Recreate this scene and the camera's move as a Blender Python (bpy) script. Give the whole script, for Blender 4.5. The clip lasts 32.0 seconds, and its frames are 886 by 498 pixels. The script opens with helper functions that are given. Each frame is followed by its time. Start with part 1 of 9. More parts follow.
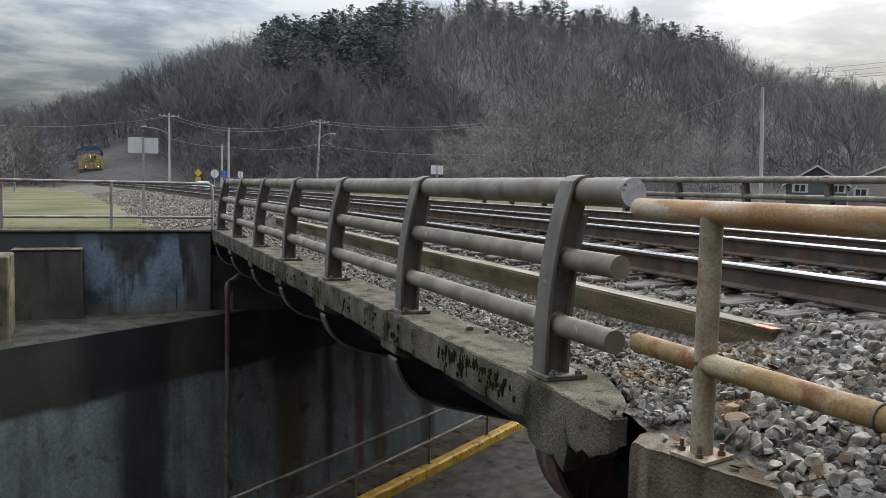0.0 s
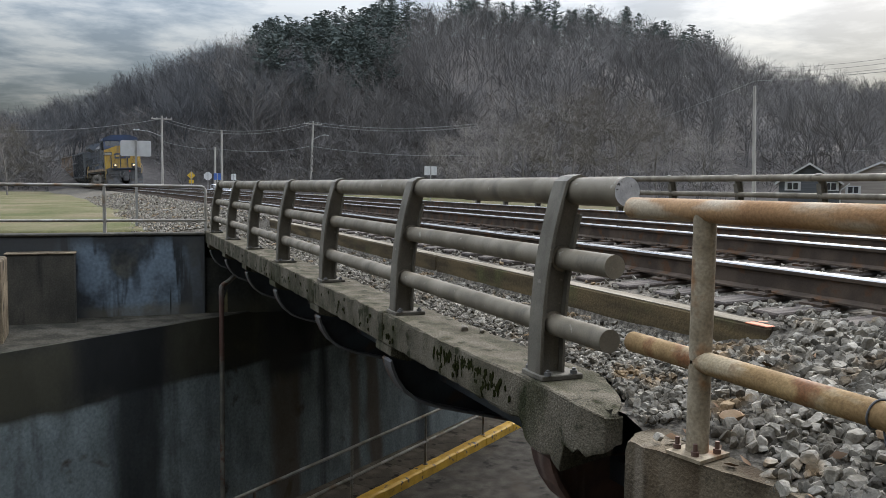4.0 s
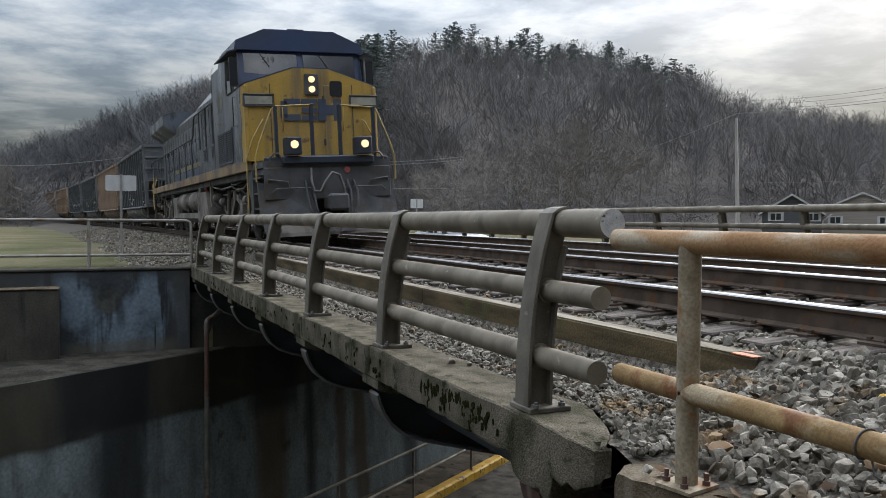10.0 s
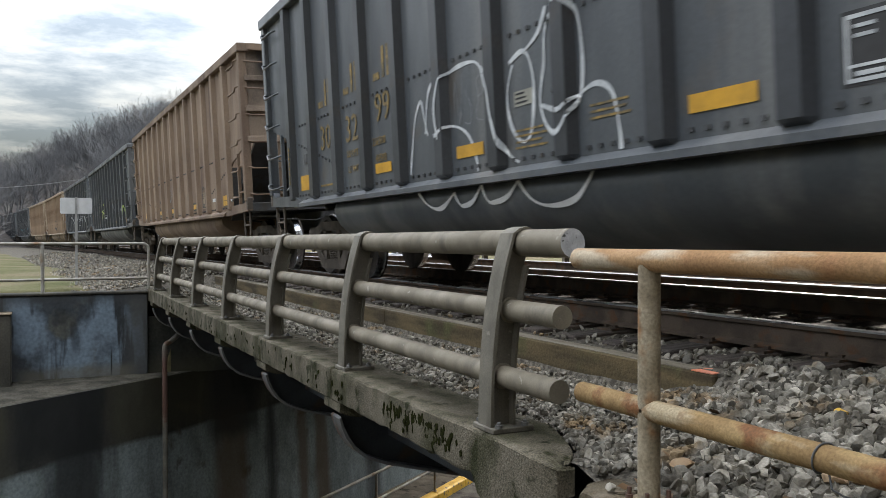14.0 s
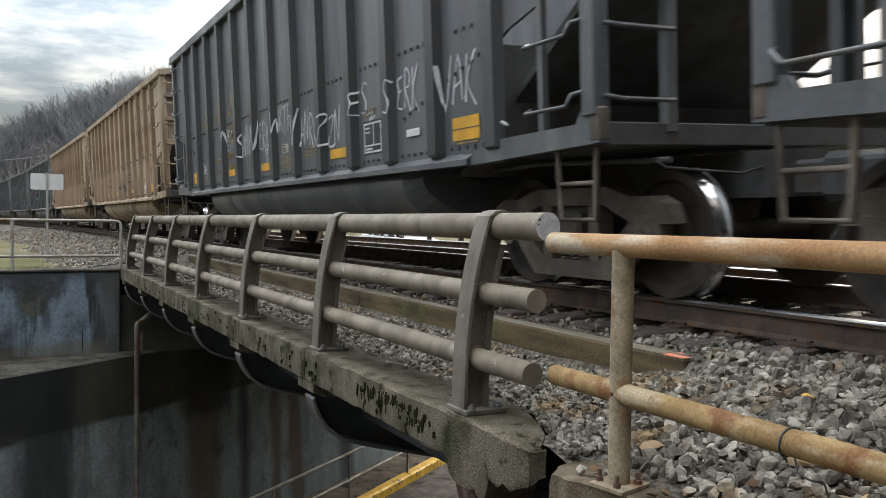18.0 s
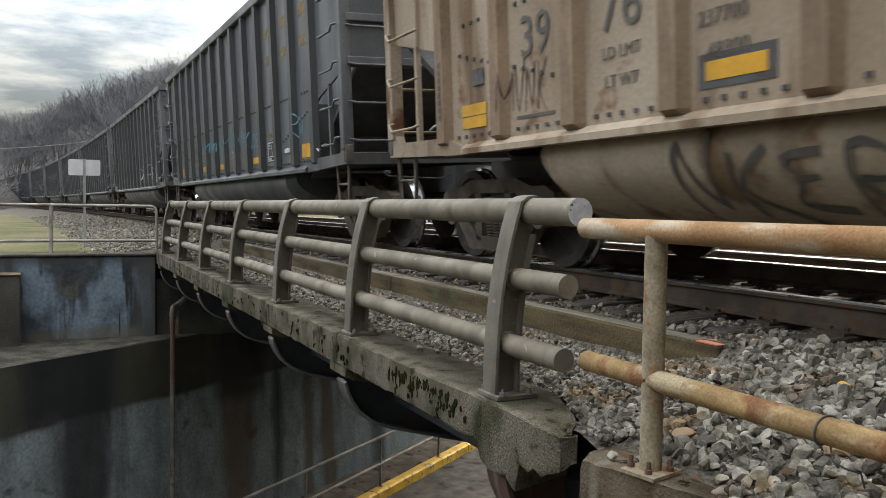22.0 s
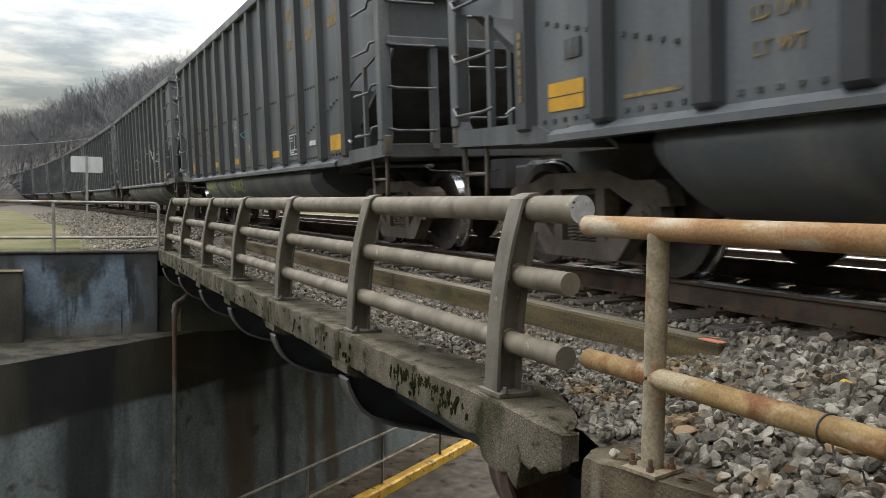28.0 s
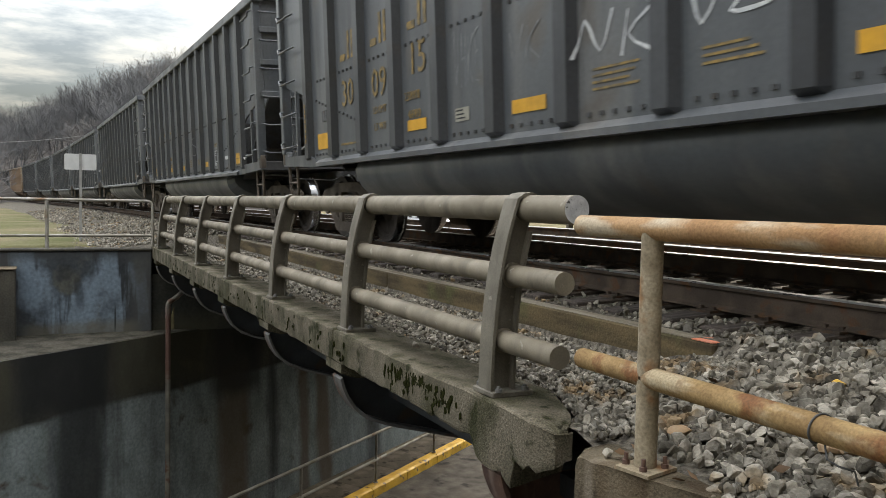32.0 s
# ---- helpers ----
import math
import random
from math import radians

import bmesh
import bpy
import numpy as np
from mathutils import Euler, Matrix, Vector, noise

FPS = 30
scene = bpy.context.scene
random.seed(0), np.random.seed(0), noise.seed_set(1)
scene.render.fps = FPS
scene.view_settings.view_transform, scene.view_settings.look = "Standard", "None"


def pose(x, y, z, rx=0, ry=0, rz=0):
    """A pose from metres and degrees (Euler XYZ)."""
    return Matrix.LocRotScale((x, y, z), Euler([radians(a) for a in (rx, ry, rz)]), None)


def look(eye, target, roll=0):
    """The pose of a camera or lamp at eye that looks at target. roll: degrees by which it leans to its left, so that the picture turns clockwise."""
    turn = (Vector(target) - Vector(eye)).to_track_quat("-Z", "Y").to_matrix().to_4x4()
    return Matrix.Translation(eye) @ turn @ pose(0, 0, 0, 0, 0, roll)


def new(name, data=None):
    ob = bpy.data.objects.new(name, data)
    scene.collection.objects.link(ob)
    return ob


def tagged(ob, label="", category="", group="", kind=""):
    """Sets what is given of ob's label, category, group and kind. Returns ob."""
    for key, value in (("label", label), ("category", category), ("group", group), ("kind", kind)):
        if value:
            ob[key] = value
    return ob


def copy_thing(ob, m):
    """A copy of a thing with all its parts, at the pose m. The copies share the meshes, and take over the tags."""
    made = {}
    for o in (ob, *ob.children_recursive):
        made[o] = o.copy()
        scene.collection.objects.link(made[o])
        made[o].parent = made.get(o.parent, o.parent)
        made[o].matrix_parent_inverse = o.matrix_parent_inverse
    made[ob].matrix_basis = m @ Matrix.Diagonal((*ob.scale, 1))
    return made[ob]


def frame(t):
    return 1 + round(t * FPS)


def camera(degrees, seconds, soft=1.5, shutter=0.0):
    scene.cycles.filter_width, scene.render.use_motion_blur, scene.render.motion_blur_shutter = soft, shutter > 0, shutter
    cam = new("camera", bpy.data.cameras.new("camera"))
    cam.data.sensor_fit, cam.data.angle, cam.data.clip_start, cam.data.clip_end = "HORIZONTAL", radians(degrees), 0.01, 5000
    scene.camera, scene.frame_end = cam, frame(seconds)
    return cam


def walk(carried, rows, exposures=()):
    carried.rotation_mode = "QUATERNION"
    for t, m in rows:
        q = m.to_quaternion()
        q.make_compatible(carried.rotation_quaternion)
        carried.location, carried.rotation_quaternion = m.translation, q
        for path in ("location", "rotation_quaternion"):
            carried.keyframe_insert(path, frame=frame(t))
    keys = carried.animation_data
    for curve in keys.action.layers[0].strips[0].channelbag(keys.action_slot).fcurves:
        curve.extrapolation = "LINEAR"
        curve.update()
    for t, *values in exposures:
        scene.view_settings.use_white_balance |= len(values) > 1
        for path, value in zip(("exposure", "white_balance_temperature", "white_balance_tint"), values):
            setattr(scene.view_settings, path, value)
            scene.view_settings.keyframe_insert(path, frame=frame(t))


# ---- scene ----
EYE = (-2.234, -4.062, 1.059)
# seconds, pitch, roll, yaw
PATH = [
    (0.0, -4.32, -1.19, -21.93),
    (0.5, -4.32, -1.08, -21.93),
    (1.0, -4.33, -0.90, -21.83),
    (1.5, -4.34, -0.71, -21.84),
    (2.0, -4.62, -0.79, -21.85),
    (2.5, -4.56, -0.88, -21.86),
    (3.0, -4.50, -0.88, -21.98),
    (3.5, -4.42, -0.78, -22.24),
    (5.5, -3.64, -0.74, -22.58),
    (6.0, -3.48, -0.79, -22.72),
    (6.5, -3.32, -0.49, -22.86),
    (7.0, -2.94, -0.47, -22.93),
    (7.5, -2.80, -0.49, -22.97),
    (8.0, -2.86, -0.73, -23.11),
    (8.5, -2.88, -0.75, -23.18),
    (9.0, -2.90, -0.67, -23.26),
    (9.5, -2.87, -0.50, -23.30),
    (10.0, -2.01, -0.39, -23.31),
    (10.5, -0.81, -0.34, -23.77),
    (11.0, -0.62, -0.16, -25.47),
    (11.5, -0.52, -0.13, -25.51),
    (12.0, -0.56, -0.05, -25.56),
    (12.5, -0.55, -0.13, -25.67),
    (13.0, -0.56, -0.15, -25.73),
    (13.5, -0.53, -0.10, -25.78),
    (14.0, -0.58, 0.06, -25.96),
    (14.5, -0.55, 0.06, -26.13),
    (16.5, -0.67, -0.35, -27.25),
    (17.0, -0.67, -0.49, -27.44),
    (17.5, -0.77, -0.75, -27.71),
    (18.0, -1.79, -0.80, -27.61),
    (18.5, -1.95, -0.60, -27.76),
    (19.0, -2.05, -0.60, -27.20),
    (19.5, -2.13, -0.62, -26.63),
    (20.0, -2.27, -0.65, -25.61),
    (20.5, -2.39, -0.66, -25.67),
    (21.0, -2.52, -0.74, -25.54),
    (21.5, -2.70, -0.74, -25.53),
    (22.0, -2.83, -0.82, -25.45),
    (22.5, -2.92, -0.80, -25.31),
    (23.0, -2.92, -0.80, -25.31),
    (23.5, -2.87, -0.79, -25.26),
    (24.0, -2.92, -0.90, -25.24),
    (24.5, -2.98, -0.96, -25.36),
    (25.0, -2.98, -1.02, -25.34),
    (25.5, -3.01, -1.02, -25.23),
    (27.5, -3.03, -0.85, -25.20),
    (28.0, -3.01, -0.89, -25.31),
    (28.5, -2.99, -0.87, -25.35),
    (29.0, -3.03, -0.91, -25.30),
    (29.5, -3.09, -0.92, -25.30),
    (30.0, -3.06, -0.91, -25.37),
    (30.5, -3.08, -0.89, -25.39),
    (31.0, -3.02, -0.86, -25.33),
    (31.5, -3.03, -0.84, -25.42),
    (32.0, -3.06, -1.14, -25.68),
]
cam = camera(56.0, 32.0, 0.8, 0.12)
walk(cam, [(t, pose(*EYE, 90 + p, r, y)) for t, p, r, y in PATH],
     exposures=[(0.0, 0.60, 6500, 10), (3.5, 0.58, 6500, 10), (6.0, 0.46, 6480, 10), (9.0, 0.39, 6480, 10), (10.4, 0.38, 6480, 10), (11.0, 0.42, 6450, 10), (11.6, 0.79, 6650, 10), (12.2, 1.11, 6800, 10),
                (13.0, 1.19, 6850, 10), (16.0, 1.25, 7000, 10), (19.0, 1.27, 7080, 10), (22.0, 1.28, 7130, 10), (25.0, 1.30, 7200, 10), (28.0, 1.31, 7400, 10), (32.0, 1.31, 7450, 10)])

# ---- world and light ----
SUN_AZ, SUN_EL = radians(54), radians(30)
SUN_DIR = (math.sin(SUN_AZ) * math.cos(SUN_EL), math.cos(SUN_AZ) * math.cos(SUN_EL), math.sin(SUN_EL))


def build_world():
    w = bpy.data.worlds.new("overcast_sky")
    scene.world = w
    w.use_nodes = True
    nt = w.node_tree
    N, L = nt.nodes.new, nt.links.new
    nt.nodes.clear()
    out, bg = N("ShaderNodeOutputWorld"), N("ShaderNodeBackground")
    tc = N("ShaderNodeTexCoord")
    sky = N("ShaderNodeTexSky")
    sky.sky_type, sky.sun_disc = "NISHITA", False
    sky.sun_elevation, sky.sun_rotation = SUN_EL, SUN_AZ
    skys = N("ShaderNodeVectorMath")
    skys.operation = "SCALE"
    skys.inputs["Scale"].default_value = 0.055
    L(sky.outputs[0], skys.inputs[0])
    # direction laid out on a flat cloud deck
    sep = N("ShaderNodeSeparateXYZ")
    L(tc.outputs["Generated"], sep.inputs[0])
    zz = N("ShaderNodeMath")
    zz.operation = "MAXIMUM"
    L(sep.outputs[2], zz.inputs[0])
    zz.inputs[1].default_value = 0.0
    za = N("ShaderNodeMath")
    za.operation = "ADD"
    L(zz.outputs[0], za.inputs[0])
    za.inputs[1].default_value = 0.09
    dv = N("ShaderNodeVectorMath")
    dv.operation = "DIVIDE"
    L(tc.outputs["Generated"], dv.inputs[0])
    comb = N("ShaderNodeCombineXYZ")
    for i in range(3):
        L(za.outputs[0], comb.inputs[i])
    L(comb.outputs[0], dv.inputs[1])
    mp = N("ShaderNodeMapping")
    mp.inputs["Scale"].default_value = (1.0, 1.0, 0.0)
    mp.inputs["Location"].default_value = (5.3, 2.2, 0.0)
    L(dv.outputs[0], mp.inputs[0])
    n1, n2 = N("ShaderNodeTexNoise"), N("ShaderNodeTexNoise")
    n1.inputs["Scale"].default_value, n1.inputs["Detail"].default_value, n1.inputs["Distortion"].default_value = 1.9, 10, 0.15
    n1.inputs["Roughness"].default_value = 0.60
    n2.inputs["Scale"].default_value, n2.inputs["Detail"].default_value = 0.17, 3
    L(mp.outputs[0], n1.inputs["Vector"])
    L(mp.outputs[0], n2.inputs["Vector"])
    ad = N("ShaderNodeMath")
    ad.operation = "MULTIPLY_ADD"
    L(n2.outputs["Fac"], ad.inputs[0])
    ad.inputs[1].default_value = 0.36
    L(n1.outputs["Fac"], ad.inputs[2])
    ramp = N("ShaderNodeValToRGB")
    el = ramp.color_ramp.elements
    el[0].position, el[0].color = 0.575, (0.27, 0.295, 0.33, 1)
    el[1].position, el[1].color = 0.79, (0.97, 0.955, 0.92, 1)
    e = el.new(0.665)
    e.color = (0.52, 0.545, 0.575, 1)
    L(ad.outputs[0], ramp.inputs[0])
    # the veiled sun brightens the cloud in front of it
    dot = N("ShaderNodeVectorMath")
    dot.operation = "DOT_PRODUCT"
    L(tc.outputs["Generated"], dot.inputs[0])
    dot.inputs[1].default_value = SUN_DIR
    mx = N("ShaderNodeMath")
    mx.operation = "MAXIMUM"
    L(dot.outputs["Value"], mx.inputs[0])
    mx.inputs[1].default_value = 0.0
    pw = N("ShaderNodeMath")
    pw.operation = "POWER"
    L(mx.outputs[0], pw.inputs[0])
    pw.inputs[1].default_value = 2.5
    gl = N("ShaderNodeMath")
    gl.operation = "MULTIPLY_ADD"
    L(pw.outputs[0], gl.inputs[0])
    gl.inputs[1].default_value, gl.inputs[2].default_value = 0.02, 0.62
    sc = N("ShaderNodeVectorMath")
    sc.operation = "SCALE"
    L(ramp.outputs[0], sc.inputs[0])
    L(gl.outputs[0], sc.inputs["Scale"])
    add = N("ShaderNodeVectorMath")
    add.operation = "ADD"
    L(sc.outputs[0], add.inputs[0])
    L(skys.outputs[0], add.inputs[1])
    # an overcast sky is brighter overhead than near the horizon
    up = N("ShaderNodeMath")
    up.operation = "MULTIPLY_ADD"
    zp = N("ShaderNodeMath")
    zp.operation = "POWER"
    L(zz.outputs[0], zp.inputs[0])
    zp.inputs[1].default_value = 1.44
    L(zp.outputs[0], up.inputs[0])
    up.inputs[1].default_value, up.inputs[2].default_value = 4.0, 0.05
    fin = N("ShaderNodeVectorMath")
    fin.operation = "SCALE"
    L(add.outputs[0], fin.inputs[0])
    L(up.outputs[0], fin.inputs["Scale"])
    L(fin.outputs[0], bg.inputs["Color"])
    bg.inputs["Strength"].default_value = 1.38
    L(bg.outputs[0], out.inputs[0])


build_world()
sun = new("sun", bpy.data.lights.new("sun", "SUN"))
sun.data.energy, sun.data.angle, sun.data.color = 2.5, radians(25), (1.0, 0.96, 0.9)
sun.matrix_world = look((0, 0, 60), (-SUN_DIR[0], -SUN_DIR[1], 60 - SUN_DIR[2]))


# ---- materials ----
def mat(name, a, b=None, rough=0.8, metal=0.0, scale=3.0, stretch=(1, 1, 1), fine=40.0, fine_amt=0.25, bump=0.25, bump_scale=60.0,
        island=0.0, per_object=0.0, streak=None, streak_scale=(3, 3, 0.25), streak_pos=(0.52, 0.68), rust=None, rust_scale=1.5, rust_pos=(0.55, 0.62),
        coord="Object", zband=None, spec=0.5, lo=0.38, hi=0.62, warp=0.0):
    """Two base colours by a broad noise, a fine grain, and optional layers: streaks, rust or moss patches, a coat of paint below a height."""
    m = bpy.data.materials.new(name)
    m.use_nodes = True
    nt = m.node_tree
    N, L = nt.nodes.new, nt.links.new
    bs = nt.nodes["Principled BSDF"]
    tc = N("ShaderNodeTexCoord")
    b = b or tuple(c * 0.72 for c in a)

    def noise_fac(sc, st, detail, lo_, hi_):
        mp = N("ShaderNodeMapping")
        mp.inputs["Scale"].default_value = st
        L(tc.outputs[coord], mp.inputs[0])
        n = N("ShaderNodeTexNoise")
        n.inputs["Scale"].default_value, n.inputs["Detail"].default_value, n.inputs["Distortion"].default_value = sc, detail, warp
        L(mp.outputs[0], n.inputs["Vector"])
        r = N("ShaderNodeMapRange")
        r.inputs[1].default_value, r.inputs[2].default_value = lo_, hi_
        L(n.outputs["Fac"], r.inputs[0])
        return r.outputs[0], n.outputs["Fac"]

    def mix(fac, x, y, mode="MIX"):
        q = N("ShaderNodeMix")
        q.data_type, q.blend_type = "RGBA", mode
        for sock, v in ((q.inputs[0], fac), (q.inputs[6], x), (q.inputs[7], y)):
            if isinstance(v, (int, float)):
                sock.default_value = v
            elif isinstance(v, tuple):
                sock.default_value = (*v, 1)
            else:
                L(v, sock)
        return q.outputs[2]

    f, _ = noise_fac(scale, stretch, 5, lo, hi)
    col = mix(f, a, b)
    if zband:
        z0, soft, ca = zband
        sp = N("ShaderNodeSeparateXYZ")
        L(tc.outputs["Object"], sp.inputs[0])
        _, raw = noise_fac(0.55, (1, 1, 0.6), 6, 0, 1)
        ma = N("ShaderNodeMath")
        ma.operation = "MULTIPLY_ADD"
        L(raw, ma.inputs[0])
        ma.inputs[1].default_value = 0.35
        L(sp.outputs[2], ma.inputs[2])
        r = N("ShaderNodeMapRange")
        r.inputs[1].default_value, r.inputs[2].default_value = z0, z0 - soft
        L(ma.outputs[0], r.inputs[0])
        f2, _ = noise_fac(2.2, (1, 1, 0.5), 4, 0.35, 0.7)
        col = mix(r.outputs[0], col, mix(f2, ca, tuple(c * 0.6 for c in ca)))
    if streak:
        s, _ = noise_fac(1.0, streak_scale, 5, *streak_pos)
        col = mix(s, col, streak)
    ro = rough
    if rust:
        rf, _ = noise_fac(rust_scale, (1, 1, 1), 6, *rust_pos)
        col = mix(rf, col, rust)
    g, graw = noise_fac(fine, (1, 1, 1), 3, 0.3, 0.7)
    col = mix(fine_amt, col, mix(g, (0.35, 0.35, 0.35), (1.0, 1.0, 1.0)), "MULTIPLY")
    if island or per_object:
        if island:
            src = N("ShaderNodeNewGeometry").outputs["Random Per Island"]
        else:
            src = N("ShaderNodeObjectInfo").outputs["Random"]
        k = N("ShaderNodeMapRange")
        k.inputs[3].default_value, k.inputs[4].default_value = 1 - (island or per_object), 1 + (island or per_object)
        L(src, k.inputs[0])
        v = N("ShaderNodeVectorMath")
        v.operation = "SCALE"
        L(col, v.inputs[0])
        L(k.outputs[0], v.inputs["Scale"])
        col = v.outputs[0]
    L(col, bs.inputs["Base Color"])
    rr = N("ShaderNodeMapRange")
    rr.inputs[3].default_value, rr.inputs[4].default_value = max(0.05, ro - 0.1), min(1, ro + 0.1)
    L(f, rr.inputs[0])
    L(rr.outputs[0], bs.inputs["Roughness"])
    bs.inputs["Metallic"].default_value = metal
    bs.inputs["Specular IOR Level"].default_value = spec
    if bump:
        _, br = noise_fac(bump_scale, (1, 1, 1), 5, 0, 1)
        bp = N("ShaderNodeBump")
        bp.inputs["Strength"].default_value, bp.inputs["Distance"].default_value = bump, 0.6 / bump_scale
        L(br, bp.inputs["Height"])
        L(bp.outputs[0], bs.inputs["Normal"])
    return m


def stained(m, stains):
    """Lays stains on a wall material. Each: colour, direction along the wall, from, to, bottom, top, ragged edge, strength."""
    nt = m.node_tree
    N, L = nt.nodes.new, nt.links.new
    bs = nt.nodes["Principled BSDF"]
    col = bs.inputs["Base Color"].links[0].from_socket
    tc = N("ShaderNodeTexCoord")
    sp = N("ShaderNodeSeparateXYZ")
    L(tc.outputs["Object"], sp.inputs[0])
    nz = N("ShaderNodeTexNoise")
    nz.inputs["Scale"].default_value, nz.inputs["Detail"].default_value = 2.2, 6
    mp = N("ShaderNodeMapping")
    mp.inputs["Scale"].default_value = (1, 1, 0.3)
    L(tc.outputs["Object"], mp.inputs[0])
    L(mp.outputs[0], nz.inputs["Vector"])

    def op(kind, a, b, c=None):
        q = N("ShaderNodeMath")
        q.operation = kind
        for sock, v in zip(q.inputs, (a, b, c)):
            if v is None:
                continue
            if isinstance(v, (int, float)):
                sock.default_value = v
            else:
                L(v, sock)
        return q.outputs[0]

    def window(x, a, b, soft):
        mid, half = (a + b) / 2, (b - a) / 2
        d = op("ABSOLUTE", op("SUBTRACT", x, mid), None)
        r = N("ShaderNodeMapRange")
        r.interpolation_type = "SMOOTHSTEP"
        r.inputs[1].default_value, r.inputs[2].default_value = half + soft, half - soft
        L(d, r.inputs[0])
        return r.outputs[0]

    for colour, way, a, b, z0, z1, ragged, strength in stains:
        run = op("ADD", op("MULTIPLY", sp.outputs[0], way[0]), op("MULTIPLY", sp.outputs[1], way[1]))
        run = op("MULTIPLY_ADD", op("SUBTRACT", nz.outputs["Fac"], 0.5), ragged * 4, run)
        high = op("MULTIPLY_ADD", op("SUBTRACT", nz.outputs["Fac"], 0.5), ragged * 3, sp.outputs[2])
        f = op("MULTIPLY", window(run, a, b, min(0.25, (b - a) * 0.3)), window(high, z0, z1, min(0.25, (z1 - z0) * 0.3)))
        f = op("MULTIPLY", f, strength)
        q = N("ShaderNodeMix")
        q.data_type = "RGBA"
        L(f, q.inputs[0])
        L(col, q.inputs[6])
        q.inputs[7].default_value = (*colour, 1)
        col = q.outputs[2]
    L(col, bs.inputs["Base Color"])


def glow(name, color, strength):
    m = bpy.data.materials.new(name)
    m.use_nodes = True
    bs = m.node_tree.nodes["Principled BSDF"]
    bs.inputs["Base Color"].default_value = (*color, 1)
    bs.inputs["Emission Color"].default_value = (*color, 1)
    bs.inputs["Emission Strength"].default_value = strength
    return m


M_CURB = mat("weathered_concrete", (0.168, 0.147, 0.108), (0.090, 0.079, 0.054), 0.95, scale=3.6, fine=95, fine_amt=0.95, bump=1.0, bump_scale=75, lo=0.36, hi=0.64, spec=0.15,
             rust=(0.032, 0.034, 0.014), rust_scale=7, rust_pos=(0.59, 0.66), streak=(0.056, 0.054, 0.028), streak_scale=(5, 3, 2.0), streak_pos=(0.47, 0.66))
M_WALL_UP = mat("stained_upper_wall_concrete", (0.046, 0.054, 0.060), (0.165, 0.212, 0.255), 0.9, scale=1.1, stretch=(1.0, 1.0, 0.75), fine=14, fine_amt=0.55, lo=0.46, hi=0.60, bump=0.4, spec=0.2,
                streak=(0.035, 0.040, 0.044), streak_scale=(3.6, 3.6, 0.5), streak_pos=(0.52, 0.62), rust=(0.095, 0.096, 0.080), rust_scale=1.4, rust_pos=(0.60, 0.72))
M_WALL_LOW = mat("stained_lower_wall_concrete", (0.060, 0.060, 0.048), (0.032, 0.033, 0.029), 0.9, scale=0.7, stretch=(1.3, 1.3, 0.6), fine=16, fine_amt=0.55, lo=0.42, hi=0.58,
                 zband=(-2.88, 0.10, (0.235, 0.275, 0.275)), streak=(0.024, 0.025, 0.024), streak_scale=(0.95, 0.95, 0.10), streak_pos=(0.61, 0.74),
                 rust=(0.070, 0.060, 0.044), rust_scale=1.1, rust_pos=(0.62, 0.70), warp=0.4, spec=0.25)
ROADWAY, CROSSWAY = (0.809, 0.588), (1.0, 0.0)
SOOT, RUSTY, OLIVE, DUST = (0.017, 0.018, 0.018), (0.085, 0.062, 0.038), (0.055, 0.052, 0.034), (0.13, 0.12, 0.09)
stained(M_WALL_LOW, [(OLIVE, ROADWAY, 2.0, 5.2, -3.1, -1.9, 0.12, 0.7), (OLIVE, ROADWAY, 7.3, 10.2, -3.0, -1.6, 0.10, 0.6), (SOOT, ROADWAY, 5.15, 7.25, -3.0, -1.6, 0.16, 0.92), (SOOT, ROADWAY, 5.95, 7.15, -7.2, -2.4, 0.15, 0.85),
                     (RUSTY, ROADWAY, 10.35, 11.35, -7.2, -2.9, 0.20, 0.8), (SOOT, ROADWAY, 10.2, 11.9, -3.6, -1.7, 0.2, 0.8), (RUSTY, ROADWAY, 13.35, 13.75, -7.2, -2.6, 0.12, 0.75),
                     (RUSTY, ROADWAY, 14.1, 14.7, -7.2, -2.2, 0.15, 0.8), (SOOT, ROADWAY, 12.1, 12.5, -6.0, -3.0, 0.15, 0.6), (SOOT, ROADWAY, 16.6, 17.3, -7.2, -2.0, 0.15, 0.7)])
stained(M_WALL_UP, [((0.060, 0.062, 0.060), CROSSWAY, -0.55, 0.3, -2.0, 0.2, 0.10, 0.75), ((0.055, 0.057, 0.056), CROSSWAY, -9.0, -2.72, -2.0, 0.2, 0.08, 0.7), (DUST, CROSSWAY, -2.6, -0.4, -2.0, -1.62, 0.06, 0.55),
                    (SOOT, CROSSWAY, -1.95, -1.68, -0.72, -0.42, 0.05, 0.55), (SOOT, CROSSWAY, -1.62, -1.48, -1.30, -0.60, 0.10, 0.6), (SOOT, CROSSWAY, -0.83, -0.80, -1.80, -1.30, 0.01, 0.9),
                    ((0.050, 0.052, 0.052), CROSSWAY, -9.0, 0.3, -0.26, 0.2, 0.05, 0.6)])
M_PIER = mat("dark_mossy_concrete", (0.088, 0.082, 0.066), (0.052, 0.050, 0.042), 0.92, scale=1.6, stretch=(1, 1, 0.6), fine=30, fine_amt=0.5, bump=0.5, spec=0.15, streak=(0.035, 0.034, 0.030), streak_scale=(4, 4, 0.4))
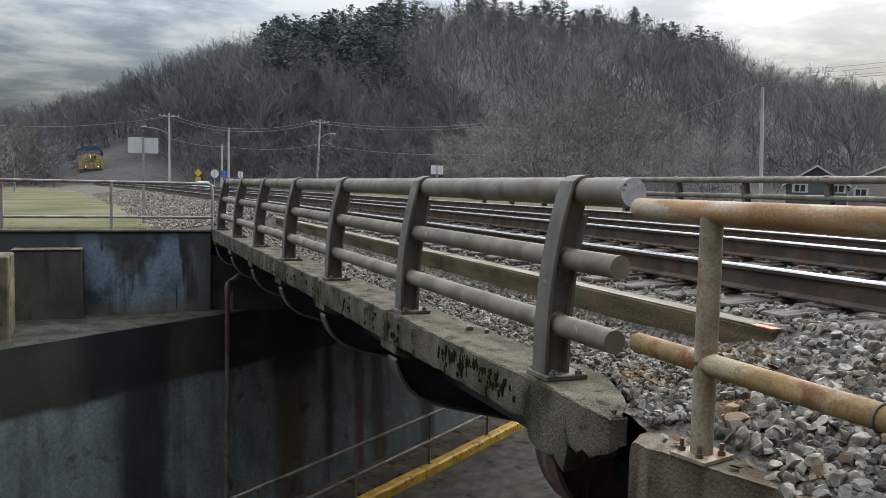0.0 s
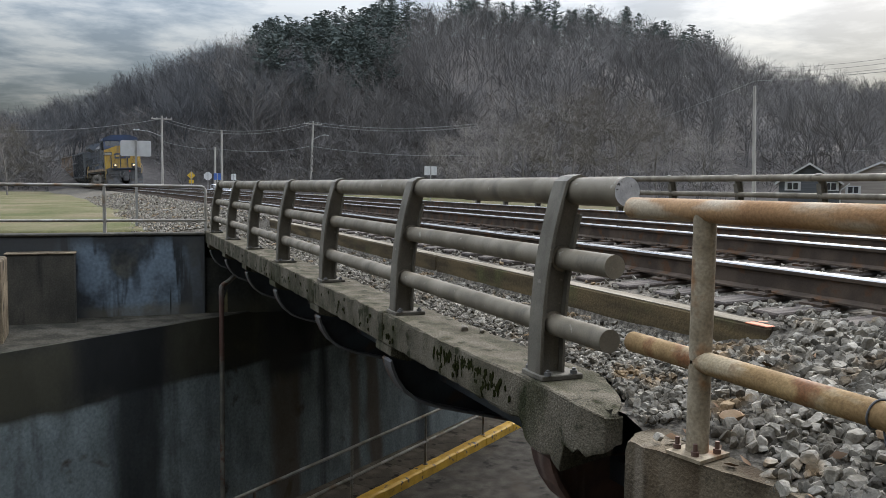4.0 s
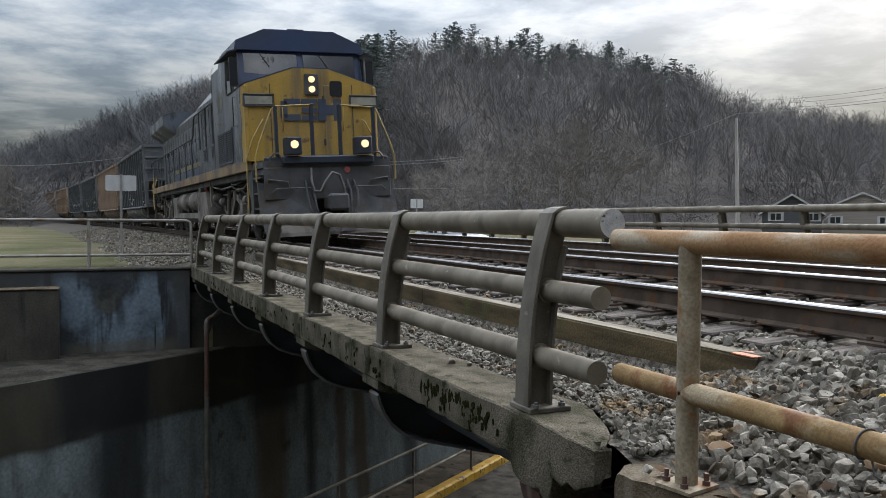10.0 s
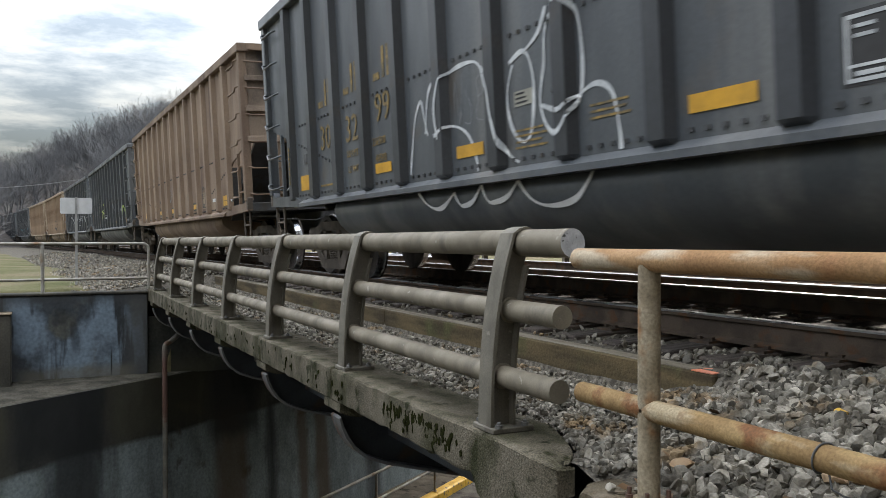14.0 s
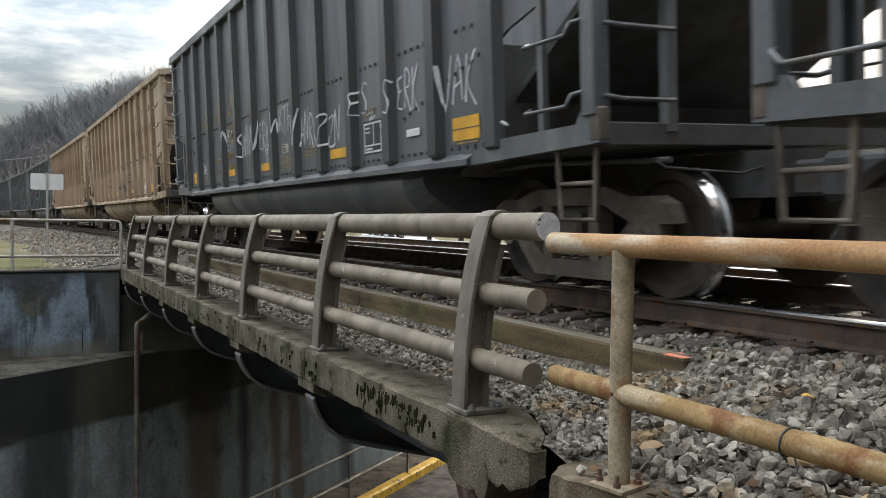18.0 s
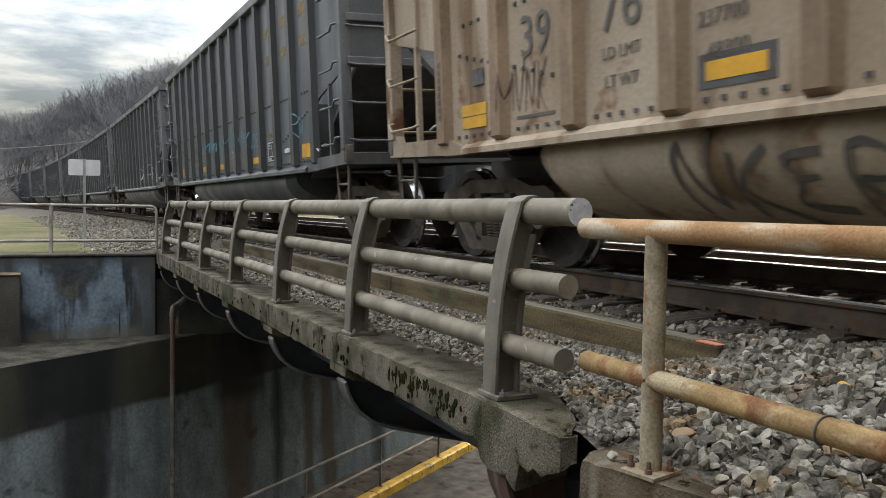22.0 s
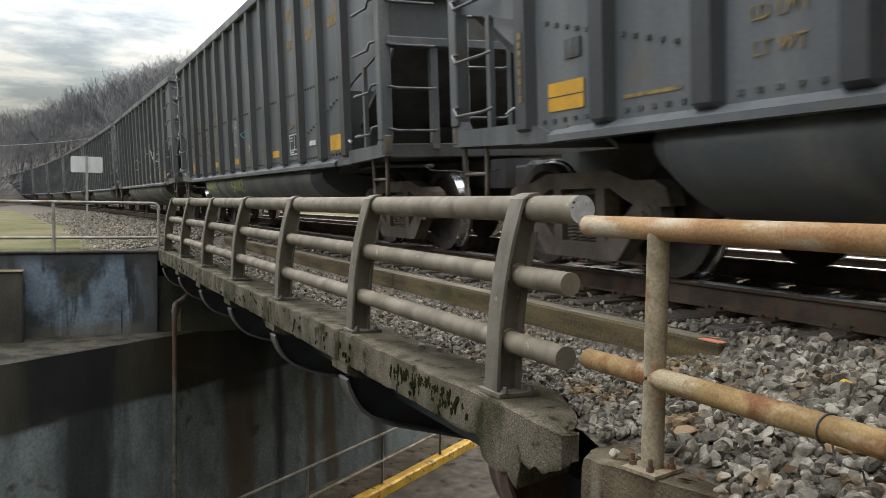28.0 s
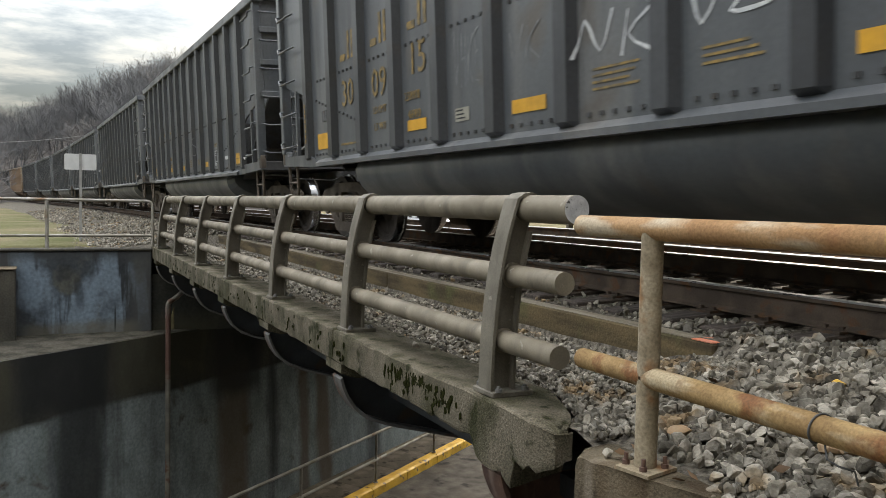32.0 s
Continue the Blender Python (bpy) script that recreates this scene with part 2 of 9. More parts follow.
M_CONC = mat("grey_concrete", (0.185, 0.150, 0.102), (0.085, 0.068, 0.045), 0.93, scale=2.6, fine=90, fine_amt=0.7, bump=0.8, streak=(0.055, 0.036, 0.020),
             streak_scale=(5, 5, 0.5), spec=0.15, rust=(0.030, 0.026, 0.016), rust_scale=3.5, rust_pos=(0.60, 0.68))
stained(M_CONC, [(RUSTY, (0.0, 1.0), -1.16, -1.10, -0.60, -0.05, 0.015, 0.7), ((0.20, 0.17, 0.13), (0.0, 1.0), -1.08, -1.03, -0.55, -0.06, 0.015, 0.6), (RUSTY, (0.0, 1.0), -1.36, -1.22, -0.45, 0.0, 0.03, 0.6), ((0.045, 0.042, 0.032), (0.0, 1.0), -1.02, -0.80, -0.9, -0.09, 0.05, 0.6)])
M_PIPE_RAIL = mat("grey_painted_steel_tube", (0.208, 0.181, 0.136), (0.140, 0.121, 0.089), 0.62, 0.0, scale=3.5, fine=130, fine_amt=0.28, bump=0.10, bump_scale=150, spec=0.25,
                  streak=(0.105, 0.091, 0.068), streak_scale=(2.5, 5, 2.5), streak_pos=(0.55, 0.72), rust=(0.29, 0.27, 0.225), rust_scale=14, rust_pos=(0.66, 0.72))
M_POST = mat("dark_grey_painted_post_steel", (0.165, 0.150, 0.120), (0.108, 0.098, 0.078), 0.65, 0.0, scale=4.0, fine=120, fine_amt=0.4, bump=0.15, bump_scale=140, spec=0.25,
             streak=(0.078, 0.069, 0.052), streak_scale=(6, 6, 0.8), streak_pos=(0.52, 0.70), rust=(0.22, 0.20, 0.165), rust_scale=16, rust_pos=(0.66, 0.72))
M_RAIL_CAP = mat("scuffed_light_cap", (0.50, 0.50, 0.50), (0.40, 0.40, 0.40), 0.6, scale=20, fine=90, fine_amt=0.3, rust=(0.06, 0.055, 0.05), rust_scale=40, rust_pos=(0.66, 0.7))
M_FENCE = mat("tan_weathered_pipe_paint", (0.35, 0.236, 0.108), (0.235, 0.150, 0.068), 0.75, 0.0, scale=4.5, stretch=(2, 1, 2), fine=90, fine_amt=0.55, bump=0.2, spec=0.2,
              rust=(0.185, 0.085, 0.036), rust_scale=5, rust_pos=(0.54, 0.64), streak=(0.37, 0.30, 0.195), streak_scale=(9, 2.5, 9), streak_pos=(0.56, 0.66))
M_FENCE_TOP = mat("rust_orange_pipe", (0.37, 0.225, 0.110), (0.27, 0.150, 0.068), 0.75, 0.0, scale=3.0, stretch=(2, 1, 2), fine=90, fine_amt=0.5, bump=0.2, spec=0.25,
                  rust=(0.25, 0.095, 0.042), rust_scale=2.2, rust_pos=(0.58, 0.72), streak=(0.42, 0.345, 0.245), streak_scale=(7, 2.0, 7), streak_pos=(0.55, 0.66))
M_FENCE_POST = mat("grey_tan_galvanised_post", (0.34, 0.285, 0.20), (0.22, 0.175, 0.115), 0.75, 0.0, scale=7, fine=70, fine_amt=0.6, bump=0.2, spec=0.25,
                   rust=(0.26, 0.125, 0.05), rust_scale=4.5, rust_pos=(0.57, 0.66))
M_FENCE_FAR = mat("dull_galvanised_pipe", (0.30, 0.29, 0.26), (0.22, 0.20, 0.16), 0.7, 0.2, scale=3, fine=80, rust=(0.17, 0.10, 0.05), rust_scale=2, rust_pos=(0.58, 0.7))
M_STONE = mat("crushed_limestone_ballast", (0.285, 0.264, 0.222), (0.122, 0.109, 0.086), 0.92, scale=9, fine=70, fine_amt=0.5, bump=0.6, bump_scale=45, island=0.6, spec=0.15,
              rust=(0.215, 0.155, 0.092), rust_scale=2.6, rust_pos=(0.57, 0.65))
M_BED = mat("ballast_bed", (0.165, 0.148, 0.12), (0.060, 0.053, 0.043), 0.95, scale=24, fine=60, fine_amt=0.6, bump=1.0, bump_scale=16, spec=0.1)
M_STONE_TAN = mat("tan_stone", (0.36, 0.25, 0.15), (0.28, 0.18, 0.10), 0.9, scale=8, fine=60)
M_STONE_YELLOW = mat("yellow_marked_stone", (0.60, 0.36, 0.04), (0.40, 0.27, 0.08), 0.85, scale=12, fine=60)
M_RAILSIDE = mat("rusty_rail_steel", (0.088, 0.066, 0.049), (0.058, 0.045, 0.035), 0.85, 0.0, scale=5, fine=90, bump=0.2, rust=(0.095, 0.052, 0.028), rust_scale=6, spec=0.2)
M_RAILTOP = mat("polished_rail_head", (0.40, 0.40, 0.40), (0.28, 0.28, 0.28), 0.33, 1.0, scale=3, fine=60, fine_amt=0.15, bump=0)
M_TIE = mat("creosoted_tie_wood", (0.075, 0.058, 0.046), (0.045, 0.036, 0.03), 0.9, scale=4, stretch=(1, 6, 6), fine=60, fine_amt=0.5, bump=0.6, per_object=0.25)
M_TIMBER = mat("weathered_guard_timber", (0.135, 0.102, 0.054), (0.060, 0.047, 0.029), 0.9, scale=1.8, stretch=(4, 0.6, 4), fine=50, fine_amt=0.5, bump=0.5, spec=0.15,
               rust=(0.095, 0.095, 0.042), rust_scale=1.5, rust_pos=(0.56, 0.68))
M_TIMBER_TOP = mat("bleached_timber_top", (0.25, 0.22, 0.17), (0.15, 0.13, 0.095), 0.9, scale=3, stretch=(4, 0.5, 4), fine=50, fine_amt=0.5, spec=0.2)
M_ORANGE = mat("orange_spray_paint", (0.70, 0.20, 0.09), (0.55, 0.22, 0.14), 0.8, scale=9, fine=70)
M_STEEL_DARK = mat("dark_painted_bracket_steel", (0.045, 0.05, 0.055), (0.028, 0.03, 0.033), 0.6, 0.3, scale=2, fine=60, rust=(0.06, 0.042, 0.03), rust_scale=2.4)
M_FLANGE = mat("grey_flange_steel", (0.14, 0.14, 0.135), (0.09, 0.085, 0.08), 0.65, 0.3, scale=3, fine=60, rust=(0.10, 0.06, 0.04), rust_scale=3)
M_RUST = mat("rusted_brown_steel", (0.12, 0.065, 0.045), (0.07, 0.04, 0.032), 0.8, 0.2, scale=4, fine=60, streak=(0.2, 0.15, 0.12), streak_scale=(8, 8, 1))
M_DRAIN = mat("rusty_drain_pipe", (0.165, 0.155, 0.130), (0.095, 0.092, 0.078), 0.8, 0.0, scale=2.5, fine=60, rust=(0.10, 0.055, 0.035), rust_scale=3.0, rust_pos=(0.60, 0.66))
stained(M_DRAIN, [((0.085, 0.038, 0.028), CROSSWAY, -5.0, 5.0, -2.75, -1.35, 0.12, 0.9)])
M_ASPHALT = mat("worn_asphalt", (0.062, 0.057, 0.048), (0.040, 0.037, 0.032), 0.85, scale=2.2, fine=50, fine_amt=0.5, bump=0.5, spec=0.15, streak=(0.052, 0.044, 0.034), streak_scale=(1.3, 1.3, 1.3), streak_pos=(0.54, 0.66),
                rust=(0.013, 0.012, 0.011), rust_scale=1.7, rust_pos=(0.60, 0.66))
M_SIDEWALK = mat("dirty_sidewalk_concrete", (0.150, 0.128, 0.098), (0.085, 0.073, 0.057), 0.9, scale=1.4, fine=50, fine_amt=0.5, spec=0.15, rust=(0.030, 0.025, 0.018), rust_scale=2.6, rust_pos=(0.58, 0.66))
M_YELLOW = mat("worn_yellow_kerb_paint", (0.62, 0.36, 0.02), (0.50, 0.29, 0.025), 0.7, scale=3, fine=40, fine_amt=0.3, rust=(0.09, 0.075, 0.05), rust_scale=5, rust_pos=(0.60, 0.66))
M_GRASS = mat("winter_grass_ground", (0.125, 0.112, 0.058), (0.080, 0.086, 0.034), 0.95, scale=0.35, fine=9, fine_amt=0.5, bump=0.8, bump_scale=12, spec=0.1,
              rust=(0.15, 0.122, 0.074), rust_scale=0.25, rust_pos=(0.5, 0.62))
M_LITTER = mat("leaf_litter_slope", (0.098, 0.088, 0.080), (0.070, 0.064, 0.060), 0.95, scale=0.06, fine=1.2, fine_amt=0.5, bump=0.6, bump_scale=2, spec=0.05)
M_BARK = mat("bare_tree_bark", (0.142, 0.134, 0.127), (0.118, 0.112, 0.107), 0.95, scale=0.03, fine=6, fine_amt=0.15, bump=0, island=0.10, spec=0.1)
M_TWIG = mat("near_tree_bark", (0.172, 0.155, 0.138), (0.130, 0.117, 0.105), 0.95, scale=0.3, fine=8, fine_amt=0.2, bump=0, island=0.12)
M_PINE = mat("pine_foliage", (0.104, 0.122, 0.112), (0.092, 0.108, 0.100), 0.95, scale=0.05, fine=5, fine_amt=0.1, bump=0, island=0.08, spec=0.0)
M_POLE = mat("weathered_pole_wood", (0.40, 0.38, 0.345), (0.29, 0.27, 0.24), 0.9, scale=2, stretch=(3, 3, 0.3), fine=30)
M_ALU = mat("bare_aluminium_sign_back", (0.62, 0.63, 0.63), (0.52, 0.53, 0.53), 0.5, 0.3, scale=3, fine=60, fine_amt=0.1, bump=0)
M_GALV = mat("galvanised_post", (0.36, 0.36, 0.35), (0.28, 0.28, 0.27), 0.55, 0.5, scale=3, fine=60)
M_WIRE = mat("overhead_cable", (0.26, 0.26, 0.255), None, 0.7, bump=0)
M_SIGN_Y = mat("yellow_sign_sheet", (0.65, 0.42, 0.03), None, 0.5, scale=6, bump=0)
M_SIGN_B = mat("blue_sign_sheet", (0.05, 0.12, 0.38), None, 0.5, scale=6, bump=0)
M_WHITE = mat("white_paint", (0.70, 0.70, 0.69), (0.58, 0.58, 0.57), 0.5, scale=3, fine=40, fine_amt=0.12, bump=0)
M_TRIM = mat("dull_white_house_trim", (0.44, 0.44, 0.43), (0.34, 0.34, 0.33), 0.6, scale=2, fine=30, fine_amt=0.2, bump=0)
M_HOUSE = mat("dark_house_siding", (0.070, 0.075, 0.080), (0.055, 0.058, 0.062), 0.8, scale=1, stretch=(0.2, 0.2, 8), fine=20)
M_HOUSE_B = mat("tan_house_siding", (0.26, 0.23, 0.20), (0.20, 0.175, 0.15), 0.85, scale=1, stretch=(0.2, 0.2, 8), fine=20)
M_ROOF = mat("grey_shingle_roof", (0.20, 0.19, 0.18), (0.15, 0.14, 0.13), 0.9, scale=2, fine=15)
M_GLASS = mat("dark_window_glass", (0.02, 0.024, 0.028), (0.014, 0.017, 0.02), 0.12, 0.0, scale=1, bump=0, fine_amt=0.0, spec=0.8)

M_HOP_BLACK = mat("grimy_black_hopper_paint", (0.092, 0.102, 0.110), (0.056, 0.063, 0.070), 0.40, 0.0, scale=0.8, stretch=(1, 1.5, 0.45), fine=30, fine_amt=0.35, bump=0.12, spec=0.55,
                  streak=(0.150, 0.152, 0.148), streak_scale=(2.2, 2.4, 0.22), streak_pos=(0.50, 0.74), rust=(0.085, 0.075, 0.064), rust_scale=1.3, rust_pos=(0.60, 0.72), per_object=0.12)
# Ribs of the black wagons, darker than the side sheets.
M_RIB_BLACK = mat("dark_rib_paint", (0.047, 0.051, 0.056), (0.030, 0.033, 0.037), 0.42, 0.0, scale=1.4, stretch=(1, 1.5, 0.4), fine=30, fine_amt=0.35, bump=0.12, spec=0.4,
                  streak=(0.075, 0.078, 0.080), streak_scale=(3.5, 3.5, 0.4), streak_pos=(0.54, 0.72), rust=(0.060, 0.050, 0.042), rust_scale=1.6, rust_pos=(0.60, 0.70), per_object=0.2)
M_HOP_BROWN = mat("rusted_tan_hopper_paint", (0.235, 0.165, 0.110), (0.15, 0.10, 0.068), 0.75, 0.0, scale=0.9, stretch=(1, 1.5, 0.5), fine=30, fine_amt=0.3, bump=0.15,
                  streak=(0.10, 0.06, 0.04), streak_scale=(2, 2.6, 0.25), streak_pos=(0.54, 0.7), per_object=0.10)
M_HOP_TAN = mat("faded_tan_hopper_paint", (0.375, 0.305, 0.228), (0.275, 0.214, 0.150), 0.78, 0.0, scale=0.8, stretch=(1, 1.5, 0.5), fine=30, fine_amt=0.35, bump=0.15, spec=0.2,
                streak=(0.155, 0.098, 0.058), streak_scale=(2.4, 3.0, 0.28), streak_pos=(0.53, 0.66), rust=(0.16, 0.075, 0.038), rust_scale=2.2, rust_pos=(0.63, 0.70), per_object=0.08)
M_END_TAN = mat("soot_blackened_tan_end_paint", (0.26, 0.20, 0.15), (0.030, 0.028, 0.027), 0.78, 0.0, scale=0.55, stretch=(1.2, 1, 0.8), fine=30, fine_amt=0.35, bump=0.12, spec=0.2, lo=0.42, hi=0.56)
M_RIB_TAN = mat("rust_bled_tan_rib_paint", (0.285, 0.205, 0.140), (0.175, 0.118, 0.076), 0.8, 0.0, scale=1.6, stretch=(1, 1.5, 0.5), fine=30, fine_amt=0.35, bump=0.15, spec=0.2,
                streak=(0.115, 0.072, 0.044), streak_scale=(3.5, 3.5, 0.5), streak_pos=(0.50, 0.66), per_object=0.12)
M_GRIME = mat("sooty_running_gear", (0.092, 0.094, 0.095), (0.060, 0.061, 0.062), 0.75, 0.0, scale=2, fine=50, fine_amt=0.4, bump=0.3, rust=(0.070, 0.062, 0.054), rust_scale=2.5, spec=0.3)
M_GRIME_TAN = mat("dust_coated_running_gear", (0.205, 0.186, 0.158), (0.115, 0.104, 0.088), 0.8, 0.0, scale=1.4, fine=40, fine_amt=0.35, bump=0.25, spec=0.3, streak=(0.065, 0.06, 0.054),
                  streak_scale=(2, 2, 0.6), streak_pos=(0.54, 0.68))
M_WHEEL = mat("worn_wheel_steel", (0.050, 0.042, 0.036), (0.030, 0.026, 0.023), 0.7, 0.1, scale=4, fine=50, spec=0.25)
M_TREAD = mat("bright_wheel_tread", (0.60, 0.60, 0.60), (0.5, 0.5, 0.5), 0.25, 1.0, scale=4, fine=50, bump=0)
M_MARK_Y = mat("reflective_yellow_sheeting", (0.60, 0.31, 0.016), (0.47, 0.25, 0.02), 0.5, scale=3, fine=30, fine_amt=0.25, bump=0)
M_STENCIL = mat("faded_yellow_stencil", (0.30, 0.19, 0.045), (0.13, 0.105, 0.06), 0.7, scale=14, fine=60, fine_amt=0.6, bump=0)
M_SPRAY = mat("white_spray_paint", (0.62, 0.64, 0.64), (0.42, 0.44, 0.45), 0.7, scale=6, fine=40, fine_amt=0.4, bump=0)
M_SPRAY_T = mat("teal_spray_paint", (0.13, 0.36, 0.42), (0.10, 0.28, 0.35), 0.7, scale=5, bump=0)
M_SPRAY_G = mat("green_spray_paint", (0.50, 0.60, 0.20), (0.40, 0.52, 0.17), 0.7, scale=5, bump=0)
M_SPRAY_P = mat("worn_pale_spray_paint", (0.25, 0.265, 0.27), (0.15, 0.16, 0.165), 0.7, scale=6, fine=40, fine_amt=0.4, bump=0)
M_SPRAY_S = mat("thin_black_spray_paint", (0.075, 0.068, 0.060), (0.12, 0.105, 0.09), 0.75, scale=5, fine=60, fine_amt=0.4, bump=0)
M_SPRAY_K = mat("black_spray_paint", (0.03, 0.03, 0.03), None, 0.7, scale=5, bump=0)
M_LOCO_Y = mat("dirty_yellow_loco_paint", (0.43, 0.278, 0.060), (0.33, 0.218, 0.062), 0.55, 0.0, scale=1.4, stretch=(1, 1, 0.6), fine=30, fine_amt=0.3, bump=0.05, spec=0.3,
                streak=(0.20, 0.145, 0.075), streak_scale=(3.5, 3.5, 0.4), streak_pos=(0.53, 0.72), rust=(0.16, 0.10, 0.05), rust_scale=3.2, rust_pos=(0.64, 0.70))
M_LOCO_B = mat("sooty_dark_blue_loco_paint", (0.024, 0.034, 0.054), (0.018, 0.024, 0.036), 0.5, 0.0, scale=1.0, fine=30, fine_amt=0.2, bump=0.05)
M_LOCO_ROOF = mat("dark_blue_roof_paint", (0.038, 0.060, 0.118), (0.028, 0.042, 0.078), 0.42, 0.0, scale=1.0, fine=30, fine_amt=0.2, bump=0.05)
M_LOCO_G = mat("dirty_blue_grey_loco_paint", (0.112, 0.128, 0.152), (0.070, 0.080, 0.096), 0.34, 0.0, scale=0.8, stretch=(1, 1.4, 0.5), fine=30, fine_amt=0.3, bump=0.08, spec=0.45,
                streak=(0.165, 0.172, 0.175), streak_scale=(2.2, 2.6, 0.35), streak_pos=(0.56, 0.72), rust=(0.035, 0.035, 0.036), rust_scale=1.2, rust_pos=(0.54, 0.66))
M_LOCO_SILL = mat("dusty_ochre_sill_paint", (0.24, 0.165, 0.078), (0.125, 0.102, 0.080), 0.7, 0.0, scale=1.1, fine=30, fine_amt=0.35, lo=0.44, hi=0.56, rust=(0.14, 0.065, 0.035), rust_scale=1.8, rust_pos=(0.55, 0.62))
M_LAMP = glow("lit_headlight", (1.0, 0.72, 0.38), 0.85)
M_BOARD = mat("number_board", (0.34, 0.33, 0.27), None, 0.5, scale=6, bump=0)
M_HANDRAIL = mat("dirty_yellow_handrail", (0.42, 0.29, 0.075), (0.26, 0.19, 0.08), 0.55, scale=4, fine=40)
M_VAN = mat("white_truck_paint", (0.66, 0.68, 0.72), (0.58, 0.60, 0.64), 0.35, scale=1.2, fine=30, fine_amt=0.08, bump=0)
M_MOSS = mat("black_green_moss", (0.012, 0.013, 0.006), (0.022, 0.024, 0.009), 1.0, scale=30, fine=120, fine_amt=0.5, bump=0.8, bump_scale=90, spec=0.0)

# Darker copy of M_BARK: the far shoulder's dimmer light is put into the colour.
M_BARK_SHADED = mat("shaded_far_tree_bark", (0.105, 0.106, 0.108), (0.085, 0.086, 0.089), 0.95, scale=0.03, fine=6, fine_amt=0.15, bump=0, island=0.10, spec=0.1)
M_DIRT = mat("grey_ledge_dirt", (0.080, 0.074, 0.060), (0.042, 0.040, 0.033), 1.0, scale=2.5, fine=25, fine_amt=0.6, bump=0.8, bump_scale=14, spec=0.0)
M_LEAF = mat("dead_brown_leaf", (0.15, 0.085, 0.04), (0.10, 0.06, 0.03), 0.9, scale=9, bump=0, per_object=0.4)
M_LOCO_BLUE = mat("faded_blue_stripe_paint", (0.050, 0.085, 0.14), (0.035, 0.055, 0.09), 0.5, 0.0, scale=1.5, stretch=(1, 1.4, 0.5), fine=30, fine_amt=0.3, bump=0.05,
                  streak=(0.12, 0.13, 0.14), streak_scale=(2.6, 2.6, 0.4), streak_pos=(0.56, 0.74))
M_LOCO_PALE = mat("faded_yellow_stripe_paint", (0.23, 0.19, 0.09), (0.12, 0.115, 0.095), 0.6, 0.0, scale=1.3, stretch=(1, 1.4, 0.5), fine=30, fine_amt=0.3, bump=0.05)
M_LOCO_BLUE2 = mat("faded_blue_emblem_paint", (0.040, 0.056, 0.095), (0.064, 0.076, 0.095), 0.6, 0.0, scale=3, stretch=(1, 1, 0.5), fine=40, fine_amt=0.35, bump=0.03)
M_FILLER = mat("red_filler_cap", (0.35, 0.09, 0.08), None, 0.6, scale=8, bump=0)
M_TRUCK = mat("rusty_dusty_truck_casting", (0.150, 0.126, 0.102), (0.085, 0.071, 0.058), 0.85, 0.0, scale=3, fine=40, fine_amt=0.4, bump=0.25, spec=0.25)
M_ROAD_PALE = mat("pale_worn_street", (0.13, 0.125, 0.115), (0.095, 0.09, 0.083), 0.9, scale=0.5, fine=12, fine_amt=0.4, bump=0.3)


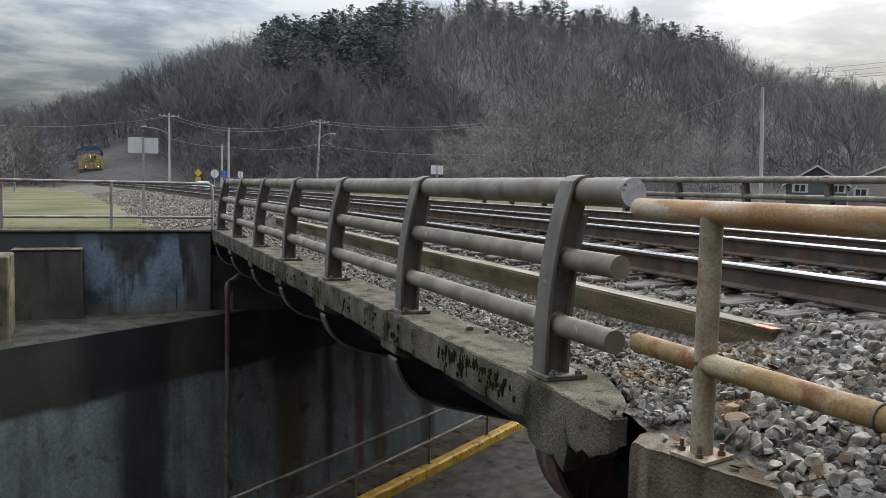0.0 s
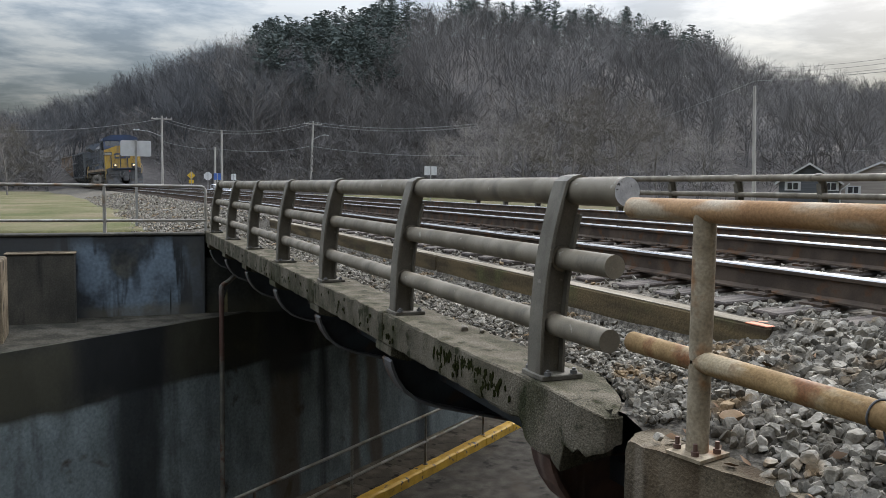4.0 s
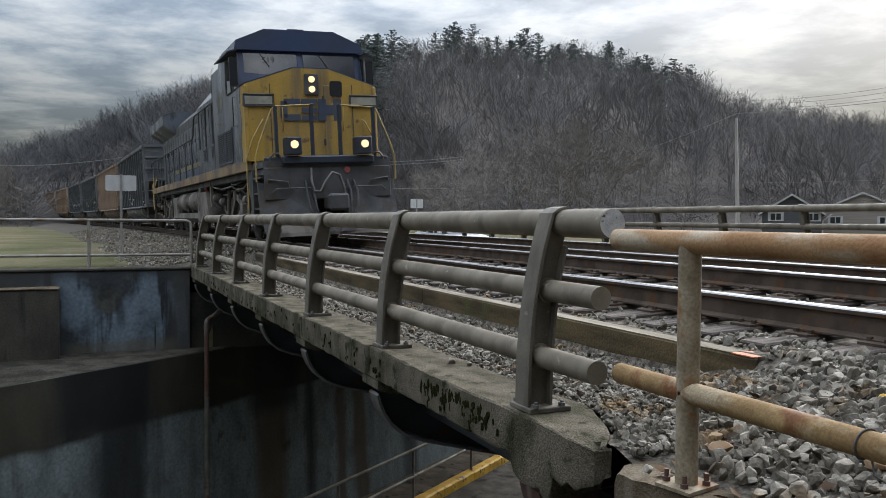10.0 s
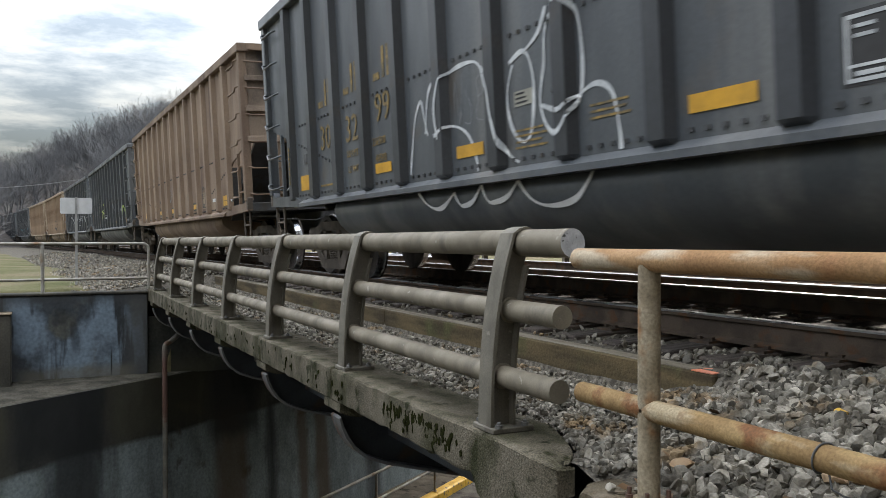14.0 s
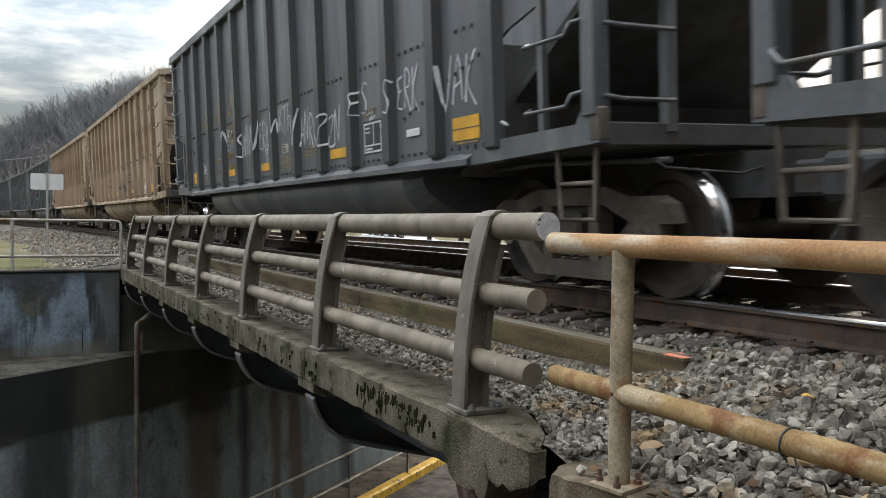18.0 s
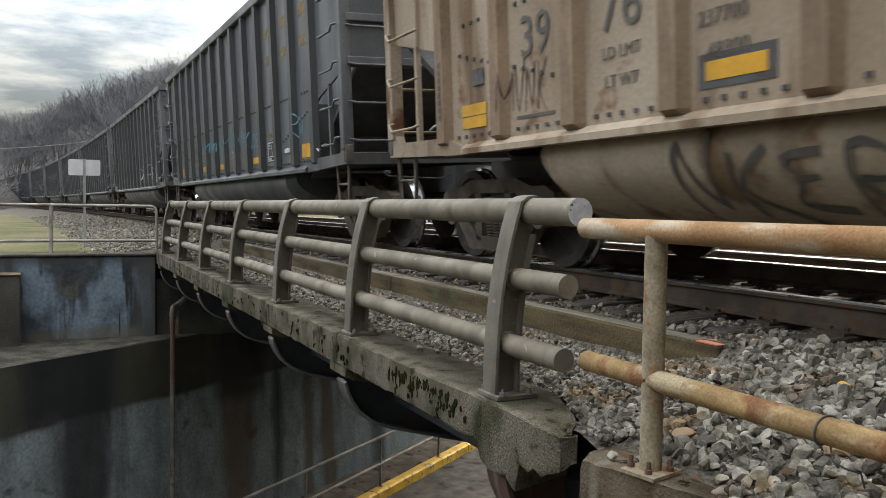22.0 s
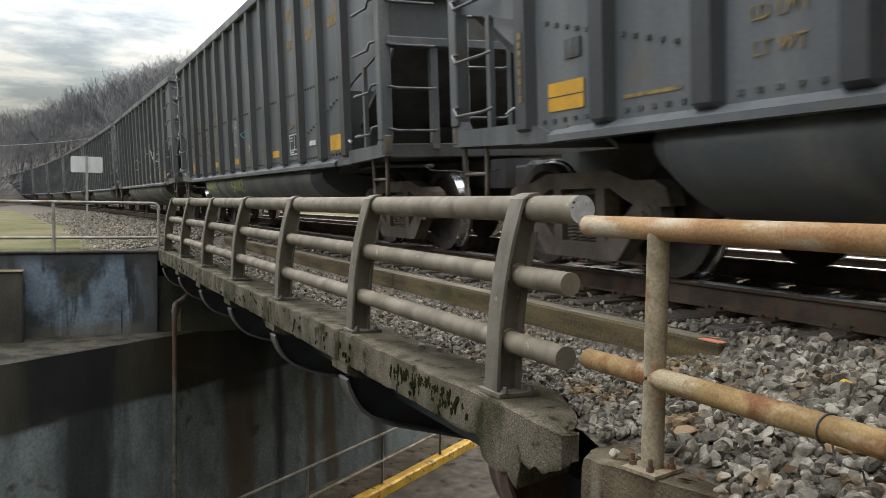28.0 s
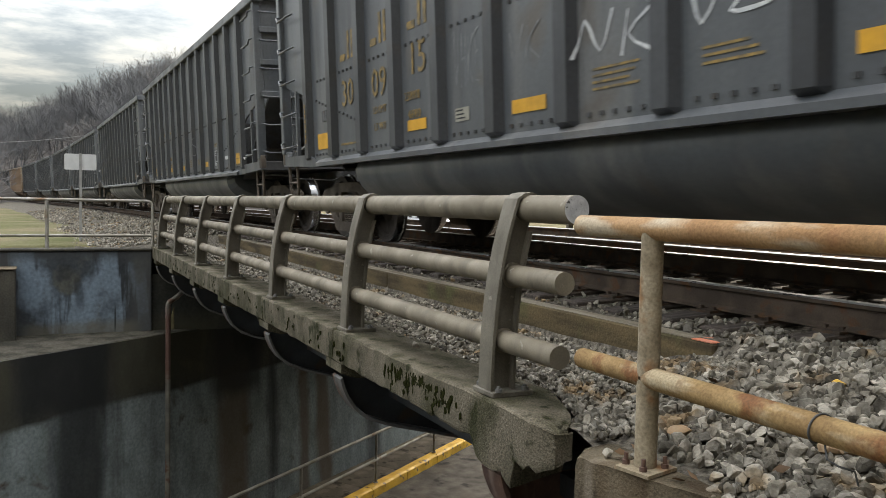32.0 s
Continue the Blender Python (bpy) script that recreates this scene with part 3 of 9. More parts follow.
# ---- mesh helpers ----
class Geo:
    """Collects vertices and faces; each face has a material slot and a smooth flag."""

    def __init__(self):
        self.v, self.f, self.m, self.s = [], [], [], []

    def add(self, verts, faces, slot=0, smooth=False):
        o = len(self.v)
        self.v += [tuple(p) for p in verts]
        for q in faces:
            self.f.append(tuple(i + o for i in q))
            self.m.append(slot)
            self.s.append(smooth)
        return self

    def box(self, lo, hi, slot=0, chamfer=0.0, m=None):
        x0, y0, z0 = lo
        x1, y1, z1 = hi
        c = chamfer
        if c <= 0:
            vs = [(x, y, z) for z in (z0, z1) for y in (y0, y1) for x in (x0, x1)]
            fs = [(0, 2, 3, 1), (4, 5, 7, 6), (0, 1, 5, 4), (2, 6, 7, 3), (0, 4, 6, 2), (1, 3, 7, 5)]
        else:
            bm = bmesh.new()
            bmesh.ops.create_cube(bm, size=1)
            for q in bm.verts:
                q.co = Vector(((x0 + x1) / 2 + q.co.x * (x1 - x0), (y0 + y1) / 2 + q.co.y * (y1 - y0), (z0 + z1) / 2 + q.co.z * (z1 - z0)))
            bmesh.ops.bevel(bm, geom=bm.edges[:], offset=c, segments=1, affect="EDGES")
            bm.verts.index_update()
            vs, fs = [q.co[:] for q in bm.verts], [tuple(q.index for q in f.verts) for f in bm.faces]
            bm.free()
        if m is not None:
            vs = [(m @ Vector(p))[:] for p in vs]
        return self.add(vs, fs, slot)

    def cyl(self, a, b, r, n=12, r2=None, slot=0, caps=True, cap_slot=None):
        a, b = Vector(a), Vector(b)
        r2 = r if r2 is None else r2
        d = (b - a).normalized()
        u = d.orthogonal().normalized()
        w = d.cross(u)
        vs = []
        for p, q in ((a, r), (b, r2)):
            for i in range(n):
                t = 2 * math.pi * i / n
                vs.append((p + u * (math.cos(t) * q) + w * (math.sin(t) * q))[:])
        self.add(vs, [(i, (i + 1) % n, n + (i + 1) % n, n + i) for i in range(n)], slot, True)
        if caps:
            k = slot if cap_slot is None else cap_slot
            self.add(vs, [tuple(range(n - 1, -1, -1)), tuple(range(n, 2 * n))], k, False)
        return self

    def tube(self, pts, r, n=8, slot=0, caps=True):
        pts = [Vector(p) for p in pts]
        rings, up = [], None
        for i, p in enumerate(pts):
            d = (pts[min(i + 1, len(pts) - 1)] - pts[max(i - 1, 0)]).normalized()
            if up is None:
                up = d.orthogonal().normalized()
            u = (up - d * up.dot(d)).normalized()
            up = u
            w = d.cross(u)
            rings += [(p + u * (math.cos(2 * math.pi * k / n) * r) + w * (math.sin(2 * math.pi * k / n) * r))[:] for k in range(n)]
        fs = [(i * n + k, i * n + (k + 1) % n, (i + 1) * n + (k + 1) % n, (i + 1) * n + k) for i in range(len(pts) - 1) for k in range(n)]
        self.add(rings, fs, slot, True)
        if caps:
            e = (len(pts) - 1) * n
            self.add(rings, [tuple(range(n - 1, -1, -1)), tuple(range(e, e + n))], slot)
        return self

    def prism(self, poly, lo, hi, axis="y", slot=0, smooth=False):
        """A polygon of (a, b) pulled from lo to hi along an axis: x: (y, z), y: (x, z), z: (x, y)."""
        put = {"x": lambda a, b, c: (c, a, b), "y": lambda a, b, c: (a, c, b), "z": lambda a, b, c: (a, b, c)}[axis]
        n = len(poly)
        vs = [put(a, b, lo) for a, b in poly] + [put(a, b, hi) for a, b in poly]
        self.add(vs, [(i, (i + 1) % n, n + (i + 1) % n, n + i) for i in range(n)], slot, smooth)
        return self.add(vs, [tuple(range(n - 1, -1, -1)), tuple(range(n, 2 * n))], slot)

    def lathe(self, prof, axis_p, axis="x", n=24, slot=0, slots=None):
        """A profile of (along, radius) turned round an axis through axis_p."""
        vs = []
        for al, r in prof:
            for i in range(n):
                t = 2 * math.pi * i / n
                c, s = r * math.cos(t), r * math.sin(t)
                o = {"x": (al, c, s), "y": (c, al, s), "z": (c, s, al)}[axis]
                vs.append(tuple(o[k] + axis_p[k] for k in range(3)))
        base = len(self.v)
        self.v += vs
        for j in range(len(prof) - 1):
            for i in range(n):
                self.f.append(tuple(base + q for q in (j * n + i, j * n + (i + 1) % n, (j + 1) * n + (i + 1) % n, (j + 1) * n + i)))
                self.m.append(slots[j] if slots else slot)
                self.s.append(False)
        for j, rev in ((0, True), (len(prof) - 1, False)):
            if prof[j][1] > 0.001:
                ring = tuple(base + j * n + i for i in range(n))
                self.f.append(ring[::-1] if rev else ring)
                self.m.append(slot)
                self.s.append(False)
        return self

    def mesh(self, name, mats):
        me = bpy.data.meshes.new(name)
        me.from_pydata(self.v, [], self.f)
        for q in mats:
            me.materials.append(q)
        me.polygons.foreach_set("material_index", self.m)
        me.polygons.foreach_set("use_smooth", self.s)
        bm = bmesh.new()
        bm.from_mesh(me)
        bmesh.ops.recalc_face_normals(bm, faces=bm.faces)
        bm.to_mesh(me)
        bm.free()
        return me


def part(name, geo, material, parent=None, label=""):
    """Links one mesh object, under a thing or a part if given."""
    mats = material if isinstance(material, (list, tuple)) else [material]
    me = geo if isinstance(geo, bpy.types.Mesh) else geo.mesh(name, mats)
    ob = new(name, me)
    if parent is not None:
        ob.parent = parent
    return tagged(ob, label)


def thing(name, label, category, group="", at=None, kind=""):
    ob = new(name)
    if at is not None:
        ob.matrix_basis = at
    return tagged(ob, label, category, group, kind)


def big_mesh(name, verts, faces, mats, slots=None, smooth=False):
    """A large mesh from numpy arrays of vertices and of quads or triangles."""
    me = bpy.data.meshes.new(name)
    n, k = faces.shape
    me.vertices.add(len(verts))
    me.vertices.foreach_set("co", np.asarray(verts, np.float32).ravel())
    me.loops.add(n * k)
    me.loops.foreach_set("vertex_index", np.asarray(faces, np.int32).ravel())
    me.polygons.add(n)
    me.polygons.foreach_set("loop_start", np.arange(0, n * k, k, dtype=np.int32))
    if slots is not None:
        me.polygons.foreach_set("material_index", np.asarray(slots, np.int32))
    me.polygons.foreach_set("use_smooth", np.full(n, smooth))
    for q in mats:
        me.materials.append(q)
    me.update(calc_edges=True)
    me.validate()
    return me


def scatter(templates, poses):
    """Copies of (verts, faces) templates: poses is a list of (index, x, y, z, turn, sx, sz, lean_x, lean_y). Returns joined arrays."""
    V, F, o = [], [], 0
    for k, x, y, z, a, sx, sz, lx, ly in poses:
        v, f = templates[k]
        c, s = math.cos(a), math.sin(a)
        q = np.empty_like(v)
        q[:, 2] = v[:, 2] * sz
        q[:, 0] = (v[:, 0] * c - v[:, 1] * s) * sx + q[:, 2] * lx + x
        q[:, 1] = (v[:, 0] * s + v[:, 1] * c) * sx + q[:, 2] * ly + y
        q[:, 2] += z
        V.append(q)
        F.append(f + o)
        o += len(v)
    return np.concatenate(V), np.concatenate(F)


def text_mesh(words, size, depth=0.004):
    cu = bpy.data.curves.new("lettering", "FONT")
    cu.body, cu.size, cu.extrude, cu.align_x, cu.align_y, cu.resolution_u = words, size, depth / 2, "CENTER", "CENTER", 2
    ob = bpy.data.objects.new("lettering", cu)
    me = bpy.data.meshes.new_from_object(ob)
    bpy.data.objects.remove(ob)
    return me


# ---- the lie of the land ----
POST_GAP = 2.44
WALL_Y = 15.2
ROAD_Z = -6.88
WALK_Z = -6.64
TRACK_1, TRACK_2 = 2.90, 6.98
RAIL_Z = 0.57
CANT = 3.05
RD, RN = (0.809, 0.588), (-0.588, 0.809)
V_NEAR, V_KERB, V_FAR = -1.2, 10.0, 11.6


def uv(u, v, z=0.0):
    """A place by metres along the lower road and across it."""
    return (RD[0] * u + RN[0] * v, RD[1] * u + RN[1] * v, z)


def bend(y):
    """Sideways shift of the tracks, which curve away beyond the bridge."""
    return -0.00049 * (y - 3) ** 2 if y > 3 else 0.0


def track_pose(s, centre=TRACK_1):
    x, dx = centre + bend(s), (-0.00098 * (s - 3) if s > 3 else 0.0)
    return pose(x, s, RAIL_Z, 0, -CANT, math.degrees(math.atan2(-dx, 1)))


RIDGE = [(-60, 2.0), (-25, 3.0), (-4.6, 4.6), (-0.8, 5.9), (3.8, 8.2), (8.3, 10.1), (13.2, 11.2), (18.7, 12.0), (23.1, 12.8), (30.1, 12.2), (32.6, 12.0), (35.4, 11.1), (37.8, 10.3), (40.4, 9.9), (42.4, 8.7), (45.0, 8.0), (51.0, 6.7), (70, 5.5), (110, 3.0)]
FOOT, CREST = 112.0, 250.0
TREE_H = 14.0


def ridge_elev(b):
    """Degrees by which the wooded skyline stands over the eye, by bearing."""
    for (b0, e0), (b1, e1) in zip(RIDGE, RIDGE[1:]):
        if b0 <= b <= b1:
            k = (b - b0) / (b1 - b0)
            return e0 + (e1 - e0) * k
    return 0.0


def ridge_height(b):
    return CREST * math.tan(radians(ridge_elev(b))) + EYE[2] - TREE_H * 0.95


def land(x, y):
    """Height of the ground."""
    dx, dy = x - EYE[0], y - EYE[1]
    r, b = math.hypot(dx, dy), math.degrees(math.atan2(dx, dy))
    z = -0.08 + 0.10 * noise.noise((x * 0.05, y * 0.05, 0.0)) if y > 30 or x < -12 else -0.08
    if b > -65 and b < 115 and r > FOOT - 15:
        k = min(1.0, max(0.0, (r - FOOT) / (CREST - FOOT)))
        k = k * (1.6 - 0.6 * k)
        h = max(0.0, ridge_height(b)) * min(1.0, k)
        z += h + (1.2 * noise.noise((x * 0.012, y * 0.012, 3.0))) * k
        if r > CREST + 18:
            z -= (r - CREST) * 0.10
    # unseen bank behind the near side of the road, added to block sky light
    back = math.cos(radians(b - 175))
    if back > 0 and r > 6:
        z += min(46.0, (r - 6) * 1.45) * min(1.0, back * 2.2)
    return z


def build_ground():
    """One sheet to the horizon, with the cutting of the lower road in it."""
    us = [-1600, -900, -500, -300] + list(range(-240, -60, 15)) + list(range(-60, -24, 6)) + [k * 0.75 for k in range(-30, 24)] + list(range(20, 100, 5)) + list(range(100, 420, 12)) + [450, 600, 900, 1600]
    vs = [-1600, -900, -500, -250, -120, -60, -30, -15, -8, -4, -2, V_NEAR - 0.3, V_NEAR - 0.28, 0, 4, 8, V_FAR + 0.5, V_FAR + 0.52] + [V_FAR + 1.2 + 0.75 * k for k in range(39)] + list(range(42, 100, 6)) + \
        list(range(100, 330, 9)) + [350, 400, 500, 700, 1000, 1600]
    verts, faces = [], []
    for i, u in enumerate(us):
        cut = 1.0 if -36 < u < 46 else max(0.0, 1 - (abs(u - 5) - 41) / 40)
        for v in vs:
            x, y, _ = uv(u, v)
            inside = V_NEAR - 0.29 < v < V_FAR + 0.51
            if inside:
                z = (ROAD_Z - 0.25) * cut - 0.1 * (1 - cut)
            else:
                z = land(x, y)
                if v > V_FAR and y < WALL_Y + 1.3 and x < 0.4:
                    z = -2.1
                if x > 0.4 and x < 10.5 and -30 < y < 140:
                    z -= 0.35
                if 10.5 <= x < 70 and 14 < y < 92:
                    z -= 0.50
                if v < V_NEAR and math.hypot(x - EYE[0], y - EYE[1]) < 12:
                    z = -0.55
            verts.append((x, y, z))
    n = len(vs)
    slots = []
    for i in range(len(us) - 1):
        for j in range(n - 1):
            faces.append((i * n + j, (i + 1) * n + j, (i + 1) * n + j + 1, i * n + j + 1))
            p = verts[i * n + j]
            # the unseen bank also takes the dark litter, to throw back less light
            slots.append(1 if math.hypot(p[0], p[1]) > 98 or (vs[j] < V_NEAR - 6) else 0)
    me = big_mesh("ground", np.array(verts), np.array(faces), [M_GRASS, M_LITTER], slots, True)
    ob = new("ground", me)
    tagged(ob, "winter grass ground rising into a leaf-covered hill", "ground", kind="structure")


build_ground()


def slab(name, poly, lo, hi, material, label, category):
    return tagged(part(name, Geo().prism(poly, lo, hi, "z"), material), label, category, kind="structure")


def strip(u0, u1, v0, v1):
    return [uv(u0, v0)[:2], uv(u1, v0)[:2], uv(u1, v1)[:2], uv(u0, v1)[:2]]


# ---- the lower road ----
slab("road", strip(-35, 45, V_NEAR, V_KERB), ROAD_Z - 0.2, ROAD_Z, M_ASPHALT, "damp worn grey asphalt of the underpass road", "road")


def build_sidewalk():
    side = slab("pavement", strip(-35, 45, V_KERB + 0.30, V_FAR), WALK_Z - 0.3, WALK_Z - 0.012, M_SIDEWALK, "dirty concrete sidewalk beside the underpass wall", "sidewalk")
    g = Geo().prism(strip(0, 1.79, V_KERB + 0.31, V_FAR - 0.02), WALK_Z - 0.1, WALK_Z, "z")
    me = g.mesh("slab", [M_SIDEWALK])
    for i in range(-10, 20):
        o = new("slab", me)
        o.parent = side
        o.location = uv(i * 1.8, 0)
    kerb = tagged(thing("kerb", "chipped yellow painted concrete kerb along the road", "kerb", kind="structure"))
    prof = [(0.0, -0.3), (0.30, -0.3), (0.30, 0.02), (0.27, 0.04), (0.05, 0.035), (0.0, -0.01)]
    rnd = random.Random(4)
    for i in range(-10, 20):
        g = Geo()
        nseg = 6
        rings = []
        for k in range(nseg + 1):
            u = i * 1.8 + (1.79 * k / nseg)
            for a, b in prof:
                rings.append(uv(u, V_KERB + a + (rnd.uniform(-0.015, 0.01) if a < 0.06 else 0), WALK_Z + b + (rnd.uniform(-0.015, 0.004) if b > -0.2 else 0)))
        q = len(prof)
        g.add(rings, [(k * q + j, k * q + (j + 1) % q, (k + 1) * q + (j + 1) % q, (k + 1) * q + j) for k in range(nseg) for j in range(q)])
        g.add(rings, [tuple(range(q)), tuple(range(nseg * q, nseg * q + q))])
        part("kerb_stone", g, M_YELLOW, kerb)


build_sidewalk()


def build_low_railing():
    r = thing("pipe_railing", "thin weathered pipe railing on the underpass sidewalk kerb", "railing")
    for z in (1.44, 0.70):
        part("rail", Geo().cyl(uv(-18, V_KERB + 0.2, WALK_Z + z - 0.42), uv(40, V_KERB + 0.2, WALK_Z + z + 0.27), 0.042 if z > 1 else 0.040, 10), M_FENCE_FAR, r)
    for i in range(-6, 12):
        u = 14.82 + i * 3.3
        part("post", Geo().cyl(uv(u, V_KERB + 0.2, WALK_Z), uv(u, V_KERB + 0.2, WALK_Z + 1.44 + 0.012 * (u - 17.3)), 0.034, 10).cyl(uv(u, V_KERB + 0.2, WALK_Z + 0.02), uv(u, V_KERB + 0.2, WALK_Z + 0.055), 0.07, 10), M_FENCE_FAR, r)


build_low_railing()


# ---- abutments and walls ----
WING_TOP = -0.068


def rough_block(plan, lo, hi):
    """An upright concrete block on a plan, its top arris worn and chipped."""
    rnd = random.Random(31)
    ring = []
    for (x0, y0), (x1, y1) in zip(plan, plan[1:] + plan[:1]):
        n = max(1, min(60, int(math.hypot(x1 - x0, y1 - y0) / 0.035)))
        ring += [(x0 + (x1 - x0) * k / n, y0 + (y1 - y0) * k / n) for k in range(n)]
    cx, cy = sum(p[0] for p in ring) / len(ring), sum(p[1] for p in ring) / len(ring)
    n = len(ring)
    vs = [(x, y, lo) for x, y in ring]
    for depth, inset in ((0.22, 0.0), (0.05, 0.0), (0.016, 0.006), (0.0, 0.026)):
        for x, y in ring:
            chip = max(0.0, noise.noise((x * 9, y * 9, 4.0)) - 0.1) * 0.06 if depth < 0.1 else 0.0
            d = math.hypot(cx - x, cy - y)
            k = (inset + chip + rnd.uniform(0, 0.004)) / d
            vs.append((x + (cx - x) * k if abs(cx - x) < 1 else x, y + (cy - y) * min(k, 0.02 / d) * 1.5, hi - depth - chip * 0.5))
    fs = [(r * n + j, r * n + (j + 1) % n, (r + 1) * n + (j + 1) % n, (r + 1) * n + j) for r in range(4) for j in range(n)]
    fs.append(tuple(range(4 * n, 5 * n)))
    return Geo().add(vs, fs)


def build_abutments():
    # far wall beside the road, leaning back a little, with a ledge on top
    a = [uv(-35, V_FAR, ROAD_Z - 0.3), uv(45, V_FAR, ROAD_Z - 0.3), uv(45, V_FAR + 0.2, -1.876), uv(-35, V_FAR + 0.2, -1.876)]
    b = [uv(-35, V_FAR + 6, ROAD_Z - 0.3), uv(45, V_FAR + 6, ROAD_Z - 0.3), uv(45, V_FAR + 8, -1.876), uv(-35, V_FAR + 8, -1.876)]
    g = Geo().add(a + b, [(0, 1, 2, 3), (3, 2, 6, 7), (4, 7, 6, 5), (0, 3, 7, 4), (1, 5, 6, 2), (0, 4, 5, 1)])
    tagged(part("wall_far_lower", g, M_WALL_LOW), "dark stained concrete underpass wall with peeling blue-grey paint", "wall", kind="structure")
    dirt = Geo()
    rd = random.Random(3)
    n = 60
    vs = []
    for k in range(n + 1):
        u = -18 + 34 * k / n
        for v in (V_FAR + 0.21 + rd.uniform(0, 0.05), V_FAR + 2.0, V_FAR + 4.2):
            vs.append(uv(u, v, -1.872 + rd.uniform(0.0, 0.012) + 0.03 * (v > V_FAR + 1)))
    dirt.add(vs, [(3 * k + j, 3 * k + 3 + j, 3 * k + 4 + j, 3 * k + 1 + j) for k in range(n) for j in range(2)], 0, True)
    tagged(part("ledge_dirt", dirt, M_DIRT), "grey dirt and moss lying on the wall ledge", "dirt", kind="structure")
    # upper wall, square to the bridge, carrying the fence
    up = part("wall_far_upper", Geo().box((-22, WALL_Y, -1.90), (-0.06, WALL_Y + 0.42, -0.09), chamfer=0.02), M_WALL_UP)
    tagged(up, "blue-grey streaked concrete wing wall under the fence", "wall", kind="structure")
    tagged(part("coping", Geo().box((-22, WALL_Y - 0.03, -0.086), (-0.055, WALL_Y + 0.45, -0.03), chamfer=0.015), M_PIER), "thin weathered concrete coping", "coping", kind="structure")
    tagged(part("wall_far_seat", Geo().box((-0.056, WALL_Y + 0.1, -1.90), (14, WALL_Y + 0.5, -0.61)), M_WALL_LOW), "dark concrete backwall under the bridge deck", "wall", kind="structure")
    pier = part("wall_pier", Geo().box((-4.00, WALL_Y - 0.60, -1.95), (-2.72, WALL_Y - 0.004, -0.42), chamfer=0.02), M_PIER)
    tagged(pier, "dark mossy concrete buttress on the wall ledge", "buttress", kind="structure")
    tagged(part("buttress_cap", Geo().box((-4.03, WALL_Y - 0.62, -0.416), (-2.70, WALL_Y - 0.006, -0.39), chamfer=0.008), M_CONC), "pale concrete cap of the buttress", "cap", kind="structure")
    blk = part("wall_block", Geo().box((-5.6, WALL_Y - 2.6, -2.4), (-3.88, WALL_Y - 1.5, -0.36), chamfer=0.03), M_CONC)
    tagged(blk, "stained concrete end block of the wing wall", "block", kind="structure")
    # near abutment and its wing wall, which carries the near fence
    a = [uv(-35, V_NEAR, ROAD_Z - 0.3), uv(45, V_NEAR, ROAD_Z - 0.3), uv(45, V_NEAR - 0.3, -0.62), uv(-35, V_NEAR - 0.3, -0.62)]
    b = [uv(-35, V_NEAR - 3, ROAD_Z - 0.3), uv(45, V_NEAR - 3, ROAD_Z - 0.3), uv(45, V_NEAR - 3, -0.62), uv(-35, V_NEAR - 3, -0.62)]
    g = Geo().add(a + b, [(0, 1, 2, 3), (3, 2, 6, 7), (4, 7, 6, 5), (0, 3, 7, 4), (1, 5, 6, 2), (0, 4, 5, 1)])
    tagged(part("wall_near_lower", g, M_WALL_LOW), "dark stained concrete underpass wall", "wall", kind="structure")
    w = part("wall_near_wing", rough_block([(-0.055, -0.97), (0.05, -0.865), (0.46, -0.80), (0.52, -9.0), (0.17, -9.0), (0.13, -1.64), (0.03, -1.33)], -3.2, WING_TOP), M_CONC)
    tagged(w, "chipped stained concrete wing wall under the pipe fence", "wall", kind="structure")
    deck = part("bridge_deck", Geo().box((0.45, -0.75, -0.60), (11.3, 17.5, -0.47)), M_STEEL_DARK)
    tagged(deck, "dark steel deck of the railway bridge", "bridge deck", kind="structure")
    for i in range(7):
        x = 3.2 + i * 1.15
        part("girder", Geo().box((x, -0.75, -1.25), (x + 0.3, 17.5, -0.604)), M_STEEL_DARK, deck)


build_abutments()


def worn_end(co):
    """Shapes the broken end of the curb: a lost inner corner, and a ragged lip that hangs from the outer face."""
    if co.y < -0.10:
        wide = 0.45 - 0.42 * (-0.10 - co.y)
        if co.y < -0.56:
            wide -= 1.6 * (-0.56 - co.y) ** 1.5
        co.x = -0.05 + (co.x + 0.05) * wide / 0.46
    if co.y < -0.54 and co.x < 0.06:
        co.x += 0.5 * (-0.54 - co.y)
    if co.z < -0.13:
        low = 0.27 - 0.45 * max(0.0, co.x + 0.05)
        if -0.42 < co.y < 0.03 and co.x < 0.30:
            low = 0.37 + 0.10 * (0.03 - co.y) - 0.18 * max(0.0, co.x)
        elif co.y <= -0.42:
            low += 0.02 * math.sin(co.y * 60)
        co.z = -0.13 + (co.z + 0.13) * (low - 0.13) / 0.13
    if co.z > -0.03 and co.y < -0.50:
        co.z -= 0.4 * (-0.50 - co.y) ** 1.3


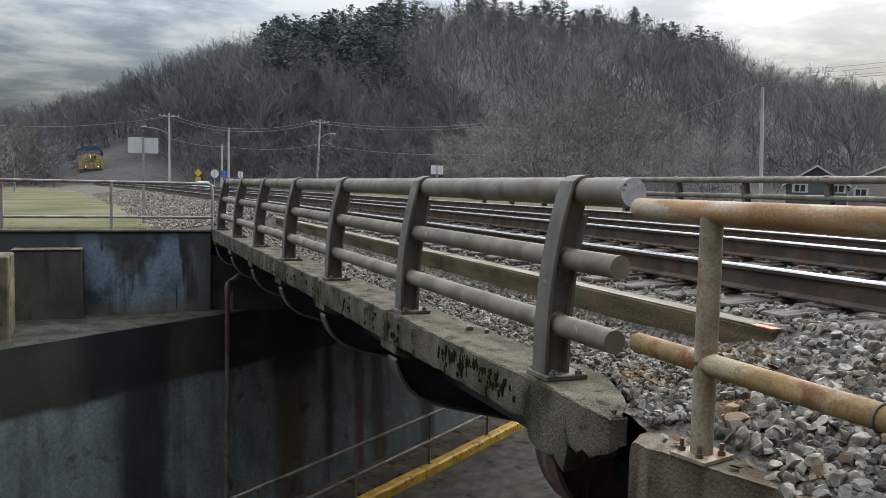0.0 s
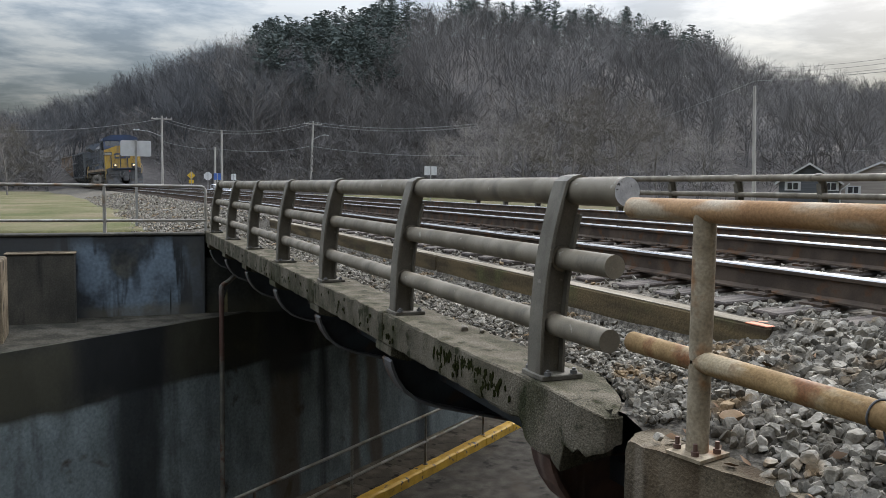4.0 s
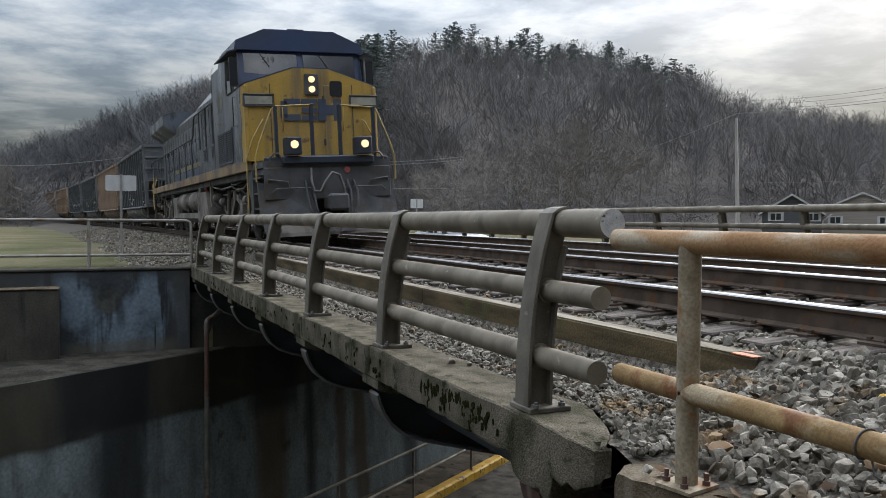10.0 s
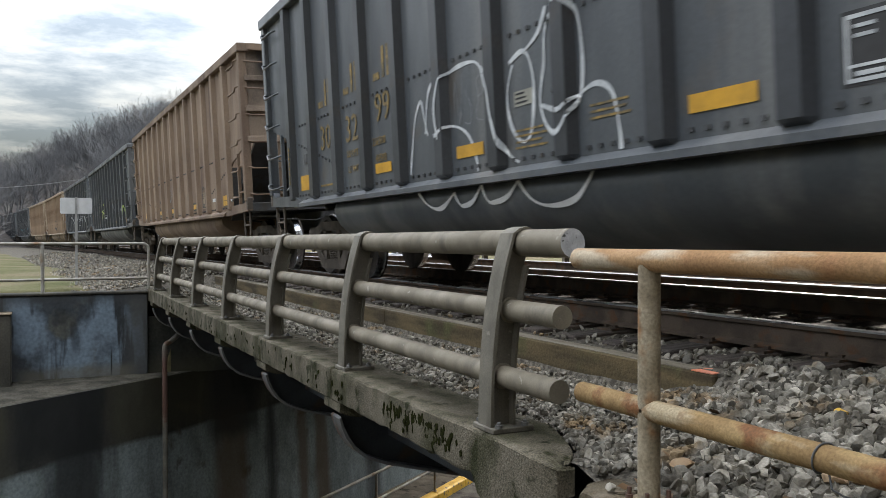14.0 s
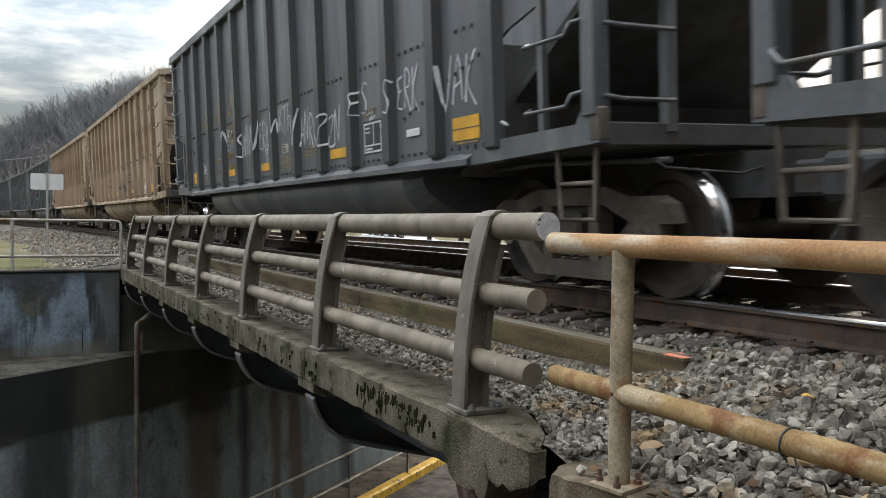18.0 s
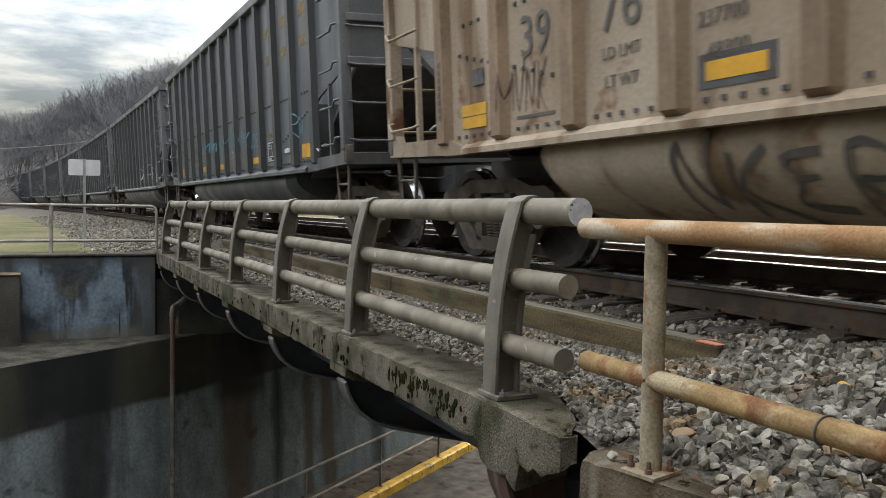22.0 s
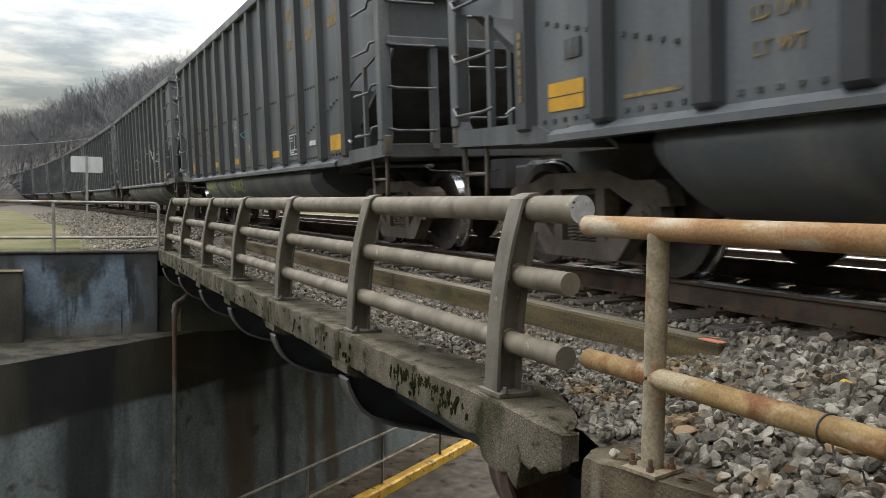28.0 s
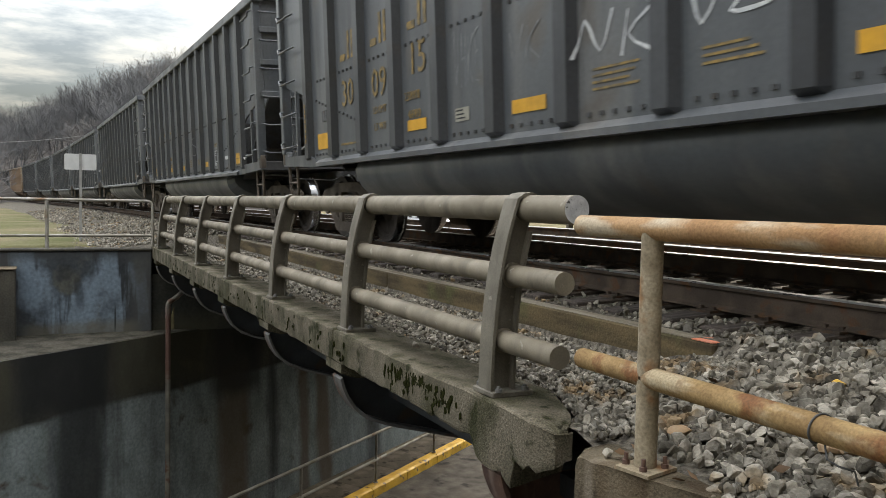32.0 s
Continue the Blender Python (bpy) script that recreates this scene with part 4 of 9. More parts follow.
def build_curb():
    """Concrete curb in segments, each with a corbel over its bracket."""
    curb = thing("parapet_curb", "mossy weathered concrete curb under the bridge railing", "curb", kind="structure")
    rnd = random.Random(7)
    ends = [-0.69] + [POST_GAP * i + 0.12 for i in range(1, 7)] + [15.4]
    for i, (a, b) in enumerate(zip(ends, ends[1:])):
        bm = bmesh.new()
        bmesh.ops.create_cube(bm, size=1)
        for q in bm.verts:
            q.co = Vector((0.18 + q.co.x * 0.46, (a + b) / 2 + q.co.y * (b - a - 0.012), -0.13 + q.co.z * 0.26))
        long = [e for e in bm.edges if abs(e.verts[0].co.y - e.verts[1].co.y) > 0.5]
        bmesh.ops.subdivide_edges(bm, edges=long, cuts=14)
        bmesh.ops.bevel(bm, geom=[e for e in bm.edges if e.calc_face_angle(0) > 0.5], offset=0.012, segments=1, affect="EDGES")
        for q in bm.verts:
            q.co += Vector((rnd.uniform(-1, 1), 0, rnd.uniform(-1, 1))) * 0.006
        if i < 3:
            # crumbling skin and chipped arrises
            bmesh.ops.subdivide_edges(bm, edges=bm.edges[:], cuts=4, use_grid_fill=True)
            bm.normal_update()
            for q in bm.verts:
                n1, n2 = noise.noise(q.co * 42), noise.noise(q.co * 9)
                q.co += q.normal * (0.0035 * n1 + 0.005 * n2 - 0.001)
                edge = (abs(q.co.x - 0.18) > 0.205) + (abs(q.co.z + 0.13) > 0.11) + (q.co.y < a + 0.03)
                chip = noise.noise(q.co * 17 + Vector((5, 1, 2)))
                if edge >= 2 and chip > 0.12:
                    q.co -= q.normal * 0.035 * (chip - 0.12)
                if i == 0 and q.co.y < 0.06:
                    worn_end(q.co)
            bm.normal_update()
            for f in bm.faces:
                f.smooth = True
            for e in bm.edges:
                e.smooth = e.calc_face_angle(0) < 0.42
        me = bpy.data.meshes.new("curb_segment")
        bm.to_mesh(me)
        bm.free()
        me.materials.append(M_CURB)
        part("curb_segment", me, None, curb)
        if i:
            part("corbel", Geo().prism([(-0.046, -0.259), (0.40, -0.259), (0.40, -0.38), (0.10, -0.38), (0.02, -0.36), (-0.046, -0.33)], a - 0.22, a + 0.18, "y"), M_CURB, curb)


build_curb()


def build_moss():
    """Cushions of dark moss that hang in rows on the outer face of the curb."""
    rnd = random.Random(17)
    heads = [(0.62, -0.06), (0.85, -0.05), (0.42, -0.08), (1.15, -0.07), (3.0, -0.09), (3.9, -0.08), (5.6, -0.08), (8.0, -0.09)]
    for i in range(150):
        if i < 105:
            hy, hz = heads[rnd.randrange(4 if i < 80 else 8)]
            y, z = rnd.gauss(hy, 0.11), hz - abs(rnd.gauss(0, 0.055))
            w, hh = rnd.uniform(0.006, 0.020), rnd.uniform(0.010, 0.036)
        else:
            y, z = rnd.uniform(0.2, 13.5), -0.03 - 0.19 * rnd.random()
            w, hh = rnd.uniform(0.008, 0.020), rnd.uniform(0.010, 0.028)
        if y < 0.18 or z < -0.22:
            continue
        bm = bmesh.new()
        bmesh.ops.create_icosphere(bm, subdivisions=2, radius=1.0)
        for v in bm.verts:
            k = 1 + 0.75 * noise.noise((v.co.x * 2 + i * 1.7, v.co.y * 1.9, v.co.z * 1.9))
            v.co = Vector((v.co.x * 0.007 * k, v.co.y * w * k, v.co.z * hh * k * (1.25 if v.co.z < 0 else 0.8)))
        me = bpy.data.meshes.new("moss_cushion")
        bm.to_mesh(me)
        bm.free()
        me.materials.append(M_MOSS)
        o = new("moss_cushion", me)
        o.location = (-0.052, y, z)
        tagged(o, "dark moss cushion on the concrete curb face", "moss", "moss on the curb")


build_moss()


def build_bracket():
    """A tapered plate bracket with a curved nose flange."""
    b = thing("deck_bracket", "dark steel cantilever bracket with a curved nose under the curb", "bracket", "brackets under the curb")
    nose = [(0.0, -0.385), (0.02, -0.46), (0.06, -0.55), (0.13, -0.65), (0.24, -0.74), (0.42, -0.81), (0.8, -0.91), (1.3, -1.04), (2.2, -1.25)]
    web = [(x + 0.004, z + 0.004) for x, z in nose] + [(2.2, -0.465), (0.41, -0.465), (0.41, -0.39)]
    part("web", Geo().prism(web, -0.008, 0.008, "y"), M_STEEL_DARK, b)
    n = len(nose)
    vs = []
    for y in (-0.11, 0.11):
        vs += [(x, y, z) for x, z in nose] + [(x - 0.018, y, z - 0.018) for x, z in nose]
    fs = []
    for i in range(n - 1):
        fs += [(i, i + 1, 2 * n + i + 1, 2 * n + i), (n + i, 3 * n + i, 3 * n + i + 1, n + i + 1), (i, n + i, n + i + 1, i + 1), (2 * n + i, 2 * n + i + 1, 3 * n + i + 1, 3 * n + i)]
    fs += [(0, 2 * n, 3 * n, n), (n - 1, 2 * n - 1, 4 * n - 1, 3 * n - 1)]
    part("nose_flange", Geo().add(vs, fs, 0, False), M_FLANGE, b, "curved grey steel flange")
    part("stiffener", Geo().box((0.46, 0.009, -0.81), (0.475, 0.10, -0.47)), M_STEEL_DARK, b)
    return b


def build_brackets():
    b = build_bracket()
    b.matrix_basis = pose(0, POST_GAP + 0.10, 0)
    for i in range(2, 7):
        copy_thing(b, pose(0, POST_GAP * i + 0.10, 0))
    e = copy_thing(b, pose(0.015, -0.10, 0.0))
    tagged(e, "rust-brown steel bracket with a curved nose under the curb end")
    for c in e.children:
        c.data = c.data.copy()
        c.data.materials[0] = M_RUST


build_brackets()


# ---- railings on the bridge ----
def post_front(z):
    return 0.145 * max(0.0, z / 1.10) ** 2.5


def railing(name, count, label, x0, mirror, y0, ends):
    """Curved I-section posts hooked over the top tube, and three tubes."""
    r = thing(name, label, "railing")
    zs = [1.10 * k / 12 for k in range(13)]
    front = [(post_front(z), z) for z in zs] + [(0.185, 1.128), (0.235, 1.138), (0.285, 1.12)]
    back = [(post_front(z) + 0.165, z) for z in zs]
    half = 0.072

    def plate(line, dx, wd):
        g = Geo()
        n = len(line)
        vs = []
        for y in (-wd, wd):
            vs += [(x, y, z) for x, z in line] + [(x + dx, y, z - 0.012 * (k > 12)) for k, (x, z) in enumerate(line)]
        fs = []
        for i in range(n - 1):
            fs += [(i, i + 1, 2 * n + i + 1, 2 * n + i), (n + i, 3 * n + i, 3 * n + i + 1, n + i + 1), (i, n + i, n + i + 1, i + 1), (2 * n + i, 2 * n + i + 1, 3 * n + i + 1, 3 * n + i)]
        fs += [(0, 2 * n, 3 * n, n), (n - 1, 2 * n - 1, 4 * n - 1, 3 * n - 1)]
        return g.add(vs, fs)

    body = plate(front, 0.018, half)
    bk = plate([q for q in back if q[1] < 1.0], -0.016, half * 0.8)
    body.add(bk.v, bk.f)
    web = Geo().prism([(x + 0.012, z) for x, z in front[:13]] + [(x - 0.01, z) for x, z in back[::-1]], -0.012, 0.012, "y")
    body.add(web.v, web.f)
    base = Geo().box((-0.012, -0.12, 0.0), (0.25, 0.12, 0.030), chamfer=0.005)
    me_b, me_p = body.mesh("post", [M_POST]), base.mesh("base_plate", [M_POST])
    me_n = Geo().cyl((0, 0, 0.030), (0, 0, 0.062), 0.011, 8).cyl((0, 0, 0.030), (0, 0, 0.050), 0.021, 6).mesh("bolt", [M_FLANGE])
    tubes = ((0.235, 1.046, 0.075), (0.157, 0.668, 0.061), (0.108, 0.300, 0.061))
    me_c = [Geo().lathe([(-0.028, cr + 0.002), (-0.022, cr + 0.012), (0.022, cr + 0.012), (0.028, cr + 0.002)], (cx, 0, cz), "y", 20).mesh("collar", [M_PIPE_RAIL]) for cx, cz, cr in tubes[1:]]
    for i in range(count):
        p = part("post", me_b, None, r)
        p.location = (0, i * POST_GAP, 0)
        part("base_plate", me_p, None, p)
        for k in range(2):
            part("collar", me_c[k], None, p)
        for bx, by in ((0.20, -0.10), (0.20, 0.10), (0.03, -0.108), (0.03, 0.108)):
            part("bolt", me_n, None, p).location = (bx, by, 0)
    a, b = ends
    for cx, cz, cr in tubes:
        part("tube_rail", Geo().cyl((cx, a - (0 if cz > 1 else 0.022 if cz > 0.5 else 0.068), cz), (cx, b, cz), cr, 28, cap_slot=1), [M_PIPE_RAIL, M_RAIL_CAP if cz > 1 else M_PIPE_RAIL], r)
    r.matrix_basis = pose(x0, y0, 0, 0, 0, 180 if mirror else 0)
    return r


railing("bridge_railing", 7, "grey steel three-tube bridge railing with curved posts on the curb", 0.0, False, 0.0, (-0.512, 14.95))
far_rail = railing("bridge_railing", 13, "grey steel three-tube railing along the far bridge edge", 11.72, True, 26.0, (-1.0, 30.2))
far_rail.location.z = 0.30
slab("far_curb", [(11.3, -6), (11.9, -6), (11.9, 30), (11.3, 30)], -0.45, 0.30, M_CONC, "concrete curb at the far edge of the bridge", "curb")


# ---- fences ----
def bent(p0, p1, p2, r, n=6):
    """Points of a rounded corner at p1."""
    p0, p1, p2 = Vector(p0), Vector(p1), Vector(p2)
    a, b = p1 + (p0 - p1).normalized() * r, p1 + (p2 - p1).normalized() * r
    return [a.lerp(p1, k / n).lerp(p1.lerp(b, k / n), k / n) for k in range(n + 1)]


def near_fence():
    f = thing("pipe_fence", "rust-streaked galvanised pipe fence on the concrete wing wall", "fence")
    x = 0.11
    part("top_rail", Geo().cyl((x, -0.74, 0.972), (x, -8.8, 0.972), 0.050, 20), M_FENCE_TOP, f, "rusty orange-brown top pipe")
    part("middle_rail", Geo().cyl((x, -0.77, 0.335), (x, -8.8, 0.335), 0.048, 20), M_FENCE, f)
    for y in (-1.255, -3.7, -6.15, -8.5):
        p = part("post", Geo().cyl((x, y, WING_TOP + 0.015), (x, y, 0.955), 0.048, 20), M_FENCE_POST, f)
        g = Geo().prism([(x - 0.118, y + 0.06), (x - 0.085, y - 0.122), (x + 0.115, y - 0.07), (x + 0.095, y + 0.115)], WING_TOP + 0.002, WING_TOP + 0.017, "z")
        part("base_plate", g, M_FENCE_POST, p)
        for k in range(4):
            t = radians(45 + 90 * k)
            bx, by = x + 0.082 * math.cos(t), y + 0.082 * math.sin(t)
            part("bolt", Geo().cyl((bx, by, WING_TOP + 0.016), (bx, by, WING_TOP + 0.068), 0.010, 8).cyl((bx, by, WING_TOP + 0.016), (bx, by, WING_TOP + 0.036), 0.018, 6), M_RUST, p)
    wire = [(x + 0.052 * math.cos(t), -2.15 + 0.006 * t, 0.335 + 0.052 * math.sin(t)) for t in np.linspace(0.3, 7.2, 26)]
    wire += [(x - 0.03, -2.19, 0.25), (x - 0.02, -2.23, 0.235), (x + 0.03, -2.25, 0.22), (x + 0.05, -2.25, 0.17)]
    part("tie_wire", Geo().tube(wire, 0.004, 5), M_GRIME, f, "loose black wire")


near_fence()


def far_fence():
    f = thing("pipe_fence", "dull weathered pipe fence on the far wing wall", "fence")
    y, x1 = WALL_Y + 0.2, -0.02
    top = [(-22, y, 1.0)] + [p[:] for p in bent((-2, y, 1.0), (x1, y, 1.0), (x1, y, 0), 0.14)] + [(x1, y, -0.03)]
    part("top_rail", Geo().tube(top, 0.033, 10), M_FENCE_FAR, f)
    part("middle_rail", Geo().cyl((-22, y, 0.24), (x1, y, 0.24), 0.030, 10), M_FENCE_FAR, f)
    for i in range(1, 12):
        part("post", Geo().cyl((x1 - 2.12 * i, y, -0.03), (x1 - 2.12 * i, y, 0.985), 0.038, 10), M_FENCE_FAR, f)


far_fence()


def drain_pipe():
    d = thing("drain_pipe", "rusty vertical drain pipe on the underpass wall", "pipe")
    x, y, _ = uv(8.73, V_FAR + 0.06)
    pts = [(x + 0.34, y + 0.30, -0.98), (x + 0.16, y + 0.14, -1.10)] + [q[:] for q in bent((x + 0.16, y + 0.14, -1.10), (x, y, -1.17), (x, y, -2), 0.07)] + [(x, y, -1.9), (x - 0.03, y - 0.20, -6.64)]
    part("pipe", Geo().tube(pts, 0.054, 14), M_DRAIN, d)
    part("elbow_collar", Geo().cyl((x, y, -1.36), (x, y, -1.27), 0.062, 14), M_DRAIN, d)
    for z in (-1.5, -2.5, -3.9, -5.3):
        part("clamp", Geo().cyl((x - 0.006 * max(0, -1.9 - z), y - 0.042 * max(0, -1.9 - z), z), (x - 0.006 * max(0, -1.9 - z), y - 0.042 * max(0, -1.9 - z), z + 0.07), 0.058, 14), M_DRAIN, d)


drain_pipe()


# ---- tracks ----
RAIL_PROFILE = [(-0.070, -0.180), (0.070, -0.180), (0.070, -0.168), (0.014, -0.150), (0.009, -0.045), (0.034, -0.036), (0.036, -0.012), (0.028, -0.002), (-0.028, -0.002),
                (-0.036, -0.012), (-0.034, -0.036), (-0.009, -0.045), (-0.014, -0.150), (-0.070, -0.168)]


def along(centre, off, dz, s):
    return (track_pose(s, centre) @ Vector((off, 0, dz)))[:]


def build_track(centre, label):
    t = thing("railway_track", label, "railway track", "parallel tracks", kind="structure")
    ss = [-40, -25, -15, -8, -4, 0, 4, 8, 12, 17, 22, 28, 34, 40] + list(range(46, 190, 8))
    for off in (-0.753, 0.753):
        n = len(RAIL_PROFILE)
        vs = [along(centre, off + a, b, s) for s in ss for a, b in RAIL_PROFILE]
        face = lambda i, j: (i * n + j, i * n + (j + 1) % n, (i + 1) * n + (j + 1) % n, (i + 1) * n + j)
        head_faces = [face(i, j) for i in range(len(ss) - 1) for j in (6, 7, 8)]
        g = Geo().add(vs, [face(i, j) for i in range(len(ss) - 1) for j in range(n) if j not in (6, 7, 8)])
        g.add([], [tuple(k - len(vs) for k in f) for f in head_faces], 1)
        part("rail", g, [M_RAILSIDE, M_RAILTOP], t, "rusty steel rail with a polished head")
    tie = Geo().box((-1.3, -0.115, -0.37), (1.3, 0.115, -0.195), chamfer=0.012).mesh("tie", [M_TIE])
    plate = Geo()
    for off in (-0.753, 0.753):
        plate.box((off - 0.18, -0.095, -0.196), (off + 0.18, 0.095, -0.178))
        for sx in (-0.11, 0.11):
            for sy in (-0.06, 0.06):
                plate.box((off + sx - 0.014, sy - 0.014, -0.18), (off + sx + 0.014, sy + 0.014, -0.155))
    plate_me = plate.mesh("tie_plate", [M_RAILSIDE])
    rnd = random.Random(int(centre * 10))
    far = Geo()
    s = -12.0
    while s < 150:
        m = track_pose(s, centre) @ pose(rnd.uniform(-0.05, 0.05), 0, rnd.uniform(-0.012, 0.004), 0, 0, rnd.uniform(-1.2, 1.2))
        if s < 45:
            o = new("tie", tie)
            o.parent, o.matrix_basis = t, m
            p = new("tie_plate", plate_me)
            p.parent, p.matrix_basis = t, m
        else:
            far.box((-1.3, -0.115, -0.37), (1.3, 0.115, -0.195), m=m)
        s += 0.52
    tagged(part("far_ties", far, M_TIE, t), kind="stuff")


build_track(TRACK_1, "mainline track with rusty rails and creosoted ties in ballast")
build_track(TRACK_2, "second mainline track with rusty rails in grey ballast")


# ---- ballast ----
def bed_height(x, y):
    """Top of the ballast across the two tracks and their shoulders."""
    c = bend(max(0, y))
    d = x - c
    if y > 15.3:
        edge = -1.4 - 0.02 * (y - 15)
        k = min(1, max(0, (d - edge) / 2.9))
        base = -0.15 + 0.43 * k
    elif y > -0.9:
        base = 0.0 if d < 1.43 else 0.25
        if d < 1.43:
            base = -0.04 + 0.07 * max(0, d - 0.36) + (0.03 if y < 1.0 else 0) * max(0, 1.0 - y) * max(0, d - 0.3)
        if y < -0.3 and d < 1.6:
            base = max(base, -0.06 + 0.14 * min(1, max(0, (d - 0.3) / 1.2)))
        if d < 1.6:
            k = min(1, max(0, (0.12 - y) / 1.02))
            base += (max(base, -0.10 + 0.42 * min(1, max(0, (d - 0.12) / 1.35))) - base) * k
    else:
        base = -0.10 + 0.42 * min(1, max(0, (d - 0.12) / 1.35))
    for cc in (TRACK_1, TRACK_2):
        if abs(d - cc) < 1.5:
            base = max(base, 0.57 - 0.235 + (d - cc) * 0.0533)
    if 4.35 < d < 5.5:
        base = 0.36
    if d > 8.4:
        base = 0.40 - 0.06 * (d - 8.4)
    return base


def build_ballast():
    xs = np.concatenate([np.arange(-3.6, 0.0, 0.3), np.arange(0.03, 11.35, 0.10)])
    ys = np.concatenate([np.arange(-12, -0.9, 0.3), np.arange(-0.9, 15.3, 0.2), np.arange(15.3, 60, 1.0), np.arange(60, 180, 5.0)])
    verts, faces, keep = [], [], {}
    for i, y in enumerate(ys):
        for j, x in enumerate(xs):
            xx = x + bend(max(0, y)) if y > 15.3 else x
            z = bed_height(xx, y) + 0.012 * noise.noise((xx * 7, y * 7, 0))
            verts.append((xx, y, z))
    n = len(xs)
    for i in range(len(ys) - 1):
        for j in range(n - 1):
            xm, ym = xs[j], ys[i]
            if ym < 15.2 and xm < 0.36 and not (ym < -0.78 and xm > 0.12) and not (ym < -0.30 and xm > 0.30) and not (ym < -0.55 and xm > 0.20) and not (ym < -0.68 and xm > 0.10):
                continue
            faces.append((i * n + j, i * n + j + 1, (i + 1) * n + j + 1, (i + 1) * n + j))
    me = big_mesh("ballast_bed", np.array(verts), np.array(faces), [M_BED], None, True)
    tagged(new("ballast_bed", me), "bed of dusty grey railway ballast", "ballast", kind="structure")


build_ballast()


def stone_templates(n, seed, sub):
    out = []
    rnd = random.Random(seed)
    for i in range(n):
        bm = bmesh.new()
        bmesh.ops.create_icosphere(bm, subdivisions=sub, radius=0.5)
        planes = [(Vector((rnd.gauss(0, 1), rnd.gauss(0, 1), rnd.gauss(0, 1))).normalized(), rnd.uniform(0.17, 0.33)) for _ in range(8)]
        for v in bm.verts:
            p = v.co.copy()
            for nn, d in planes:
                e = p.dot(nn) - d
                if e > 0:
                    p -= nn * e
            v.co = p
        bmesh.ops.remove_doubles(bm, verts=bm.verts, dist=0.015)
        st = Vector((rnd.uniform(0.8, 1.35), rnd.uniform(0.8, 1.2), rnd.uniform(0.55, 0.95)))
        for v in bm.verts:
            v.co = Vector((v.co.x * st.x, v.co.y * st.y, v.co.z * st.z))
        bmesh.ops.triangulate(bm, faces=bm.faces)
        bm.verts.index_update()
        out.append((np.array([v.co[:] for v in bm.verts]), np.array([[v.index for v in f.verts] for f in bm.faces])))
        bm.free()
    return out


def rand_rot(v, rnd):
    m = np.array(Euler([rnd.uniform(0, 6.28) for _ in range(3)]).to_matrix())
    return v @ m.T


